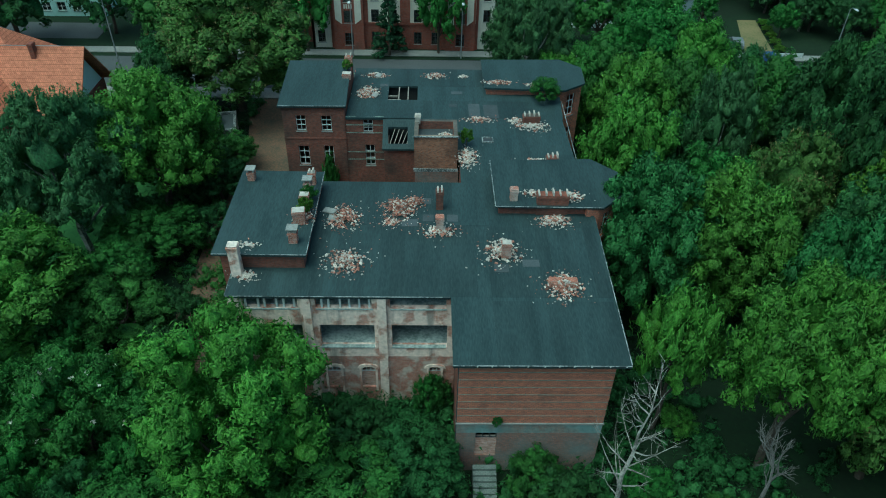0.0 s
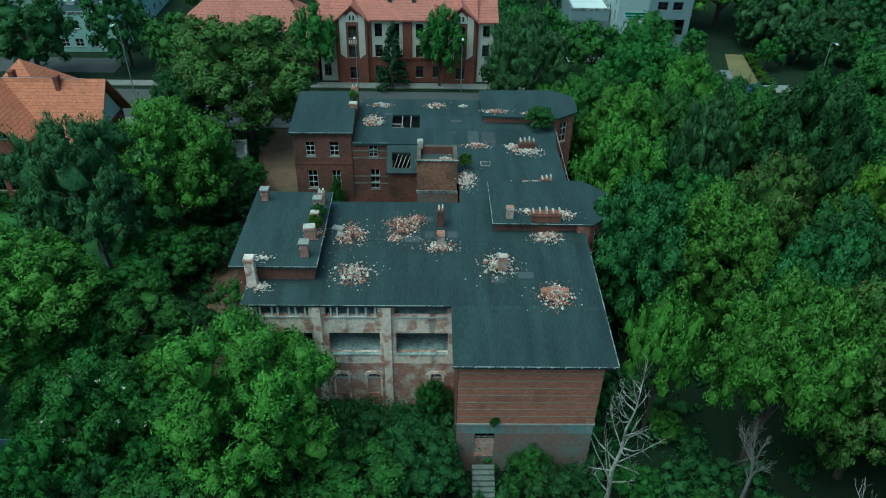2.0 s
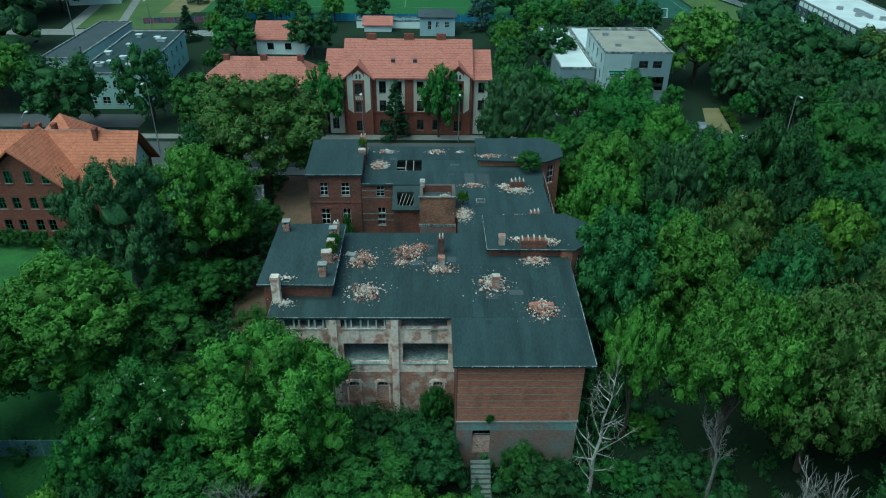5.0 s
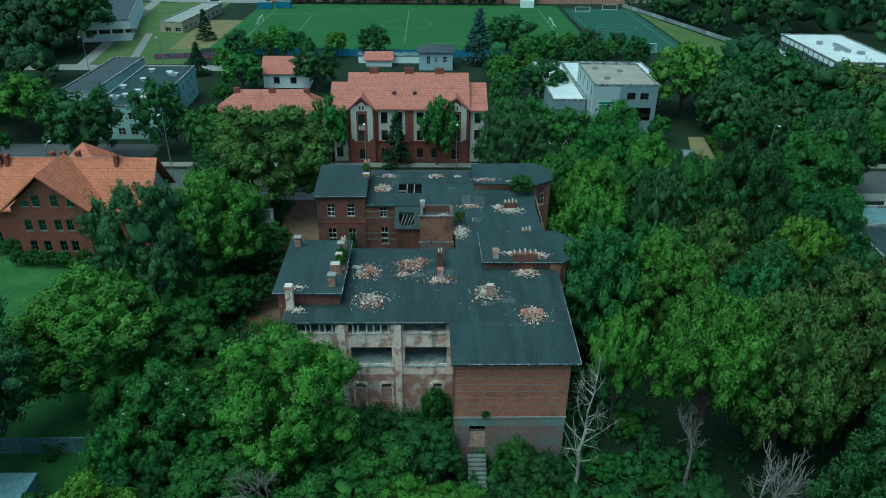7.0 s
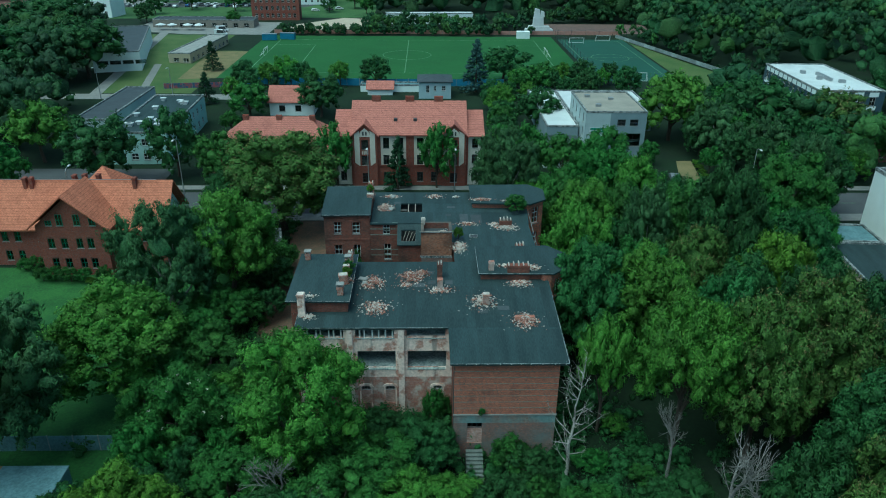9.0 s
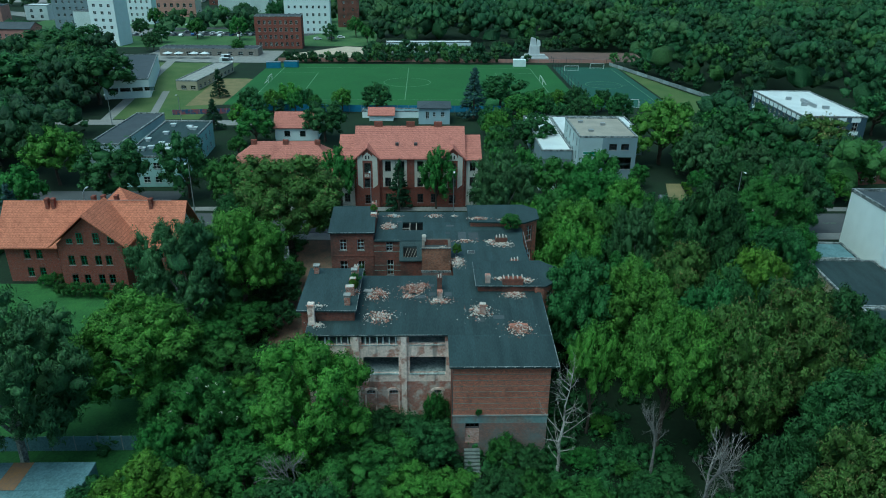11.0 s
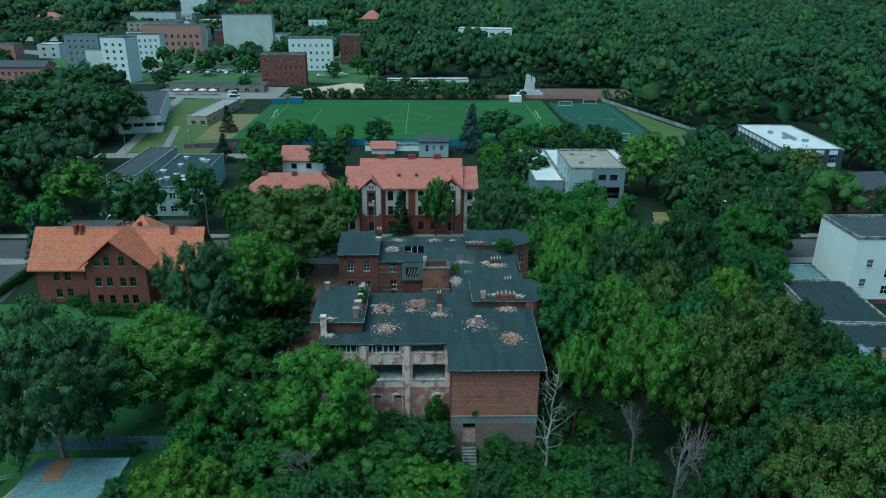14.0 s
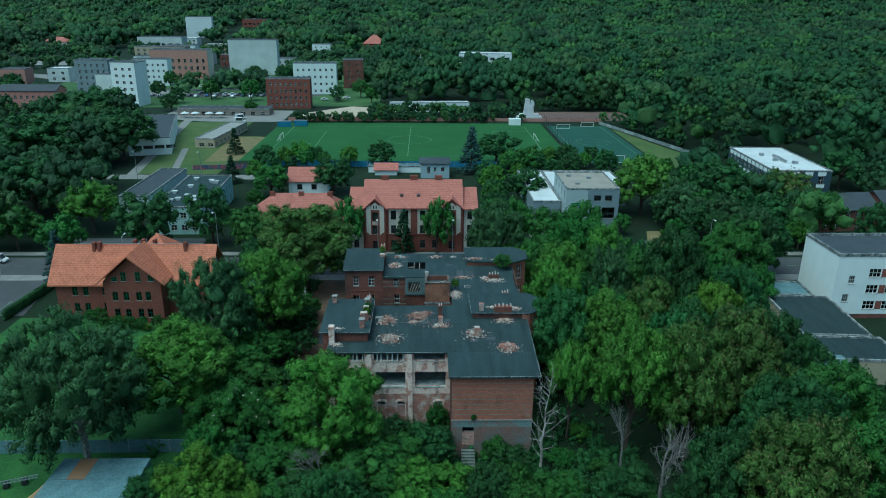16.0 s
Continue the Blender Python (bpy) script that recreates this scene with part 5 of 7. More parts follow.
for sx, sy, sz, l in ((-10.3, 15.9, 12.0, 1.1), (-9.9, 14.9, 12.0, 0.8), (-8.0, 38.4, 11.5, 0.7), (-7.9, 43.6, 11.4, 0.8)):
    w = bmesh.new()
    box(w, -l / 2, l / 2, -0.3, 0.3, 0, 0.12)
    ob = tagged(part("concrete_slab", w, "concrete"), "fallen pale concrete chimney cap on the roof", "slab")
    ob.matrix_basis = pose(sx, sy, sz, 8, -6, 25 + sx * 40)

# back steps
STEPS = thing("garden_steps", pose(1.3, -0.6, -1.0), "grey concrete steps overgrown at the sides", "steps")
for k in range(8):
    w = bmesh.new()
    box(w, 0, 1.75, -0.45 - k * 0.38, -0.05 - k * 0.38, -0.6, 1.65 - k * 0.2)
    part("step", w, "old_step", STEPS)


# ---- streets and yards ----
sheet("road", [(-700, 66), (700, 66), (700, 77), (-700, 77)], 0.02, "asphalt", "grey asphalt street past the buildings", "road")
sheet("pavement", [(-700, 78.4), (700, 78.4), (700, 80.6), (-700, 80.6)], 0.12, "paving", "pale paved footway beside the street", "pavement")
sheet("pavement", [(-700, 62.6), (700, 62.6), (700, 65.8), (-700, 65.8)], 0.12, "paving", "pale paved footway beside the street", "pavement")
sheet("yard", [(-28, 62.4), (-19, 62.4), (-18, 45), (-19.5, 33), (-18.5, 21), (-21, 6), (-26, 6), (-26, 30), (-25, 45)], 0.03, "dirt", "bare dirt yard littered with leaves")
sheet("yard", [(-22.5, 41), (-18, 41), (-18, 33), (-22.5, 33)], 0.05, "asphalt", "broken asphalt drive beside the derelict wing")
sheet("parking", [(-125, 45), (-80, 45), (-83, 65), (-125, 65)], 0.03, "asphalt", "asphalt car park with marked bays", "parking")
for k in range(7):
    sheet("bay_line", [(-104 + k * 3, 47), (-103.85 + k * 3, 47), (-103.85 + k * 3, 52), (-104 + k * 3, 52)], 0.04, "line", "white parking bay line", "marking")
for k in range(-22, 30):
    sheet("lane_line", [(k * 8, 71.4), (k * 8 + 3, 71.4), (k * 8 + 3, 71.55), (k * 8, 71.55)], 0.03, "line", "white dashed centre line", "marking")
sheet("yard", [(28, 62), (66, 62), (66, 65), (28, 65)], 0.02, "paving", "paved strip beside the street")
sheet("forecourt", [(51, 81), (56, 81), (58.5, 97), (55, 97)], 0.02, "bare_earth", "bare dry brown forecourt")
sheet("forecourt", [(-95, 84), (-58, 84), (-58, 91), (-95, 91)], 0.03, "asphalt", "asphalt forecourt", "parking")
sheet("path", [(-118, 150), (-50, 150), (-50, 156), (-118, 156)], 0.03, "paving", "pale tarmac path", "path")
sheet("path", [(-104, 156), (-100.5, 156), (-118, 280), (-122, 280)], 0.03, "paving", "pale tarmac path", "path")
sheet("path", [(-90, 156), (-87.5, 156), (-97, 200), (-99.5, 200)], 0.03, "paving", "pale tarmac path", "path")
sheet("yard", [(-108, 264), (-72.5, 264), (-72.5, 300), (-135, 300), (-135, 272)], 0.03, "paving", "pale gravel yard with parked vans", "ground")
sheet("meadow", [(-103, 157), (-74, 157), (-74, 226), (-100, 226), (-112, 240), (-116, 240)], 0.01, "meadow", "dry yellow-green grass verge")
sheet("meadow", [(-136, 226), (-86, 226), (-86, 263), (-136, 263)], 0.012, "meadow", "patchy grass beside the pavilion")
sheet("bare_ground", [(-84, 176), (-72, 178), (-72, 225), (-86, 225)], 0.02, "bare_earth", "bare worn earth beside the pitch")
sheet("lawn", [(-80, -14), (-30, -14), (-32, 44), (-80, 44)], 0.02, "lawn", "bright mown garden lawn grass")

# ---- sports ground ----
sheet("pitch", [(-72, 178), (52, 178), (52, 262), (-72, 262)], 0.03, "pitch", "green football pitch with faint white lines", "pitch")
sheet("small_pitch", [(54, 176), (82, 176), (82, 256), (54, 256)], 0.03, "turf", "dark green artificial training pitch", "pitch")
for name, (x0, x1, y0, y1) in {"near": (-64, 43, 187.0, 187.2), "far": (-64, 43, 252, 252.2), "mid": (-10.3, -10.0, 187, 252), "left": (-64.3, -64, 187, 252), "right": (43, 43.3, 187, 252),
                               "boxl": (-48, -47.7, 200, 240), "boxr": (26.7, 27, 200, 240), "boxl1": (-64, -48, 200, 200.2), "boxl2": (-64, -48, 240, 240.2), "boxr1": (27, 43, 200, 200.2), "boxr2": (27, 43, 240, 240.2),
                               "s1": (56, 56.2, 180, 252), "s2": (79, 79.2, 180, 252), "s3": (56, 79, 252, 252.2), "s4": (56, 79, 180, 180.2), "s5": (56, 79, 216, 216.2)}.items():
    sheet("pitch_line", [(x0, y0), (x1, y0), (x1, y1), (x0, y1)], 0.045, "line", "faint white pitch marking", "marking")
bm = bmesh.new()
for cx, cy, r in ((-10.1, 219.5, 9.1), (67.5, 216, 7.0)):
    for k in range(40):
        a, b = k * 0.15708, (k + 1) * 0.15708
        prism(bm, [(cx + r * math.cos(a), cy + r * math.sin(a)), (cx + (r + 0.2) * math.cos(a), cy + (r + 0.2) * math.sin(a)), (cx + (r + 0.2) * math.cos(b), cy + (r + 0.2) * math.sin(b)), (cx + r * math.cos(b), cy + r * math.sin(b))], -0.3, -0.25)
tagged(part("centre_circle", bm, "line"), "faint white centre circles", "marking", kind="structure")


def goal(x, y, turn, w=7.32, h=2.44):
    ob = thing("football_goal", pose(x, y, ground_z(x, y), 0, 0, turn), "white football goal with metal posts", "goal", "goals on the sports ground")
    for p, q, n in (((-w / 2, 0, 0), (-w / 2, 0, h), "post"), ((w / 2, 0, 0), (w / 2, 0, h), "post"), ((-w / 2, 0, h), (w / 2, 0, h), "crossbar"),
                    ((-w / 2, 0, h), (-w / 2, 1.5, 0), "stay"), ((w / 2, 0, h), (w / 2, 1.5, 0), "stay"), ((-w / 2, 1.5, 0.05), (w / 2, 1.5, 0.05), "ground_bar")):
        b = bmesh.new()
        tube(b, p, q, 0.09 if n != "stay" else 0.05, 0.09 if n != "stay" else 0.05, 6)
        part(n, b, "frame_white", ob)
    return ob


goal(-64, 219.5, 90), goal(43.2, 219.5, -90), goal(60.5, 247, 0, 6, 2.2), goal(73, 253, 0, 6, 2.2), goal(67, 178, 180, 7.3, 2.4)


def fence(name, pts, h, post_mat, panel_mat, label, step=2.5, mesh=False):
    """Posts along a line with panels or wires between them."""
    ob = thing(name, pose(0, 0, 0), label, "fence")
    for (x0, y0), (x1, y1) in zip(pts, pts[1:]):
        l = math.hypot(x1 - x0, y1 - y0)
        n = max(1, round(l / step))
        for k in range(n + 1):
            x, y = x0 + (x1 - x0) * k / n, y0 + (y1 - y0) * k / n
            b = bmesh.new()
            tube(b, (x, y, ground_z(x, y) - 0.1), (x, y, ground_z(x, y) + h + 0.1), 0.07, 0.07, 5)
            part("post", b, post_mat, ob)
            if k < n:
                x2, y2 = x0 + (x1 - x0) * (k + 1) / n, y0 + (y1 - y0) * (k + 1) / n
                b = bmesh.new()
                dx, dy = (x2 - x) / step, (y2 - y) / step
                z = ground_z(x, y)
                if mesh:
                    for j in range(6):
                        tube(b, (x, y, z + h * (j + 1) / 6), (x2, y2, z + h * (j + 1) / 6), 0.018, 0.018, 3)
                else:
                    nx, ny = -dy * 0.04, dx * 0.04
                    prism(b, [(x + dx * 0.06 - nx, y + dy * 0.06 - ny), (x2 - dx * 0.06 - nx, y2 - dy * 0.06 - ny), (x2 - dx * 0.06 + nx, y2 - dy * 0.06 + ny), (x + dx * 0.06 + nx, y + dy * 0.06 + ny)], z, z + h)
                part("panel", b, panel_mat, ob)
    return ob


fence("pitch_fence", [(53, 178), (53, 256)], 5.0, "metal_dark", "metal_dark", "tall dark wire fence between the pitches", 6, True)
fence("pitch_fence", [(54, 257), (84, 257)], 4.0, "metal_dark", "metal_dark", "tall dark wire fence behind the training pitch", 6, True)
sheet("verge", [(83, 168), (103.5, 172), (80, 261), (83, 258)], 0.02, "meadow", "dry grass verge beside the training pitch")
fence("board_fence", [(80.5, 261.5), (105, 174)], 1.4, "concrete", "pale_board", "long pale panel fence along the sports ground", 4)
fence("board_fence", [(-84, 163), (-70, 165), (-62, 166)], 1.6, "concrete", "graffiti", "sheet fence painted with blue and red shapes", 3)
fence("board_fence", [(-60, 170), (-16, 168), (22, 168)], 2.2, "concrete", "blue_tarp", "blue sheeted fence along the pitch", 4)
fence("wall_fence", [(-70, 268), (84, 268)], 1.6, "concrete", "salmon", "low salmon wall behind the pitch", 5)
fence("concrete_fence", [(-75, 1.4), (-35, 1.5)], 2.0, "concrete", "corrugated", "old grey-blue concrete panel fence", 2.6)
w = bmesh.new()
box(w, 0, 5.5, 0, 3, 0, 3)
tagged(part("field_hut", w, "white_plaster"), "small white flat-roofed hut by the pitch", "hut").matrix_basis = pose(36.5, 257, -0.3)

# ---- the school across the street ----
SC = thing("school_building", pose(-18.2, 81.3, -1.0), "red brick and white plaster school with tiled roof", "building")


def sc_wall(a, b, z0, z1, material, holes=(), **kw):
    w = bmesh.new()
    wall(w, a, b, z0, z1, 0.4, holes)
    part("wall", w, material, SC)
    for h in holes:
        window(SC, a, b, *h, "frame_dark", 2, 3, **kw)


sc_holes = [(x, x + 1.25, z, z + h) for x in (6.6, 9.5, 13.5, 16.4) for z, h in ((0.9, 2.0), (4.5, 2.1), (8.0, 2.2))]
sc_wall((0, 0), (24.0, 0), 0, 4.4, "brick_house", [h for h in sc_holes if h[3] < 4])
sc_wall((0, 0), (24.0, 0), 4.4, 11.0, "cream", [h for h in sc_holes if h[3] > 4.4])
for x0, x1 in ((5.3, 6.1), (11.3, 12.9), (18.1, 18.8), (0.0, 0.4), (23.6, 24.0)):
    w = bmesh.new()
    box(w, x0, x1, -0.12, -0.003, 4.4, 11.0)
    part("brick_pier", w, "brick_house", SC, "red brick pier between white fields")
w = bmesh.new()
box(w, 0, 24, -0.16, -0.004, 4.2, 4.5)
part("string_course", w, "brick_house", SC)
for gx0 in (0.5, 18.6):
    gx1 = gx0 + 4.9
    gm = (gx0 + gx1) / 2
    hs = [(1.75, 3.15, 0.9, 2.9), (1.75, 3.15, 4.6, 6.6), (1.75, 3.15, 7.9, 10.0)]
    sc_wall((gx0, -0.7), (gx1, -0.7), 0, 11.0, "brick_house", hs)
    sc_wall((gx1, -0.298), (gx1, -0.003), 0, 11.0, "brick_house"), sc_wall((gx0, -0.003), (gx0, -0.298), 0, 11.0, "brick_house")
    w = bmesh.new()
    extrude_y(w, [(gx0, 11.0), (gx1, 11.0), (gm, 13.2)], -0.7, -0.35)
    part("gable", w, "brick_house", SC)
    for a, b in ((gx0 + 0.35, gx0 + 1.4), (gx1 - 1.4, gx1 - 0.35)):
        w = bmesh.new()
        left = a < gm - 1
        extrude_y(w, [(a, 5.2 if left else 4.4), (b, 4.4 if left else 5.2), (b, 11.9 if left else 11.2), (a, 11.2 if left else 11.9)], -0.78, -0.703)
        part("white_field", w, "cream", SC, "white plaster field in the gable")
    w = bmesh.new()
    extrude_y(w, [(gm - 1.1, 10.6), (gm + 1.1, 10.6), (gm + 0.9, 11.6), (gm, 12.4), (gm - 0.9, 11.6)], -0.77, -0.703)
    part("white_field", w, "cream", SC)
    for q in (gm - 0.45, gm + 0.15):
        w = bmesh.new()
        box(w, q, q + 0.3, -0.8, -0.774, 10.9, 11.7)
        part("slit_window", w, "frame_dark", SC)
    for k in range(4):
        w = bmesh.new()
        box(w, gm - 0.66 + k * 0.36, gm - 0.42 + k * 0.36, -0.73, -0.703, 6.9, 7.6)
        part("white_niche", w, "cream", SC)
    w = bmesh.new()
    for s in (-1, 1):
        e = gm + s * 2.95
        prof = [(gm, 13.25), (e, 10.55), (e, 10.8), (gm, 13.5)] if s > 0 else [(e, 10.55), (gm, 13.25), (gm, 13.5), (e, 10.8)]
        extrude_y(w, prof, -1.1, 4.2)
    part("gable_roof", w, "tile_school", SC, "red tiled cross gable")
w = bmesh.new()
extrude_x(w, [(-0.6, 10.75), (7.2, 15.85), (15.0, 10.75), (15.0, 11.0), (7.2, 16.1), (-0.6, 11.0)], 0.0, 23.8)
part("roof", w, "tile_school", SC, "red tiled saddle roof")
w = bmesh.new()
extrude_x(w, [(-0.3, 10.5), (7.2, 14.0), (14.7, 10.5), (14.7, 10.7), (7.2, 14.2), (-0.3, 10.7)], -3.4, -0.02)
part("roof", w, "tile_school", SC, "lower red tiled side roof")
w = bmesh.new()
extrude_x(w, [(-0.3, 10.5), (7.2, 14.0), (14.7, 10.5), (14.7, 10.7), (7.2, 14.2), (-0.3, 10.7)], 23.82, 27.3)
part("roof", w, "tile_school", SC, "lower red tiled side roof")
w = bmesh.new()
extrude_x(w, [(0.3, 10.7), (7.2, 15.6), (14.0, 10.7)], 0.3, 0.6)
part("gable", w, "brick_house", SC)
w = bmesh.new()
extrude_x(w, [(0.3, 10.7), (7.2, 15.6), (14.0, 10.7)], 23.2, 23.5)
part("gable", w, "brick_house", SC)
sc_wall((24.0, 0.4), (27.0, 0.4), 0, 10.6, "cream", [(0.8, 2.0, 0.9, 2.9), (0.8, 2.0, 4.6, 6.6), (0.8, 2.0, 8.0, 9.9)])
sc_wall((-3.2, 0.4), (0, 0.4), 0, 10.6, "cream", [(0.9, 2.1, 0.9, 2.9), (0.9, 2.1, 4.6, 6.6)])
sc_wall((27.0, 0.4), (27.0, 14.2), 0, 10.6, "brick_house"), sc_wall((-3.2, 14.2), (-3.2, 0.4), 0, 10.6, "brick_house"), sc_wall((27, 14.2), (-3.2, 14.2), 0, 10.6, "brick_house")
for z in (0.1, 3.7, 7.2):
    w = bmesh.new()
    box(w, 0.5, 23.5, 0.5, 5.0, z, z + 0.15)
    part("floors", w, "interior", SC)
w = bmesh.new()
box(w, 0.5, 23.5, 5.0, 5.2, 0, 10.5)
part("inner_wall", w, "interior", SC)
for x in (5.0, 12.0, 18.0):
    w = bmesh.new()
    box(w, x - 0.9, x + 0.9, 6.9, 7.6, 15.4, 17.0)
    part("chimney", w, "brick_house", SC)
for x in (8.8, 12.8):
    w = bmesh.new()
    box(w, x, x + 0.7, 2.4, 3.2, 12.9, 13.5)
    part("skylight", w, "frame_dark", SC)
SW = house("school_wing", "long lower school wing under a hipped red tile roof", "building", -46.5, 84, 0, 24.8, 12, 6.8, "brick_house", {"f": grid_windows(24, 8, 1.2, 1, 1.9, 1.2, 3.5)}, "frame_dark", "hip", "tile_school", 5.4)
for x in (5, 12, 19):
    w = bmesh.new()
    box(w, x, x + 1.2, 5.2, 5.9, 10.8, 12.6)
    part("chimney", w, "brick_house", SW)

# ---- the brick house with the orange roof ----
HO = thing("brick_house", pose(-73.0, 45.0, -1.0), "two-storey red-brick house with bright orange tiled roof", "house")


def ho_wall(a, b, z0, z1, holes=()):
    w = bmesh.new()
    wall(w, a, b, z0, z1, 0.4, holes)
    part("wall", w, "brick_house", HO)
    for h in holes:
        window(HO, a, b, *h, "frame_green", 2, 2)
        w = bmesh.new()
        u = Vector((b[0] - a[0], b[1] - a[1], 0)).normalized()
        p = Vector((*a, 0)) + u * h[0]
        q = Vector((*a, 0)) + u * h[1]
        if abs(u.x) > 0.9:
            extrude_y(w, [(p.x - 0.1, h[3]), (q.x + 0.1, h[3]), (q.x, h[3] + 0.22), (p.x, h[3] + 0.22)], p.y - 0.05, p.y - 0.003)
            part("window_arch", w, "brick_dark", HO)


ho_wall((0, 0), (10.6, 0), 0, 6.8, [(x, x + 1.0, z, z + 1.7) for x in (3.0, 5.0, 8.6) for z in (0.9, 4.2)])
ho_wall((21.0, 0), (28.6, 0), 0, 6.8, [(x, x + 1.0, z, z + 1.7) for x in (1.5, 4.0) for z in (0.9, 4.2)])
g4 = [1.9, 3.9, 6.2, 7.9]
ho_wall((10.6, -3.4), (21.0, -3.4), 0, 8.4, [(x - 0.5, x + 0.5, z, z + 1.7) for x in g4 for z in (1.2, 4.6)])
ho_wall((10.6, 0), (10.6, -2.997), 0, 8.4), ho_wall((21.0, -2.997), (21.0, 0), 0, 8.4)
ho_wall((28.6, 0.403), (28.6, 8.997), 0, 6.8), ho_wall((28.6, 9.4), (0, 9.4), 0, 6.8), ho_wall((0, 8.997), (0, 0.403), 0, 6.8, [(2, 3, 1, 2.7), (6, 7, 1, 2.7), (2, 3, 4.2, 5.9), (6, 7, 4.2, 5.9)])
w = bmesh.new()
extrude_y(w, [(10.6, 8.4), (21.0, 8.4), (15.8, 12.9)], -3.4, -3.0)
part("gable", w, "brick_house", HO)
for x, h in ((12.3, 0.8), (14.0, 1.8), (16.6, 1.8), (18.9, 1.2)):
    window(HO, (0, -3.5), (28, -3.5), x, x + 0.95, 8.5, 8.5 + h, "frame_green", 2, 2, True, True, deep=0.0)
w = bmesh.new()
for s in (-1, 1):
    e = 15.8 + s * 6.3
    lo, hi = 13.3 - 6.3 * 0.865, 13.3
    prof = [(15.8, hi), (e, lo), (e, lo + 0.25), (15.8, hi + 0.25)] if s > 0 else [(e, lo), (15.8, hi), (15.8, hi + 0.25), (e, lo + 0.25)]
    extrude_y(w, prof, -4.3, 4.6)
part("gable_roof", w, "tile_house", HO, "orange tiled front gable roof")
w = bmesh.new()
extrude_x(w, [(-0.9, 6.35), (4.7, 12.65), (10.3, 6.35), (10.3, 6.6), (4.7, 12.9), (-0.9, 6.6)], -1.0, 29.6)
part("roof", w, "tile_house", HO, "orange tiled saddle roof")
w = bmesh.new()
hip_roof(w, 11.5, 21.0, 5.5, 15.0, 8.0, 5.3, 0.5)
part("roof", w, "tile_house", HO, "orange pyramid roof at the back")
w = bmesh.new()
box(w, 11.5, 21.0, 8.9, 15.0, 0, 8.0)
part("rear_wing", w, "brick_house", HO)
for x0 in (0.3, 28.3):
    w = bmesh.new()
    extrude_x(w, [(0.2, 6.7), (9.2, 6.7), (4.7, 12.4)], x0 - 0.15, x0 + 0.15)
    part("gable", w, "white_plaster", HO, "white boarded end gable")
for z in (0.2, 3.7):
    w = bmesh.new()
    box(w, 0.5, 28.1, 0.5, 8.9, z, z + 0.15), box(w, 11.0, 20.6, -2.9, 0.5, z, z + 0.15)
    part("floors", w, "dark_room", HO)
w = bmesh.new()
box(w, 0.5, 28.1, 4.5, 4.7, 0.4, 6.7)
part("inner_wall", w, "dark_room", HO)
for x, y in ((6.3, 3.6), (7.3, 3.6), (23.5, 3.6), (13.5, 4.9), (15.0, 5.2), (17.2, 5.2)):
    w = bmesh.new()
    box(w, x, x + 0.55, y, y + 0.9, 10.0, 13.5)
    box(w, x - 0.06, x + 0.61, y - 0.06, y + 0.96, 13.3, 13.42)
    part("chimney", w, "brick_house", HO)
for x in (5.0, 22.6):
    for k in range(3):
        w = bmesh.new()
        box(w, x + 0.4 * k * (1 if x < 10 else -1), x + 2.2, 2.2 + k * 0.6, 2.4 + k * 0.6, 9.95 + k * 0.7, 10.0 + k * 0.7)
        part("roof_step", w, "metal", HO, "grey metal chimney access step")
w = bmesh.new()
box(w, 2.6, 27.0, 4.35, 4.45, 13.0, 13.06)
part("ridge_walk", w, "metal", HO, "grey metal walkway along the ridge")

# ---- modern neighbours ----
house("mint_building", "mint-green two-storey building with dark flat roof", "building", -72.5, 94.0, 2, 12.5, 34, 7.0, "mint", {"f": grid_windows(12.5, 4, 1.5, 2, 1.5, 1.0, 3.3), "r": grid_windows(33, 8, 1.5, 2, 1.5, 1.0, 3.3)}, "frame_white", "flat", "felt")
vent_rng = random.Random(4)
for k in range(13):
    x, y = -72 + vent_rng.uniform(0, 9.5), 97 + vent_rng.uniform(0, 28)
    v = thing("roof_vent", pose(x, y, 6.12), "white boxy ventilator on the flat roof", "ventilator", "roof ventilators")
    w = bmesh.new()
    box(w, -0.45, 0.45, -0.45, 0.45, 0, 0.6)
    part("housing", w, "membrane", v)
    w = bmesh.new()
    box(w, -0.7, 0.7, -0.6, 0.6, 0.6, 0.75)
    part("hood", w, "membrane", v)
house("long_shed", "long low dark-roofed shed beside the mint building", "shed", -88, 111, 0, 8, 34, 5.2, "grey_clad", {"f": grid_windows(10, 2, 1.5, 1, 1.2, 1.2, 3)}, "frame_white", "flat", "slate")
GB = house("office_building", "grey cube office building with gravelled flat roof", "building", 33.9, 100.2, 0, 14, 19.2, 10.4, {"f": "grey_clad2", "r": "grey_clad2", "b": "grey_clad", "l": "grey_clad"},
           {"f": [(7.3, 9.2, 7.4, 8.9), (10.2, 12.1, 7.4, 8.9), (6.3, 9.3, 2.6, 5.6), (9.6, 13.0, 2.6, 5.6)], "l": grid_windows(19.2, 4, 1.0, 3, 2.2, 0.9, 3.3)}, "frame_dark", "flat", "gravel_roof")
w = bmesh.new()
box(w, 0.0, 5.6, -0.06, -0.003, 0.2, 10.3)
part("pale_panel", w, "grey_clad", GB, "paler grey render panel")
w = bmesh.new()
box(w, 1.0, 5.2, -0.12, -0.063, 5.7, 7.0)
SG = part("sign_board", w, "membrane", GB, "white sign board with green frame")
w = bmesh.new()
box(w, 1.1, 5.1, -0.15, -0.123, 6.5, 6.9)
part("sign_bar", w, "green_sign", SG)
w = bmesh.new()
box(w, 1.4, 4.8, -0.15, -0.123, 5.95, 6.3)
part("sign_bar", w, "green_sign", SG)
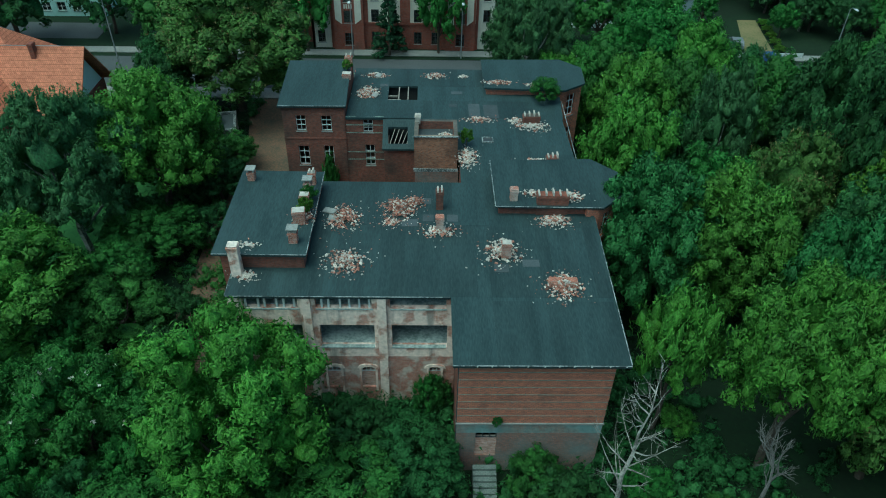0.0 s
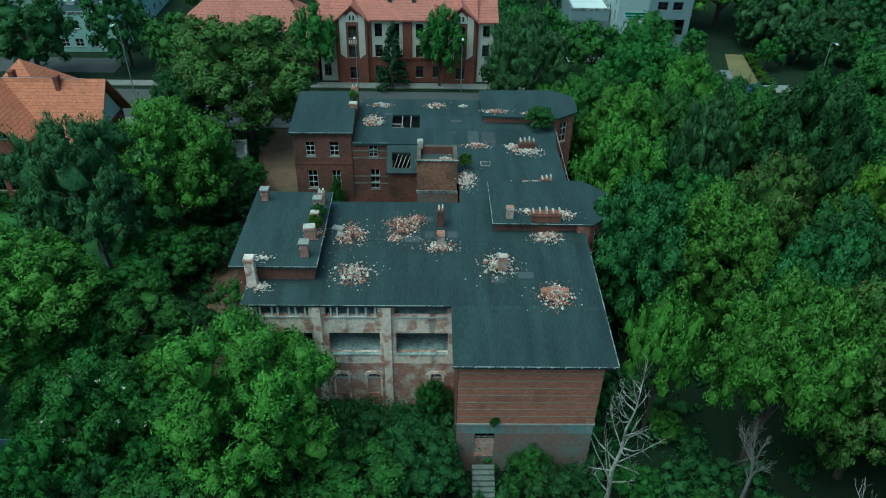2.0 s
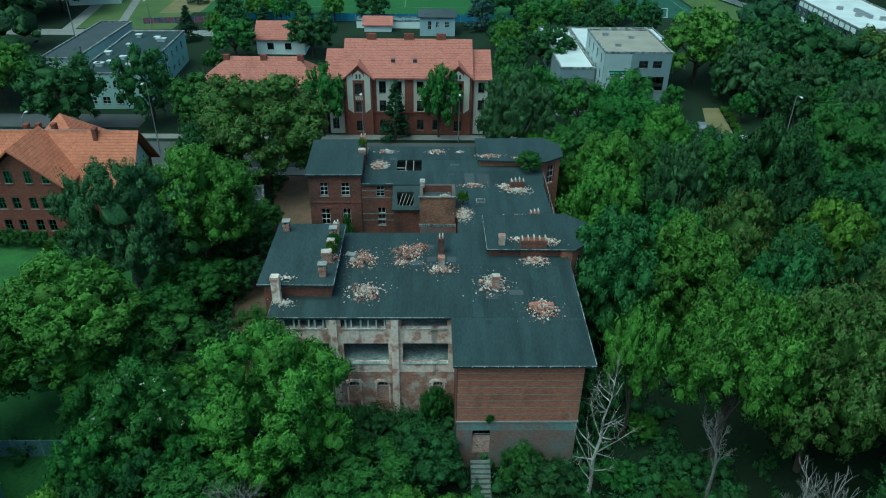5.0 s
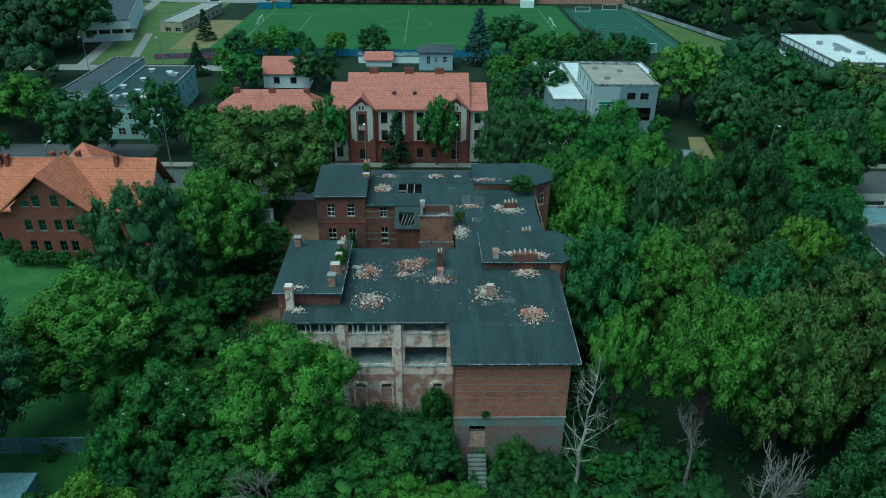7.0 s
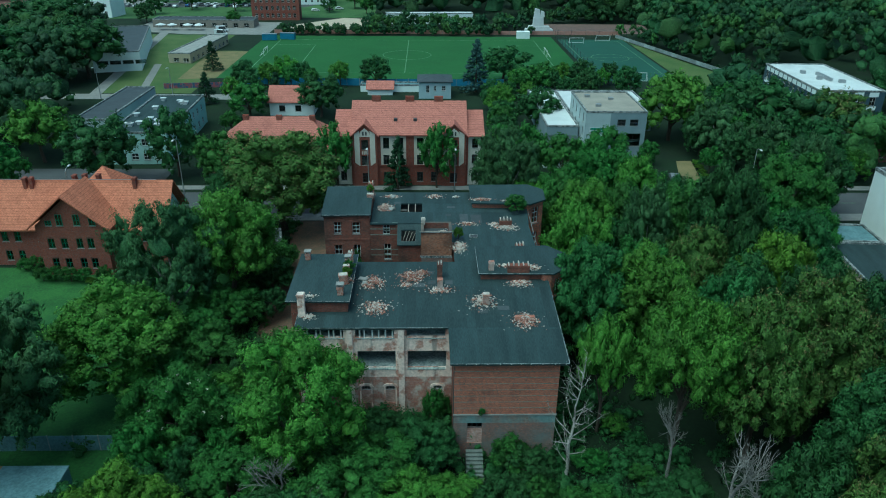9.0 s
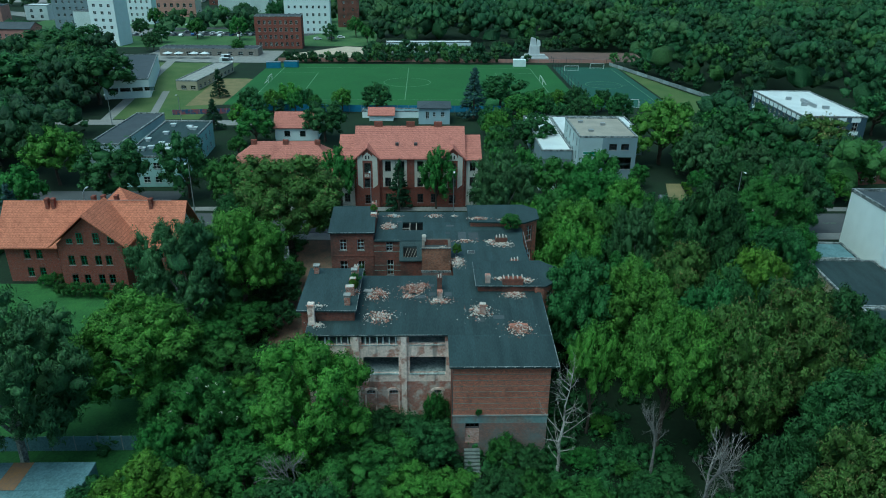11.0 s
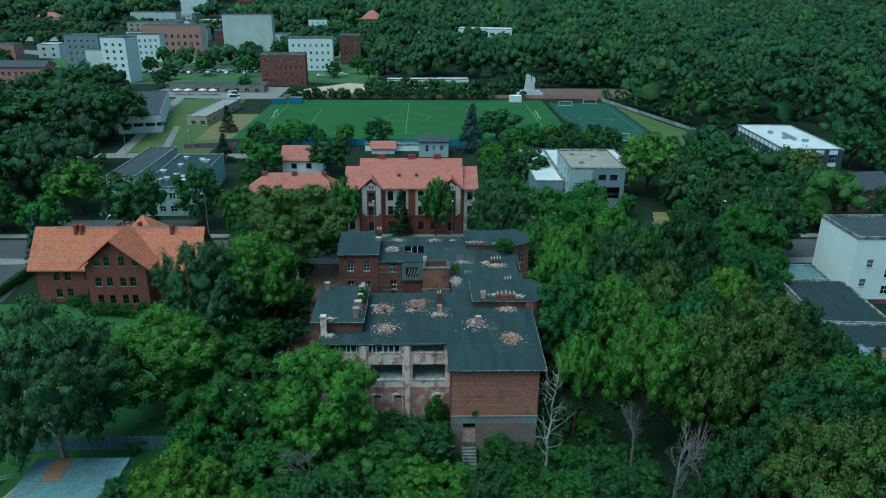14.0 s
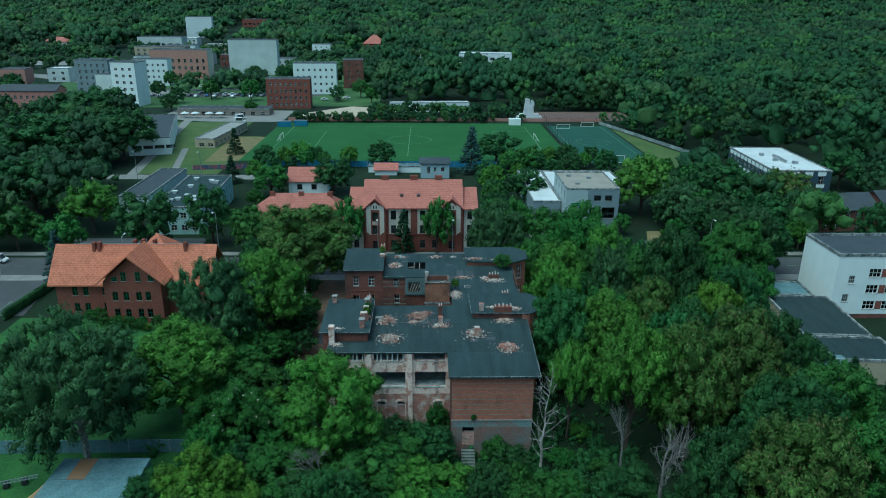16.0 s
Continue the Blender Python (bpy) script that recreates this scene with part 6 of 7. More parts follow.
for x, y in ((3.2, 5.0), (7.6, 11.5), (2.4, 14)):
    w = bmesh.new()
    box(w, x, x + 1.2, y, y + 0.9, 10.5, 11.1)
    part("roof_unit", w, "metal", GB, "grey roof ventilation unit")
house("low_hall", "low grey annex with white membrane roof", "building", 26.0, 106, 0, 7.6, 36, 5.4, "grey_clad2", {"f": grid_windows(7.6, 2, 1.6, 1, 1.6, 1.0, 3)}, "frame_dark", "flat", "membrane")
house("low_hall", "low grey annex with white membrane roof", "building", 33.9, 121, 0, 22, 21, 5.4, "grey_clad2", {"r": grid_windows(21, 5, 1.6, 1, 1.6, 1.0, 3)}, "frame_dark", "flat", "membrane")
house("small_house", "small grey house with dark slate roof", "house", 23.5, 92, 0, 8, 8, 4.8, "white_plaster", {"f": [(4.5, 6.2, 1.6, 3.0), (1.2, 2.6, 1.6, 3.0)]}, "frame_white", "hip", "slate", 1.8)
WR = house("blue_block", "slate-blue apartment block with white flat roof", "building", 102.8, 129.5, -2, 18, 36, 8.6, "navy", {"f": grid_windows(18, 4, 1.5, 2, 2.4, 1.2, 3.6), "l": grid_windows(36, 11, 1.5, 2, 2.4, 1.2, 3.6)}, "frame_white", "flat", "membrane")
for side, n, l in (("l", 11, 36), ("f", 4, 18)):
    for k in range(n):
        step = (l - 2) / n
        c = 1 + step * (k + 0.5)
        q = 1.25
        for z0, z1 in ((0.3, 1.1), (3.65, 4.75), (7.3, 8.5)):
            w = bmesh.new()
            if side == "f":
                box(w, c - q, c + q, -0.05, -0.003, z0, z1)
            else:
                box(w, -0.05, -0.003, l - c - q, l - c + q, z0, z1)
            part("white_panel", w, "white_plaster", WR)
for x, y, sx, sy in ((6, 14, 1.5, 1), (8.5, 12, 0.8, 9), (10.5, 10, 1.6, 1.2), (5.0, 22, 1.2, 1.4)):
    w = bmesh.new()
    box(w, x, x + sx, y, y + sy, 8.7, 9.6)
    part("roof_unit", w, "metal", WR, "grey roof machinery")
WS = house("white_school", "tall white three-storey building with dark flat roof", "building", 74.3, 43.0, 0, 40, 12.5, 12.6, {"f": "white_plaster", "r": "white_plaster", "b": "white_plaster", "l": "white_plaster"},
           {"f": [(x, x + 2.3, z, z + 1.7) for x in (6.3, 10.0, 13.7, 17.4, 21.1, 24.8) for z in (1.9, 5.2, 8.5)] + [(2.0, 3.2, 3.4, 5.0), (2.6, 3.8, 7.2, 8.8)]}, "frame_white", "flat", "slate", cols=3, rows=2, parapet=0.5)
for x in (8.7, 12.4, 16.1, 19.8, 23.5):
    for z in (1.9, 5.2, 8.5):
        w = bmesh.new()
        box(w, x, x + 1.2, -0.03, -0.003, z, z + 1.7)
        part("brick_panel", w, "brick_house", WS, "red panel between windows")
w = bmesh.new()
box(w, 0, 40, -0.05, -0.003, 0, 0.9)
part("plinth", w, "brick_dark", WS)
house("flat_shed", "low garage with black felt roof", "shed", 61.0, 27.5, -4, 11.5, 17, 4.0, "beige", {}, "frame_white", "flat", "felt")
house("flat_shed", "low workshop with corrugated grey roof", "shed", 63.5, 44.8, -4, 8, 7, 4.0, "beige", {}, "frame_white", "flat", "corrugated")
house("flat_shed", "low beige garage with black felt roof", "shed", 61.3, 18.6, -4, 11.5, 8.4, 4.0, "beige", {"f": [(2, 3.2, 1.4, 2.6)]}, "frame_white", "flat", "felt")
house("flat_shed", "low lean-to with pale sheet roof", "shed", 57.0, 13.0, -8, 5.0, 12, 3.4, "cream", {"f": [(0.6, 1.4, 1.0, 2.4)]}, "frame_white", "gable", "corrugated", 0.8)
house("maroon_shed", "long shed with maroon sheet roof", "shed", 55.0, -3.5, 0, 3.6, 14, 3.2, "beige", {}, "frame_white", "gable", "maroon", 0.7)
for x, y in ((100, 96), (120, 100), (141, 92)):
    house("brick_cottage", "old red-brick house with dark slate roof", "house", x, y, 8, 17, 10, 6.0, "brick_dark", {"f": grid_windows(17, 5, 1.1, 2, 1.5, 1.0, 2.9)}, "frame_white", "gable", "slate", 3.0)
house("white_cottage", "white house with red tiled roof", "house", -45.6, 134, 0, 12.0, 9, 4.2, "white_plaster", {"f": [(2.6, 4.2, 1.5, 3.1), (7.0, 8.6, 1.5, 3.1)]}, "frame_dark", "gable", "tile_school", 3.2)
house("white_cottage", "small house with red tiled roof", "house", -20.5, 156, 0, 7.5, 6, 2.6, "white_plaster", {}, "frame_dark", "gable", "tile_school", 1.6)
house("blue_house", "pale blue two-storey house with grey flat roof", "house", -5.0, 152, 0, 9.6, 9, 5.6, "pale_blue", {"f": [(2.2, 3.2, 2.4, 4.6), (4.4, 5.2, 3.0, 4.4), (6.8, 8.0, 3.0, 4.4)]}, "frame_white", "hip", "slate", 1.4)
house("shelter", "long low shelter with pale blue sheet roof", "shed", -23, 160, 0, 18, 4, 2.6, "white_plaster", {}, "frame_white", "flat", "corrugated")

# ---- beyond the pitch ----
house("sports_hall", "long white sports hall with dark flat roof", "building", -114.4, 185.0, 15.7, 15, 58, 7.0, "white_plaster", {"f": grid_windows(18, 4, 3.4, 1, 1.2, 3.2, 3)}, "frame_dark", "flat", "slate")
house("pavilion", "low long pavilion with grey roof", "building", -95, 202, -5, 8, 40, 4.0, "beige", {"f": grid_windows(9, 2, 2.0, 1, 1.3, 1.2, 3), "r": grid_windows(42, 9, 2.0, 1, 1.3, 1.2, 3)}, "frame_white", "flat", "concrete")
for x, y, turn in ((-71.5, 249, 4), (-64.5, 252, -6)):
    bx = thing("shipping_container", pose(x, y, ground_z(x, y), 0, 0, turn), "blue sheet steel container beside the pitch", "container", "containers")
    w = bmesh.new()
    box(w, 0, 6.0, 0, 2.4, 0.1, 2.6)
    body = part("body", w, "blue_tarp", bx)
    for k in range(12):
        w = bmesh.new()
        box(w, 0.2 + k * 0.48, 0.38 + k * 0.48, -0.05, -0.003, 0.25, 2.5)
        part("rib", w, "blue_tarp", body)
    w = bmesh.new()
    box(w, -0.04, 6.04, -0.06, 2.46, 2.603, 2.7)
    part("roof_rim", w, "metal", bx)
house("snack_bar", "low dark-roofed garden cafe building", "building", -128, 282, 0, 46, 10, 4.0, "wood_old", {"f": grid_windows(46, 9, 2.2, 1, 1.8, 1.0, 3)}, "frame_white", "flat", "metal_dark")
for k, x in enumerate((-122, -117, -110, -105)):
    u = thing("parasol", pose(x, 275, ground_z(x, 275)), "round white garden parasol on a pole", "parasol", "cafe parasols")
    w = bmesh.new()
    tube(w, (0, 0, 0), (0, 0, 2.8), 0.05, 0.05, 6)
    part("pole", w, "metal", u)
    w = bmesh.new()
    tube(w, (0, 0, 2.3), (0, 0, 3.1), 2.3, 0.05, 10)
    part("canopy", w, "membrane", u)


def town(name, label, x, y, turn, l, d, h, walls, cols, rows, storey=3.2, ww=1.2, wh=1.6, roof="flat", rm="slate", rise=2.5, side=0, frame="frame_white"):
    f = {"f": grid_windows(l, cols, ww, rows, wh, 1.3, storey)} if cols else {}
    if side:
        f["r"] = grid_windows(d, side, ww, rows, wh, 1.3, storey)
    return house(name, label, "building", x, y, turn, l, d, h, walls, f, frame, roof, rm, rise, ground=-0.3, sill=False, over=0.4)


town("tenement", "four-storey red-brick tenement with white windows", -88, 306, 3, 23, 10, 15.5, {"f": "brick_house", "r": "brick_dark", "b": "brick_dark", "l": "white_plaster"}, 8, 4, 3.5, 1.3, 1.9, side=2)
town("tower_block", "white slab apartment tower", -172, 314, -10, 14, 12, 23, "white_plaster", 3, 6, 3.5, 1.6, 1.5)
town("apartment_building", "grey apartment building with dark roof", -216, 367, 0, 20, 12, 19.5, "town_slate", 5, 5, 3.6)
town("apartment_building", "blank-sided grey town house", -190, 335, -8, 10, 10, 14.5, "town_grey", 0, 0)
town("apartment_building", "white five-storey apartment building", -196, 405, 5, 22, 12, 17, "white_plaster", 6, 4, 3.8)
town("apartment_building", "orange and beige apartment building", -201, 450, 0, 41, 14, 20, {"f": "salmon", "r": "cream", "b": "cream", "l": "cream"}, 9, 3, 5.0, 1.9, 2.6)
town("apartment_building", "tall grey concrete block with blank wall", -152, 478, 4, 36, 14, 25.5, "town_grey", 0, 0, rm="slate")
town("apartment_building", "white tenement with rows of windows", -84, 366, 4, 26, 12, 18.5, "white_plaster", 7, 4, 4.2)
town("apartment_building", "brown brick tenement house", -57, 398, 4, 13, 12, 18, "brick_dark", 2, 4, 4.2)
town("apartment_building", "pink old town house with slate roof", -226, 300, 0, 30, 12, 9.5, "pink", 9, 2, 3.8, 1.4, 2.0, roof="gable", rise=2.5)
town("apartment_building", "white block with blank gable", -330, 942, 10, 34, 22, 29, "white_plaster", 0, 0)
town("apartment_building", "red brick and white house", -293, 1105, 0, 58, 20, 22, "brick_house", 8, 3, 6, 3, 3.4)
town("apartment_building", "pale beige apartment house", -270, 600, 0, 46, 16, 12, "beige", 8, 3, 3.6, 2.0, 2.0)
town("apartment_building", "low pale shop building", -330, 765, 0, 50, 20, 12, "town_grey", 6, 1, 4, 4, 4)
town("apartment_building", "low pale shop building", -250, 545, 0, 40, 14, 8, "white_plaster", 6, 1, 4, 3, 3)
town("apartment_building", "cream house with red roof", -429, 750, 0, 27, 16, 7, "cream", 4, 1, 3.2, roof="hip", rm="tile_school", rise=5)
town("apartment_building", "brick house with red pyramid roof", -71, 720, 0, 24, 20, 9, "brick_house", 3, 2, 4, roof="hip", rm="tile_school", rise=9)
town("apartment_building", "white modern building with terraces", 21, 450, -6, 38, 16, 19, "white_plaster", 7, 4, 4.4, 3.2, 2.0, rm="membrane")
town("apartment_building", "pale long far apartment building", -30, 600, 0, 27, 14, 9, "white_plaster", 6, 2, 4, 2.2, 2.2)
town("apartment_building", "white stepped flat-roofed house", -116, 655, 0, 18, 12, 12, "white_plaster", 3, 3, 3.6)
town("apartment_building", "pale tall far apartment block", -260, 1470, 0, 60, 20, 32, "white_plaster", 8, 5, 6, 3, 3)
town("apartment_building", "cream tall far apartment block", 20, 1420, 0, 90, 20, 38, "cream", 9, 5, 7, 3.4, 3.4)
town("apartment_building", "yellow long far apartment block", -480, 1250, 0, 90, 20, 24, "yellow", 9, 3, 7, 3.4, 3.4)
for x, y, l, d, h, m, r in ((-318, 800, 44, 20, 9, "town_grey", "membrane"), (-262, 655, 30, 16, 10, "white_plaster", "slate"), (-232, 690, 26, 14, 9, "beige", "membrane"), (-285, 408, 16, 12, 10, "salmon", "slate"),
                            (-262, 424, 14, 12, 9, "town_grey", "membrane"), (-222, 560, 34, 14, 9, "cream", "slate"), (-176, 540, 22, 12, 10, "brick_dark", "slate"), (-130, 520, 20, 12, 9, "town_grey", "slate")):
    town("town_house", "low flat-roofed town house with pale walls" if m != "brick_dark" else "low dark brick town house with flat roof", x, y, 3, l, d, h, m, max(2, l // 5), 2, 3.8, 1.8, 1.9, rm=r)
sheet("street", [(-335, 492), (-280, 470), (-212, 418), (-160, 376), (-156, 366), (-166, 362), (-214, 402), (-284, 452), (-340, 474)], 0.04, "paving", "pale grey street climbing into the town", "street")
sheet("square", [(-370, 590), (-300, 586), (-296, 548), (-372, 552)], 0.03, "paving", "pale gravelled square among the houses", "square")
sheet("street", [(-230, 600), (-200, 520), (-140, 440), (-132, 446), (-188, 526), (-216, 604)], 0.03, "asphalt", "grey side street between the tall houses", "street")
town("row_building", "long low white garage row", -22, 296, 4, 42, 6, 4.6, "white_plaster", 12, 1, 3, 2.2, 1.6, rm="membrane")
sheet("meadow", [(-250, 302), (-30, 318), (-30, 470), (-250, 520)], 0.01, "scrub_grass", "green open slope between town houses")
sheet("car_park", [(-200, 348), (-70, 356), (-62, 372), (-190, 372)], 0.03, "asphalt", "grey car park below the town houses", "car park")
sheet("street", [(-330, 330), (-240, 336), (-180, 376), (-70, 392), (-70, 400), (-186, 386), (-244, 346), (-330, 340)], 0.035, "asphalt", "grey town street climbing past the houses", "street")
sheet("playground", [(-66, 272), (-48, 270), (-32, 288), (-30, 312), (-44, 316), (-66, 292)], 0.04, "sand", "pale sandy playground", "playground")
sheet("square", [(44, 270), (100, 272), (110, 300), (52, 300)], 0.03, "brick_dust", "reddish brown paved square beside the monument", "square")
MO = thing("monument", pose(48.5, 279, -0.3), "white stepped stone monument with jagged top", "monument")
for k, (x0, x1, z0, z1) in enumerate(((-6, 7, 0, 1), (-4.5, 5.5, 1, 2.2), (-2.4, 2.6, 2.2, 6.2), (-2.0, 0.8, 6.2, 9.4), (0.8, 2.9, 6.2, 8.4))):
    w = bmesh.new()
    extrude_y(w, [(x0, z0), (x1, z0), (x1 - 0.3, z1), (x0 + 0.4, z1 + (0.6 if k > 2 else 0))], -2 + k * 0.35, 2 - k * 0.35)
    part("stone_block", w, "membrane", MO)


# ---- vehicles ----
def car(x, y, turn, material, label, l=4.3, w=1.8, h=1.45, van=False, z=None):
    ob = thing("van" if van else "car", pose(x, y, (ground_z(x, y) + 0.04) if z is None else z, 0, 0, turn), label, "van" if van else "car", "parked vehicles")
    b = bmesh.new()
    hood = 0.16 if van else 0.26
    prof = [(-l / 2, 0.3), (l / 2, 0.3), (l / 2, 0.75), (l / 2 - l * hood, 0.95), (l / 2 - l * (hood + 0.13), h), (-l / 2 + (0.05 if van else l * 0.2), h), (-l / 2, h if van else 0.98)]
    extrude_y(b, prof, -w / 2, w / 2)
    bmesh.ops.bevel(b, geom=list(b.edges), offset=0.06, segments=1, affect="EDGES")
    body = part("body", b, material, ob)
    b = bmesh.new()
    for s in (-1, 1):
        extrude_y(b, [(-l * 0.3, 0.98), (l / 2 - l * (hood + 0.03), 0.98), (l / 2 - l * (hood + 0.13), h - 0.1), (-l * 0.25, h - 0.1)], s * w / 2 - 0.01, s * w / 2 + 0.01)
    part("side_window", b, "frame_dark", body, "dark side windows")
    b = bmesh.new()
    xa, xb = l / 2 - l * hood + 0.02, l / 2 - l * (hood + 0.12)
    v = [b.verts.new(p) for p in ((xa, -w / 2 + 0.15, 1.0), (xa, w / 2 - 0.15, 1.0), (xb + 0.02, w / 2 - 0.2, h - 0.06), (xb + 0.02, -w / 2 + 0.2, h - 0.06))]
    b.faces.new(v)
    part("windscreen", b, "frame_dark", body)
    for sx in (-0.32, 0.32):
        for s in (-1, 1):
            b = bmesh.new()
            tube(b, (l * sx, s * (w / 2 - 0.2), 0.31), (l * sx, s * (w / 2 + 0.02), 0.31), 0.31, 0.31, 12)
            part("wheel", b, "rubber", ob)
    return ob


car(-101, 82.9 - 9, 0, "car_white", "white delivery van on the street", 4.6, 1.85, 1.9, True)
car(-96, 58, 20, "car_white", "white parked car on asphalt")
car(-99, 52, 20, "car_grey", "grey parked car on asphalt")
car(50.5, 84.5, 80, "car_grey", "silver car parked by the office")
car(54, 78, 0, "car_blue", "blue car by the street")
for k, (x, y) in enumerate(((-92, 262), (-94, 272), (-104, 300), (-150, 400), (-144, 400), (-128, 360), (-124, 360), (-120, 361), (-116, 360), (-112, 361), (-108, 361), (-104, 362), (-100, 362), (-96, 362), (-140, 366), (-133, 366), (-62, 340), (-55, 343), (-50, 347), (-150, 360), (-140, 365))):
    car(x, y, 15 * (k % 3), ("car_white", "car_white", "car_grey")[k % 3], "parked light-coloured vehicle in the yard" if k % 3 < 2 else "parked grey vehicle in the yard", 5.4 if k < 3 else 4.4, 2.0, 2.4 if k < 3 else 1.5, k < 3)
for k in range(16):
    car(-172 + k * 5.4, 351 + (k % 2) * 4, 90, ("car_white", "car_grey", "car_white", "car_blue")[k % 4], ("parked white car below the town houses", "parked grey car below the town houses", "parked white car below the town houses", "parked blue car below the town houses")[k % 4])
for k, (x, y) in enumerate(((99, 170), (95, 160), (96, 154))):
    car(x, y, 30, "car_grey", "parked grey car beside the fence")


# ---- street lamps, poles ----
def lamp(x, y, h, turn, label="grey street lamp with curved arm"):
    ob = thing("street_lamp", pose(x, y, ground_z(x, y), 0, 0, turn), label, "street lamp", "street lamps")
    b = bmesh.new()
    tube(b, (0, 0, 0), (0, 0, h), 0.11, 0.07, 8)
    part("pole", b, "metal", ob)
    b = bmesh.new()
    tube(b, (0, 0, h), (0.5, 0, h + 0.35), 0.05, 0.05, 6), tube(b, (0.5, 0, h + 0.35), (1.4, 0, h + 0.45), 0.05, 0.05, 6)
    part("arm", b, "metal", ob)
    b = bmesh.new()
    box(b, 1.3, 2.1, -0.17, 0.17, h + 0.38, h + 0.52)
    part("lamp_head", b, "membrane", ob)
    return ob


for x, y, h in ((-50, 72, 12.5), (-68, 64.5, 9), (-14.5, 77.8, 9), (3, 77.8, 9), (-95, 64.5, 9), (64, 77.8, 9), (-77, 150, 9), (-98, 150, 9), (-140, 78, 10)):
    lamp(x, y, h, 90 if y < 70 else -90)

# ---- shed yard by the fence ----
SH = thing("sheet_metal_shed", pose(-48.3, -4.6, -1.0), "flat grey-blue sheet metal shed roof with rust", "shed")
w = bmesh.new()
box(w, 0, 10.6, -12, 0, 0, 3.2)
part("body", w, "corrugated", SH)
for k in range(5):
    for j in range(3):
        w = bmesh.new()
        x0, y1 = 0.0 - 0.1 + k * 2.14, 0.2 - j * 4.1
        prism(w, [(x0, y1 - 4.05), (x0 + 2.12, y1 - 4.05), (x0 + 2.12, y1), (x0, y1)], lambda x, y: 3.2, lambda x, y: 3.34 + (0.3 if x < 7 else 0) * 0)
        part("roof_sheet", w, "rust" if (k, j) == (1, 0) else "corrugated", SH, "rust-streaked sheet" if (k, j) == (1, 0) else "")
for k in range(14):
    w = bmesh.new()
    box(w, -0.09, 0.09, -1.9 - (k % 4) * 0.3, 1.9, 0, 0.06)
    ob = tagged(part("timber_plank", w, "wood_raw"), "long raw timber plank stacked on the ground", "plank", "stacked planks")
    ob.matrix_basis = pose(-51.2 + (k % 5) * 0.24 + 0.03 * k, -6.2 + 0.1 * k, -0.98 + 0.065 * (k // 5), 0, 0, -20 + (k * 7) % 9)
LD = thing("ladder_trailer", pose(-54.5, -5.2, -1.0, 0, 0, 20), "grey metal ladder lying on a small trailer", "ladder")
for s in (-0.3, 0.3):
    w = bmesh.new()
    box(w, -2.6, 2.6, s - 0.04, s + 0.04, 0.7, 0.82)
    part("rail", w, "metal", LD)
for k in range(13):
    w = bmesh.new()
    tube(w, (-2.4 + k * 0.4, -0.3, 0.76), (-2.4 + k * 0.4, 0.3, 0.76), 0.025, 0.025, 5)
    part("rung", w, "metal", LD)
for x in (-1.0, 1.0):
    w = bmesh.new()
    tube(w, (x, -0.45, 0.35), (x, 0.45, 0.35), 0.35, 0.35, 10)
    part("wheel", w, "rubber", LD)
CO = house("old_outbuilding", "dilapidated grey shed with sagging roof", "shed", -31.0, 47.0, 12, 4.5, 5, 2.6, "wood_old", {}, "frame_white", "flat", "felt_new")


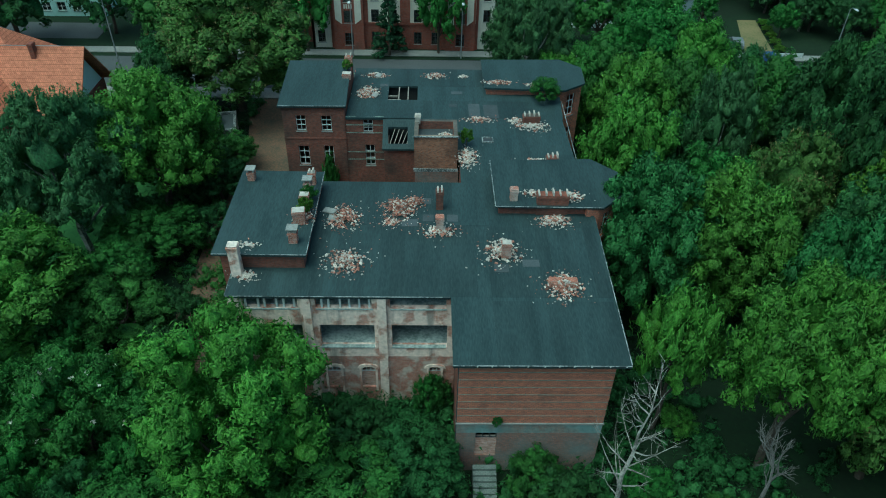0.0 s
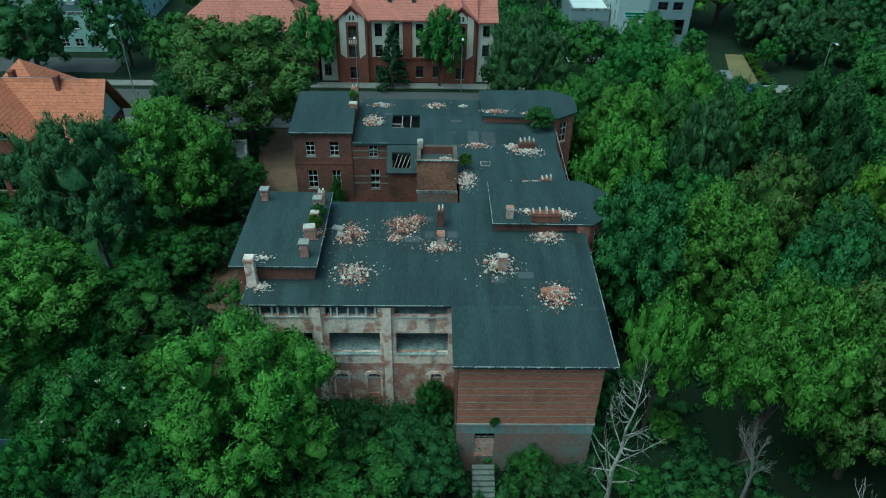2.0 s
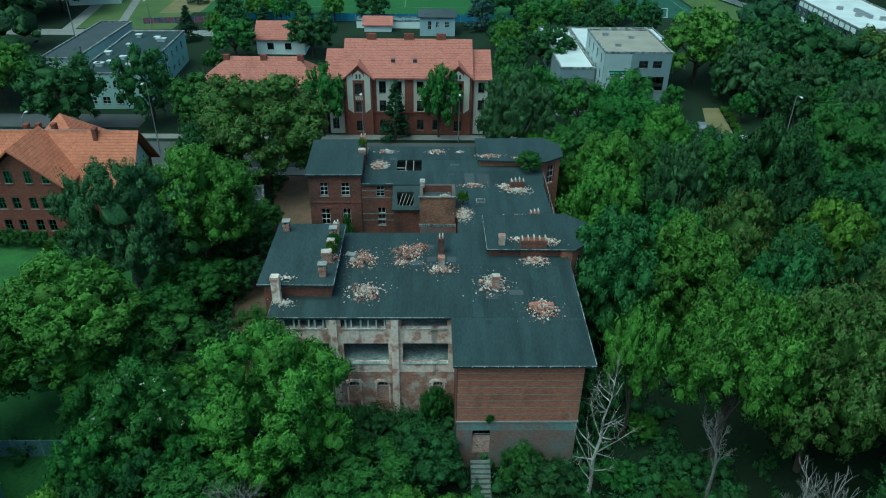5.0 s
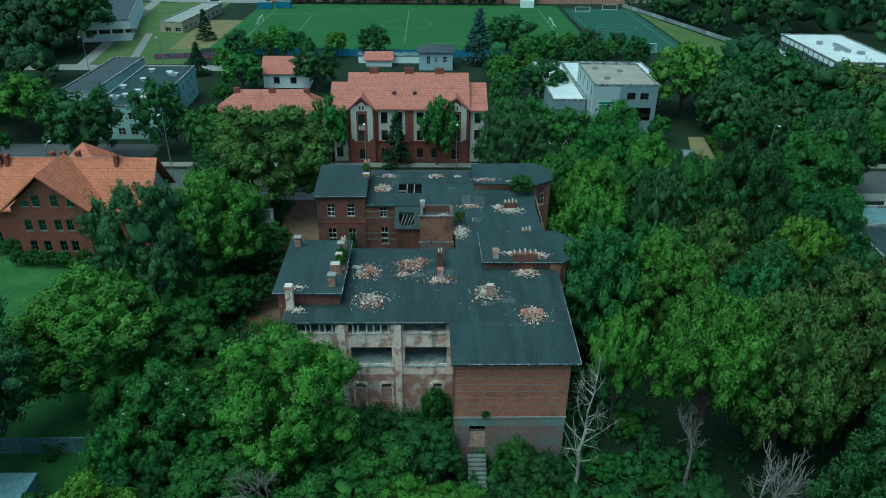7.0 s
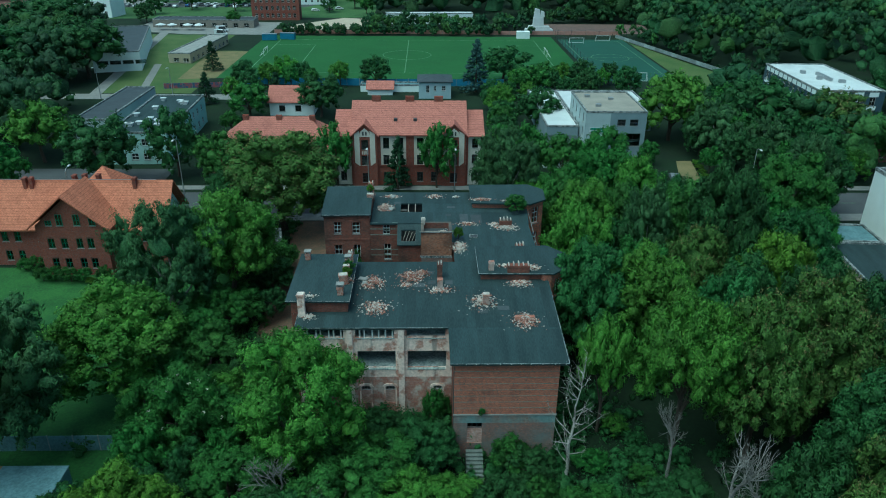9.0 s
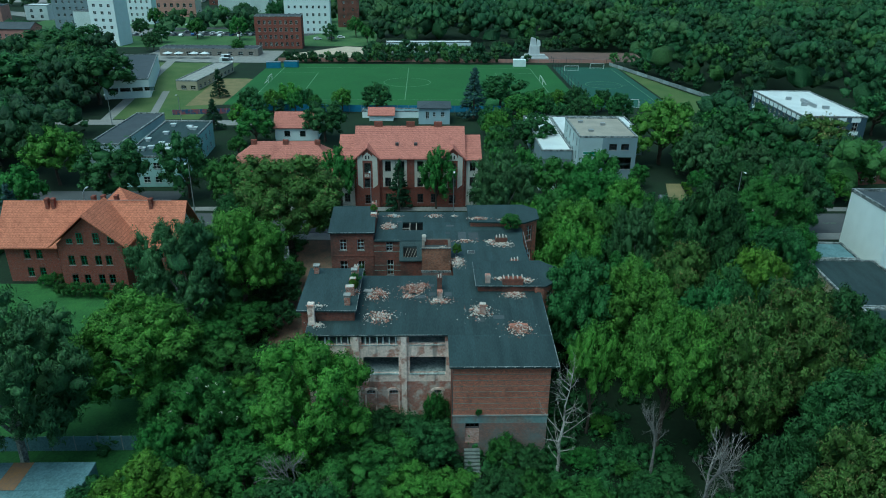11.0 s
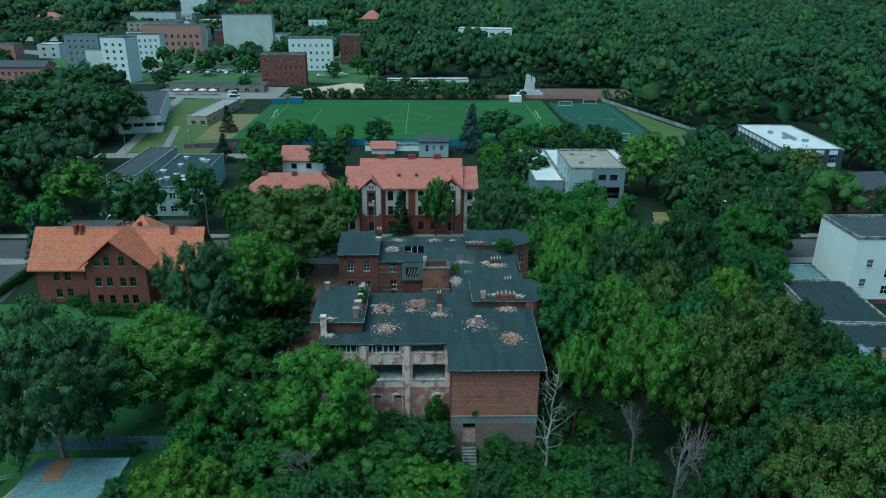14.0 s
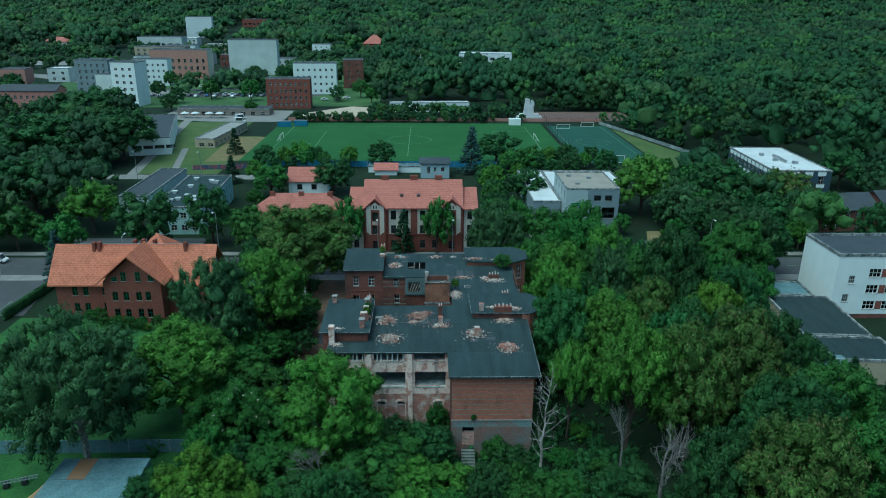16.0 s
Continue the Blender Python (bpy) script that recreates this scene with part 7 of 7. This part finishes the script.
# ---- trees and bushes ----
# beside the derelict house, towards the white school
for kind, x, y, R, H in (
        ("broad_blue", 17.6, 16.8, 5.3, 16.8), ("broad_light", 24.6, 16.2, 6.0, 16.6), ("ash_tall", 16.2, 4.0, 3.0, 14.4), ("ash_tall", 23.6, 0.2, 5.4, 18.6), ("broad_light", 18.6, 31.5, 4.9, 15.8),
        ("broad_light", 21.3, 44.0, 5.2, 14.8), ("broad", 27.5, 60.5, 6.6, 15.6), ("broad_light", 33.2, 55.8, 5.2, 14.4), ("birch", 11.6, 61.2, 5.8, 17.4), ("broad", 15.9, 47.8, 3.4, 11.0),
        ("broad_dark", 39.0, 31.5, 5.7, 21.6), ("birch", 29.2, 35.0, 4.0, 17.2), ("chestnut", 33.8, 26.4, 5.0, 14.6), ("broad_blue", 31.0, 10.6, 4.6, 16.2), ("bush_yellow", 42.6, 22.0, 5.0, 15.6),
        ("chestnut", 31.2, -0.6, 5.6, 19.0), ("chestnut", 37.6, 2.0, 6.4, 19.6), ("broad_dark", 38.2, -10.6, 6.4, 17.4), ("broad_dark", 28.4, -16.0, 4.4, 13.6), ("chestnut", 35.4, -19.6, 6.2, 18.2),
        ("broad", 58.6, 52.2, 7.2, 16.4), ("broad", 60.8, 46.6, 4.2, 9.2), ("birch", 66.2, 61.0, 5.0, 16.6), ("birch", 43.0, 60.0, 2.8, 9.6), ("broad_dark", 43.6, 9.6, 6.2, 17.0),
        ("broad_blue", 36.6, 17.6, 4.6, 14.6), ("broad_dark", 49.4, 30.0, 5.6, 15.4), ("broad", 48.6, 41.4, 5.6, 13.0), ("broad_dark", 49.8, 52.6, 4.6, 9.6), ("broad", 39.4, 47.2, 5.2, 13.4),
        ("broad", 26.8, 27.0, 4.6, 12.4), ("broad_dark", 25.4, 36.4, 4.2, 12.0), ("broad", 28.6, 46.6, 4.6, 13.0), ("broad_dark", 20.0, 24.2, 4.0, 12.6), 
        ("broad", 47.6, -4.6, 6.6, 16.0), ("broad_dark", 50.0, 8.4, 4.6, 14.0), ("broad", 46.4, -17.0, 6.6, 15.8), 
        ("broad_dark", 70.0, 66.0, 6.4, 15.0), ("broad_dark", 52.8, -11.0, 5.0, 13.0), ("broad_dark", 42.0, 38.6, 5.0, 13.6), ("broad", 34.0, 43.0, 4.2, 11.8), ("broad", 20.2, 54.6, 5.2, 12.6),
        ("broad_dark", 39.8, 57.6, 4.4, 10.8), ("broad_light", 14.8, 54.6, 3.6, 10.4), ("broad_dark", 17.0, 24.8, 3.0, 9.6)):
    plant(kind, x, y, R, H)
# between the derelict house and the brick house
for kind, x, y, R, H in (
        ("birch", -47.2, -1.6, 8.2, 20.0), ("birch", -36.9, 25.6, 6.6, 17.9), ("broad_light", -39.0, 11.2, 8.0, 14.0), ("ash", -30.8, 33.4, 7.3, 17.4), ("ash", -15.6, -0.8, 6.3, 14.6), ("chestnut", -28.4, 59.0, 10.4, 17.4),
        ("bush", -29.8, 25.2, 4.6, 6.4), ("bush", -29.4, 13.2, 4.6, 7.2), ("elder", -27.8, 1.4, 4.4, 10.2), ("bush_light", -25.6, 5.4, 3.6, 6.6), ("bush", -31.6, 18.6, 4.2, 7.0), ("bush", -33.4, 4.4, 3.4, 6.6),
        ("bush_yellow", -28.2, -14.6, 5.6, 10.6), ("bush", -21.6, -7.2, 4.6, 6.0), ("bush", -22.4, 2.0, 3.6, 7.2), ("bush_dark", -26.0, 36.2, 3.6, 6.0), ("bush_dark", -24.6, 28.6, 2.6, 4.6), ("bush", -25.4, 43.4, 2.6, 4.6),
        ("bush_dark", -34.2, 42.0, 4.0, 7.4), ("broad_dark", -36.4, 52.6, 4.2, 10.0), ("broad_dark", -38.6, 60.2, 4.4, 10.4)):
    plant(kind, x, y, R, H)
# in front of the derelict house
for kind, x, y, R, H in (
        ("bush", -7.6, -4.4, 4.4, 5.6), ("bush_dark", -3.0, -1.6, 3.6, 5.4), ("bush_light", -4.4, -9.4, 3.8, 5.6), ("bush", 5.8, -2.2, 2.3, 3.8), ("bush_dark", 7.6, -3.6, 2.6, 3.8), ("bush", -11.4, -9.4, 4.4, 6.6),
        ("broad_blue", -13.8, -15.8, 4.2, 9.6), ("bush_light", 0.0, -8.6, 3.4, 4.6), ("bush_dark", 4.4, -9.6, 3.6, 4.8), ("bush", 12.6, -10.4, 3.6, 4.4), ("bush_dark", 20.6, -9.6, 3.8, 5.0), ("bush_dark", -17.6, -12.4, 4.0, 6.0),
        ("bush_dark", -7.4, 2.2, 2.8, 4.2), ("bush", -22.0, -16.4, 4.2, 6.4), ("bush_light", -5.2, -14.6, 3.4, 5.6), ("bush", 8.2, -13.4, 3.8, 5.0), ("bush", 14.2, -2.4, 2.0, 2.6), ("bush_light", 18.0, 3.4, 1.6, 2.6),
        ("bush", 19.2, -4.4, 1.6, 2.2), ("bush_dark", -35.8, -10.2, 3.4, 5.0)):
    plant(kind, x, y, R, H)
# across the street
for kind, x, y, R, H in (
        ("birch", 63.1, 98.9, 5.7, 13.5), ("broad", 96.9, 91.2, 5.8, 12.5), ("broad", 28.7, 156.1, 6.0, 9.4), ("broad", -50.2, 131.1, 5.8, 9.4), ("broad", -85.6, 74.1, 5.2, 11.4), ("broad_dark", -113.0, 177.2, 11.9, 18.7),
        ("broad", -100.8, 82.5, 5.3, 10.4), ("broad", 25.5, 80.5, 5.7, 11.4), ("broad", 33.6, 80.5, 5.4, 12.5), ("broad_light", 58.1, 112.8, 9.3, 16.6), ("broad", -22.0, 79.8, 4.3, 13.5), ("broad_light", -88.3, 95.4, 7.1, 13.5),
        ("broad", -0.6, 79.6, 3.8, 13.4), ("broad", 18.9, 84.0, 4.6, 12.5), ("chestnut", 95.8, 109.9, 8.5, 13.5), ("broad_dark", 78.8, 112.8, 9.0, 15.6), ("broad_dark", -31.6, 132.8, 6.6, 11.4), ("broad_dark", 22.6, 173.0, 8.3, 11.4),
        ("broad_dark", -18.8, 165.9, 4.9, 9.4), ("broad_dark", -55.7, 86.4, 5.5, 14.6), ("broad", -44.4, 79.4, 5.4, 11.4), ("broad_dark", -69.0, 80.3, 7.4, 14.6), ("broad_dark", -133.6, 163.5, 14.4, 18.7), ("broad_dark", -109.1, 108.7, 9.4, 16.6),
        ("broad_dark", -146.9, 222.7, 14.5, 18.7), ("broad_dark", -143.6, 161.7, 10.8, 18.7), ("broad_dark", -146.2, 241.3, 13.0, 18.7), ("broad_dark", 26.2, 123.0, 5.9, 10.4), ("broad_dark", 166.4, 183.4, 10.8, 16.6),
        ("broad_dark", 130.7, 140.6, 6.9, 12.5), ("broad_dark", 104.8, 79.4, 4.5, 12.5)):
    plant(kind, x, y, R, H)
plant("spruce", -8.6, 78.6, 2.7, 11.5)
plant("spruce_blue", 12.5, 160, 4.6, 16)
plant("spruce", -45, 142, 3.4, 10)
plant("spruce", -66, 146, 3.0, 9)
plant("spruce_blue", -82, 64.0, 3.0, 11)
plant("spruce", 62, 14.5, 1.9, 7)
plant("spruce", 67, 12, 2.2, 6)
plant("spruce", -76, 190, 3, 10)
plant("dead_stem", 11.2, -4.0, 2.3, 13.8, turn=10)
plant("dead", 23.8, -12.4, 3.0, 13.6, turn=10)
plant("dead", 27.4, -10.8, 2.2, 9.6, turn=70)
plant("dead", 21.6, -4.0, 2.0, 10.6, turn=200)
plant("dead", -16.4, -8.4, 2.6, 7.6, turn=120)
plant("dead", -13.6, -10.4, 2.0, 6.6, turn=20)
# weeds that grow on the roofs
plant("bush_yellow", -11.9, 14.0, 0.7, 1.5, 13.1)
plant("bush", -11.8, 15.6, 0.7, 1.6, 13.1)
plant("bush_yellow", 1.5, 27.6, 0.7, 2.0, 11.5)
plant("bush", 10.3, 38.0, 1.8, 2.6, 11.2)
plant("bush_yellow", -11.2, 41.5, 0.6, 1.4, 12.8)
plant("bush", -12.8, 32.5, 1.1, 8.6)
for bx, by, br, bh, bk in ((-62, 39.6, 1.2, 2.2, "bush"), (-60, 39.4, 1.3, 2.6, "bush"), (-57.6, 39.3, 1.4, 2.4, "bush"), (-55.4, 39.2, 1.3, 2.4, "bush"), (-54.2, 38.4, 0.8, 1.2, "bush_yellow"), (-52.6, 39.6, 1.2, 2.4, "bush"), (-64.5, 42.6, 1.5, 2.6, "bush"), (-66.5, 43.2, 1.2, 2.0, "bush")):
    plant(bk, bx, by, br, bh)
plant("bush", -2.0, 5.0, 1.3, 5.2)
plant("bush", -0.9, 5.2, 1.0, 4.2)
plant("bush", 2.9, -0.3, 0.4, 1.0, 4.7)


planted = []
for o in list(scene.objects):
    if o.parent is None and o.get("planted") is not None:
        planted.append((o.matrix_basis.translation.x, o.matrix_basis.translation.y, 5.0 * o.matrix_basis.to_scale().x))
fill = random.Random(17)


def fill_trees(x0, x1, y0, y1, tries, kinds, avoid, r0=2.8, r1=4.6, slack=0.62):
    """Further trees wherever the crowns leave a gap."""
    for _ in range(tries):
        x, y, R = fill.uniform(x0, x1), fill.uniform(y0, y1), fill.uniform(r0, r1)
        if any(a - R * 0.7 < x < b + R * 0.7 and d - R * 0.7 < y < e + R * 0.7 for a, b, d, e in avoid):
            continue
        if any(math.hypot(x - a, y - b) < slack * (R + q) for a, b, q in planted):
            continue
        planted.append((x, y, R))
        plant(fill.choice(kinds), x, y, R, 2.0 * R + fill.uniform(0.3, 1.6))


shut = [(-19, 16, -0.5, 48), (-27, -17, 20, 63), (0.5, 3.6, -8, 0), (60, 130, 10, 62), (53, 60, -6, 28), (-400, 400, 64, 81), (-80, -42, 26, 62), (-62, -34, -20, 9), (10, 46, -10, 9), (30, 70, 62, 84)]
fill_trees(14, 52, -22, 62, 800, ["broad_dark", "broad", "bush_dark"], shut, 2.6, 3.8, 0.66)
fill_trees(-33, -22, -4, 62, 400, ["bush_dark", "bush"], shut, 2.0, 3.2)
fill_trees(-34, 16, -22, -2, 300, ["bush", "bush_dark"], shut, 1.6, 2.6)
fill_trees(62, 100, 84, 128, 300, ["broad_dark", "broad", "birch"], [(94, 130, 80, 180), (20, 60, 80, 150)], 3.0, 5.5, 0.7)
fill_trees(-60, 60, 98, 172, 500, ["broad_dark", "broad", "broad_light"], [(-100, -55, 80, 142), (-50, -14, 80, 147), (-24, 12, 80, 172), (20, 60, 90, 146), (-60, -30, 150, 160)], 2.6, 4.2, 0.75)
fill_trees(-110, 100, 82, 150, 700, ["broad_dark", "broad", "broad_light"], [(-100, -55, 80, 142), (-50, -14, 80, 150), (-22, 10, 80, 170), (20, 68, 80, 150), (94, 130, 80, 180), (-8, 8, 145, 165), (-120, -50, 128, 150)], 3.0, 5.0, 0.8)


def undergrowth(name, label, x0, x1, y0, y1, count, seed, avoid, lo=0.7, hi=1.9, leaf="leaf_dark"):
    """Low scrub between the trees."""
    rng = np.random.default_rng(seed)
    c, r = [], []
    while len(c) < count:
        x, y = rng.uniform(x0, x1), rng.uniform(y0, y1)
        if any(a < x < b and d < y < e for a, b, d, e in avoid):
            continue
        s = rng.uniform(lo, hi)
        for _ in range(4):
            c.append((x + rng.normal() * s * 0.6, y + rng.normal() * s * 0.6, ground_z(x, y) + s * rng.uniform(0.15, 0.75))), r.append(s * 0.55)
    c, r, up = np.array(c), np.array(r), np.tile((0.0, 0.0, 1.0), (len(c), 1))
    return tagged(foliage(name, [tuft_mass(rng, c, up, r * 0.55, 1, 0.9, 0.4), tuft_leaves(rng, c, up, r, 34, 0.15)], leaf), label, "scrub", kind="stuff")


clear = [(-19, 0, 6.0, 47), (-0.3, 11.5, -0.4, 47), (10, 15.6, 14, 47), (1.0, 3.4, -5, 0), (-26, -17, 4, 63), (-62, -33, 3, 9), (-80, -50, 26, 60), (-62, -36, -18, 1.6), (58, 130, 15, 60), (54, 62, -5, 28), (14, 18, -1, 4)]
undergrowth("undergrowth", "tangled dark scrub under the trees", -40, 62, -16, 61, 2300, 7, clear + [(17, 45, -8, 10)])
undergrowth("undergrowth", "tall weeds and brambles round the derelict house", -34, 24, -16, 7, 1100, 8, clear, 0.8, 2.0, "leaf_dark")
undergrowth("undergrowth", "low dark weeds in a shaded clearing", 16, 46, -8, 11, 200, 12, [], 0.3, 0.8, "leaf_dark")
undergrowth("undergrowth", "brambles against the plastered wall", -16.5, -0.4, 1.0, 5.9, 260, 10, [], 1.0, 2.3, "leaf_dark")
undergrowth("undergrowth", "tall weeds and brambles beside the walls", -34, -17, 5, 40, 300, 9, [(-26, -17, 30, 63)], 0.6, 1.5, "leaf")


WOOD_KINDS = (("leaf_forest", ""), ("leaf_forest_dark", ", the darker crowns"), ("leaf_forest_light", ", the brighter crowns"), ("leaf_forest_olive", ", the olive crowns"))


def woods(name, label, x0, x1, y0, y1, step, seed, keep, per=24, size=0.95, h0=11, h1=19, lumps=6):
    """Far woodland: many uneven lobed crowns, one mesh for each kind of tree."""
    rng = np.random.default_rng(seed)
    c, r, cc, cr, out = [[[] for _ in WOOD_KINDS] for _ in range(5)]
    for x in np.arange(x0, x1, step):
        for y in np.arange(y0, y1, step):
            px, py = x + rng.uniform(-0.5, 0.5) * step, y + rng.uniform(-0.5, 0.5) * step
            if not keep(px, py) or rng.random() < 0.05 or abs(px) > 0.66 * (py + 85) + 20:
                continue
            s = int(rng.choice(4, p=(0.4, 0.3, 0.15, 0.15)))
            R = step * rng.uniform(0.36, 0.74)
            h = h0 + (h1 - h0) * (0.5 * (R / step - 0.36) / 0.38 + 0.5 * rng.random())
            g = ground_z(px, py)
            cc[s].append((px, py, g + h * 0.42)), cr[s].append(min(R * 0.8, h * 0.36))
            tilt, turn = rng.normal(size=2) * 0.15, rng.uniform(0, 6.28)
            for k in range(lumps):
                u, a = (k + 0.5) / lumps, turn + k * 2.4
                w = math.sqrt(u) * R * rng.uniform(0.8, 1.0)
                q = (px + math.cos(a) * w + tilt[0] * R, py + math.sin(a) * w + tilt[1] * R, g + h * (0.28 + 0.66 * math.sqrt(max(1 - u * u, 0)) * rng.uniform(0.88, 1.08)))
                c[s].append(q), r[s].append(R * rng.uniform(0.65, 1.15) / math.sqrt(lumps))
                e = np.array((q[0] - px, q[1] - py, (q[2] - g - h * 0.42) * R / (0.5 * h)))
                out[s].append(e / np.linalg.norm(e) * 2.6)
    for s, (leaf, more) in enumerate(WOOD_KINDS):
        if not c[s]:
            continue
        p, q, e = np.array(c[s]), np.array(r[s]), np.array(out[s])
        e = e / np.linalg.norm(e, axis=1)[:, None] * 0.6 + np.array((0, 0, 0.5)) + rng.normal(size=e.shape) * 0.25
        e /= np.linalg.norm(e, axis=1)[:, None]
        up = np.tile((0.0, 0.0, 1.0), (len(cc[s]), 1))
        masses = [tuft_mass(rng, p, e, q * 0.82, 1, 1.15, 0.42), tuft_mass(rng, np.array(cc[s]), up, np.array(cr[s]) * 0.7, 1, 1.0, 0.35), tuft_leaves(rng, p, e, q, per, size)]
        tagged(foliage(name, masses, leaf), label + more, "woodland", kind="stuff")


def clear_of_town(x, y):
    for a, b, d, e in ((-130, -30, 298, 345), (-205, -130, 300, 355), (-232, -150, 340, 425), (-95, -35, 345, 415), (-212, -108, 425, 500), (-280, -200, 520, 620), (8, 70, 430, 475), (-180, -60, 225, 300), (-45, 90, 262, 305), (-240, -190, 285, 318), (-345, -280, 700, 800), (-40, 4, 570, 620), (-130, -90, 630, 670), (-330, -225, 640, 690), (-375, -290, 540, 600), (-300, -250, 395, 480), (-290, -190, 380, 470), (-240, -120, 500, 580), (-335, -290, 470, 500)):
        if a < x < b and d < y < e:
            return False
    return True


woods("woodland", "dense summer woodland beside the sports ground", 84, 330, 160, 420, 11.5, 1, lambda x, y: x > 109 - (y - 175) * 0.28 and not (96 < x < 135 and y < 184) and not (y > 266 and x < 104 and y < 302), 12, 0.55, 11, 24, lumps=16)
woods("woodland", "dense summer woodland on the rise", -20, 620, 302, 720, 15.5, 2, lambda x, y: clear_of_town(x, y) and x > -40 + (y < 312) * 80, 9, 0.8, 10, 22, lumps=12)
woods("woodland", "distant woodland closing the view", -900, 1100, 700, 1500, 23, 3, lambda x, y: abs(x) < y * 0.8 and not (-0.345 < x / (y + 60) < -0.30 and y < 940) and not (-0.275 < x / (y + 60) < -0.225 and 850 < y < 1100) and not (-350 < x < -280 and 850 < y < 990) and not (-300 < x < -230 and 1020 < y < 1130) and not (-440 < x < -395 and 690 < y < 790) and not (-345 < x < -270 and 690 < y < 800) and not (-80 < x < -40 and 640 < y < 760) and not (-330 < x < -200 and 690 < y < 830), 6, 1.5, 10, 24, lumps=8)
woods("woodland", "distant woodland to the horizon", -1600, 1900, 1500, 2500, 56, 4, lambda x, y: abs(x) < y * 0.75, 3, 4.0, 24, 48, lumps=6)
woods("woodland", "park trees beside the town", -330, -88, 86, 300, 11.5, 5, lambda x, y: x < -92 - max(y - 100, 0) * 0.3 and y < 245, 12, 0.55, 11, 18, lumps=16)
woods("woodland", "town trees between the houses", -500, -20, 300, 700, 13, 6, lambda x, y: clear_of_town(x, y) and (x * 7 + y * 3) % 10 < 6, 9, 0.6, 6, 13, lumps=10)
woods("woodland", "street trees and gardens east of the road", 70, 260, 60, 160, 11, 7, lambda x, y: y > 84 and not (x < 92 and y > 150) and not (95 < x < 160 and y < 112) and not (92 < x < 128 and y > 110) and x > 82, 12, 0.5, 8, 15, lumps=13)

hc, hr = [], []
hedge_rng = np.random.default_rng(33)
for k in range(90):
    q = k / 89
    for z in (-0.6, 0.0, 0.5):
        hc.append((-82.4 + 1.6 * q, 43 + 19 * q, z)), hr.append(0.5)
hc, hr = np.array(hc), np.array(hr)
up = np.tile((0.0, 0.0, 1.0), (len(hc), 1))
tagged(foliage("hedge", [tuft_mass(hedge_rng, hc, up, hr * 0.8, 1), tuft_leaves(hedge_rng, hc, up, hr, 26, 0.12)], "leaf_dark"), "clipped dark green hedge beside the car park", "hedge")

woods("hedgerow", "dark hedge and low trees behind the pitch", -66, 44, 263.5, 268, 3.4, 21, lambda x, y: not (30 < x < 43), 16, 0.45, 2.4, 5.2)
woods("hedgerow", "low scrub under the wood edge", 44, 150, 301, 309, 4.5, 23, lambda x, y: True, 14, 0.5, 4.0, 8.0, lumps=8)
woods("hedgerow", "low scrub along the pale fence", 84, 114, 180, 266, 4.2, 24, lambda x, y: 107 - (y - 175) * 0.28 < x < 112 - (y - 175) * 0.28, 14, 0.45, 3.5, 7.5, lumps=8)
woods("hedgerow", "low trees along the far playground edge", -30, 44, 281, 293, 5, 22, lambda x, y: True, 16, 0.5, 3.0, 6.5)
for k in range(7):
    plant("spruce", 87 + k * 1.5, 158 - k * 3.2, 0.9, 4.5)
for k in range(5):
    plant("bush_yellow", 57.0 + k * 0.4, 82 + k * 3, 1.0, 1.4)
fence("board_fence", [(48, 79.6), (60, 79.6)], 0.9, "concrete", "membrane", "low white panel fence beside the street", 3)
plant("broad_dark", 61.5, 101, 4.2, 10)
plant("birch", 64.5, 92, 3.6, 9)
plant("broad", 59.5, 88.5, 2.6, 6.5)
plant("broad_dark", 27.0, 93, 3.0, 7)
plant("broad", 47.5, 94.5, 2.6, 5.5)
# trees on the slope between the town houses
for x, y, R, H, kind in ((-142, 326, 4.5, 9, "broad_dark"), (-128, 342, 5.5, 11, "broad"), (-160, 346, 4.5, 10, "broad_dark"), (-104, 338, 5.5, 12, "broad"), (-54, 336, 4.5, 9, "broad_dark"), (-42, 352, 5, 11, "broad"), (-34, 330, 4, 9, "broad"),
                         (-118, 408, 6, 13, "broad_dark"), (-132, 414, 5, 11, "broad"), (-168, 392, 5, 11, "broad"), (-100, 420, 6, 13, "broad_dark"), (-236, 330, 6, 12, "broad"), (-246, 352, 6, 13, "broad_dark"), (-92, 286, 3.4, 7, "broad"), (-136, 296, 4.5, 9, "broad_dark")):
    plant(kind, x, y, R, H)
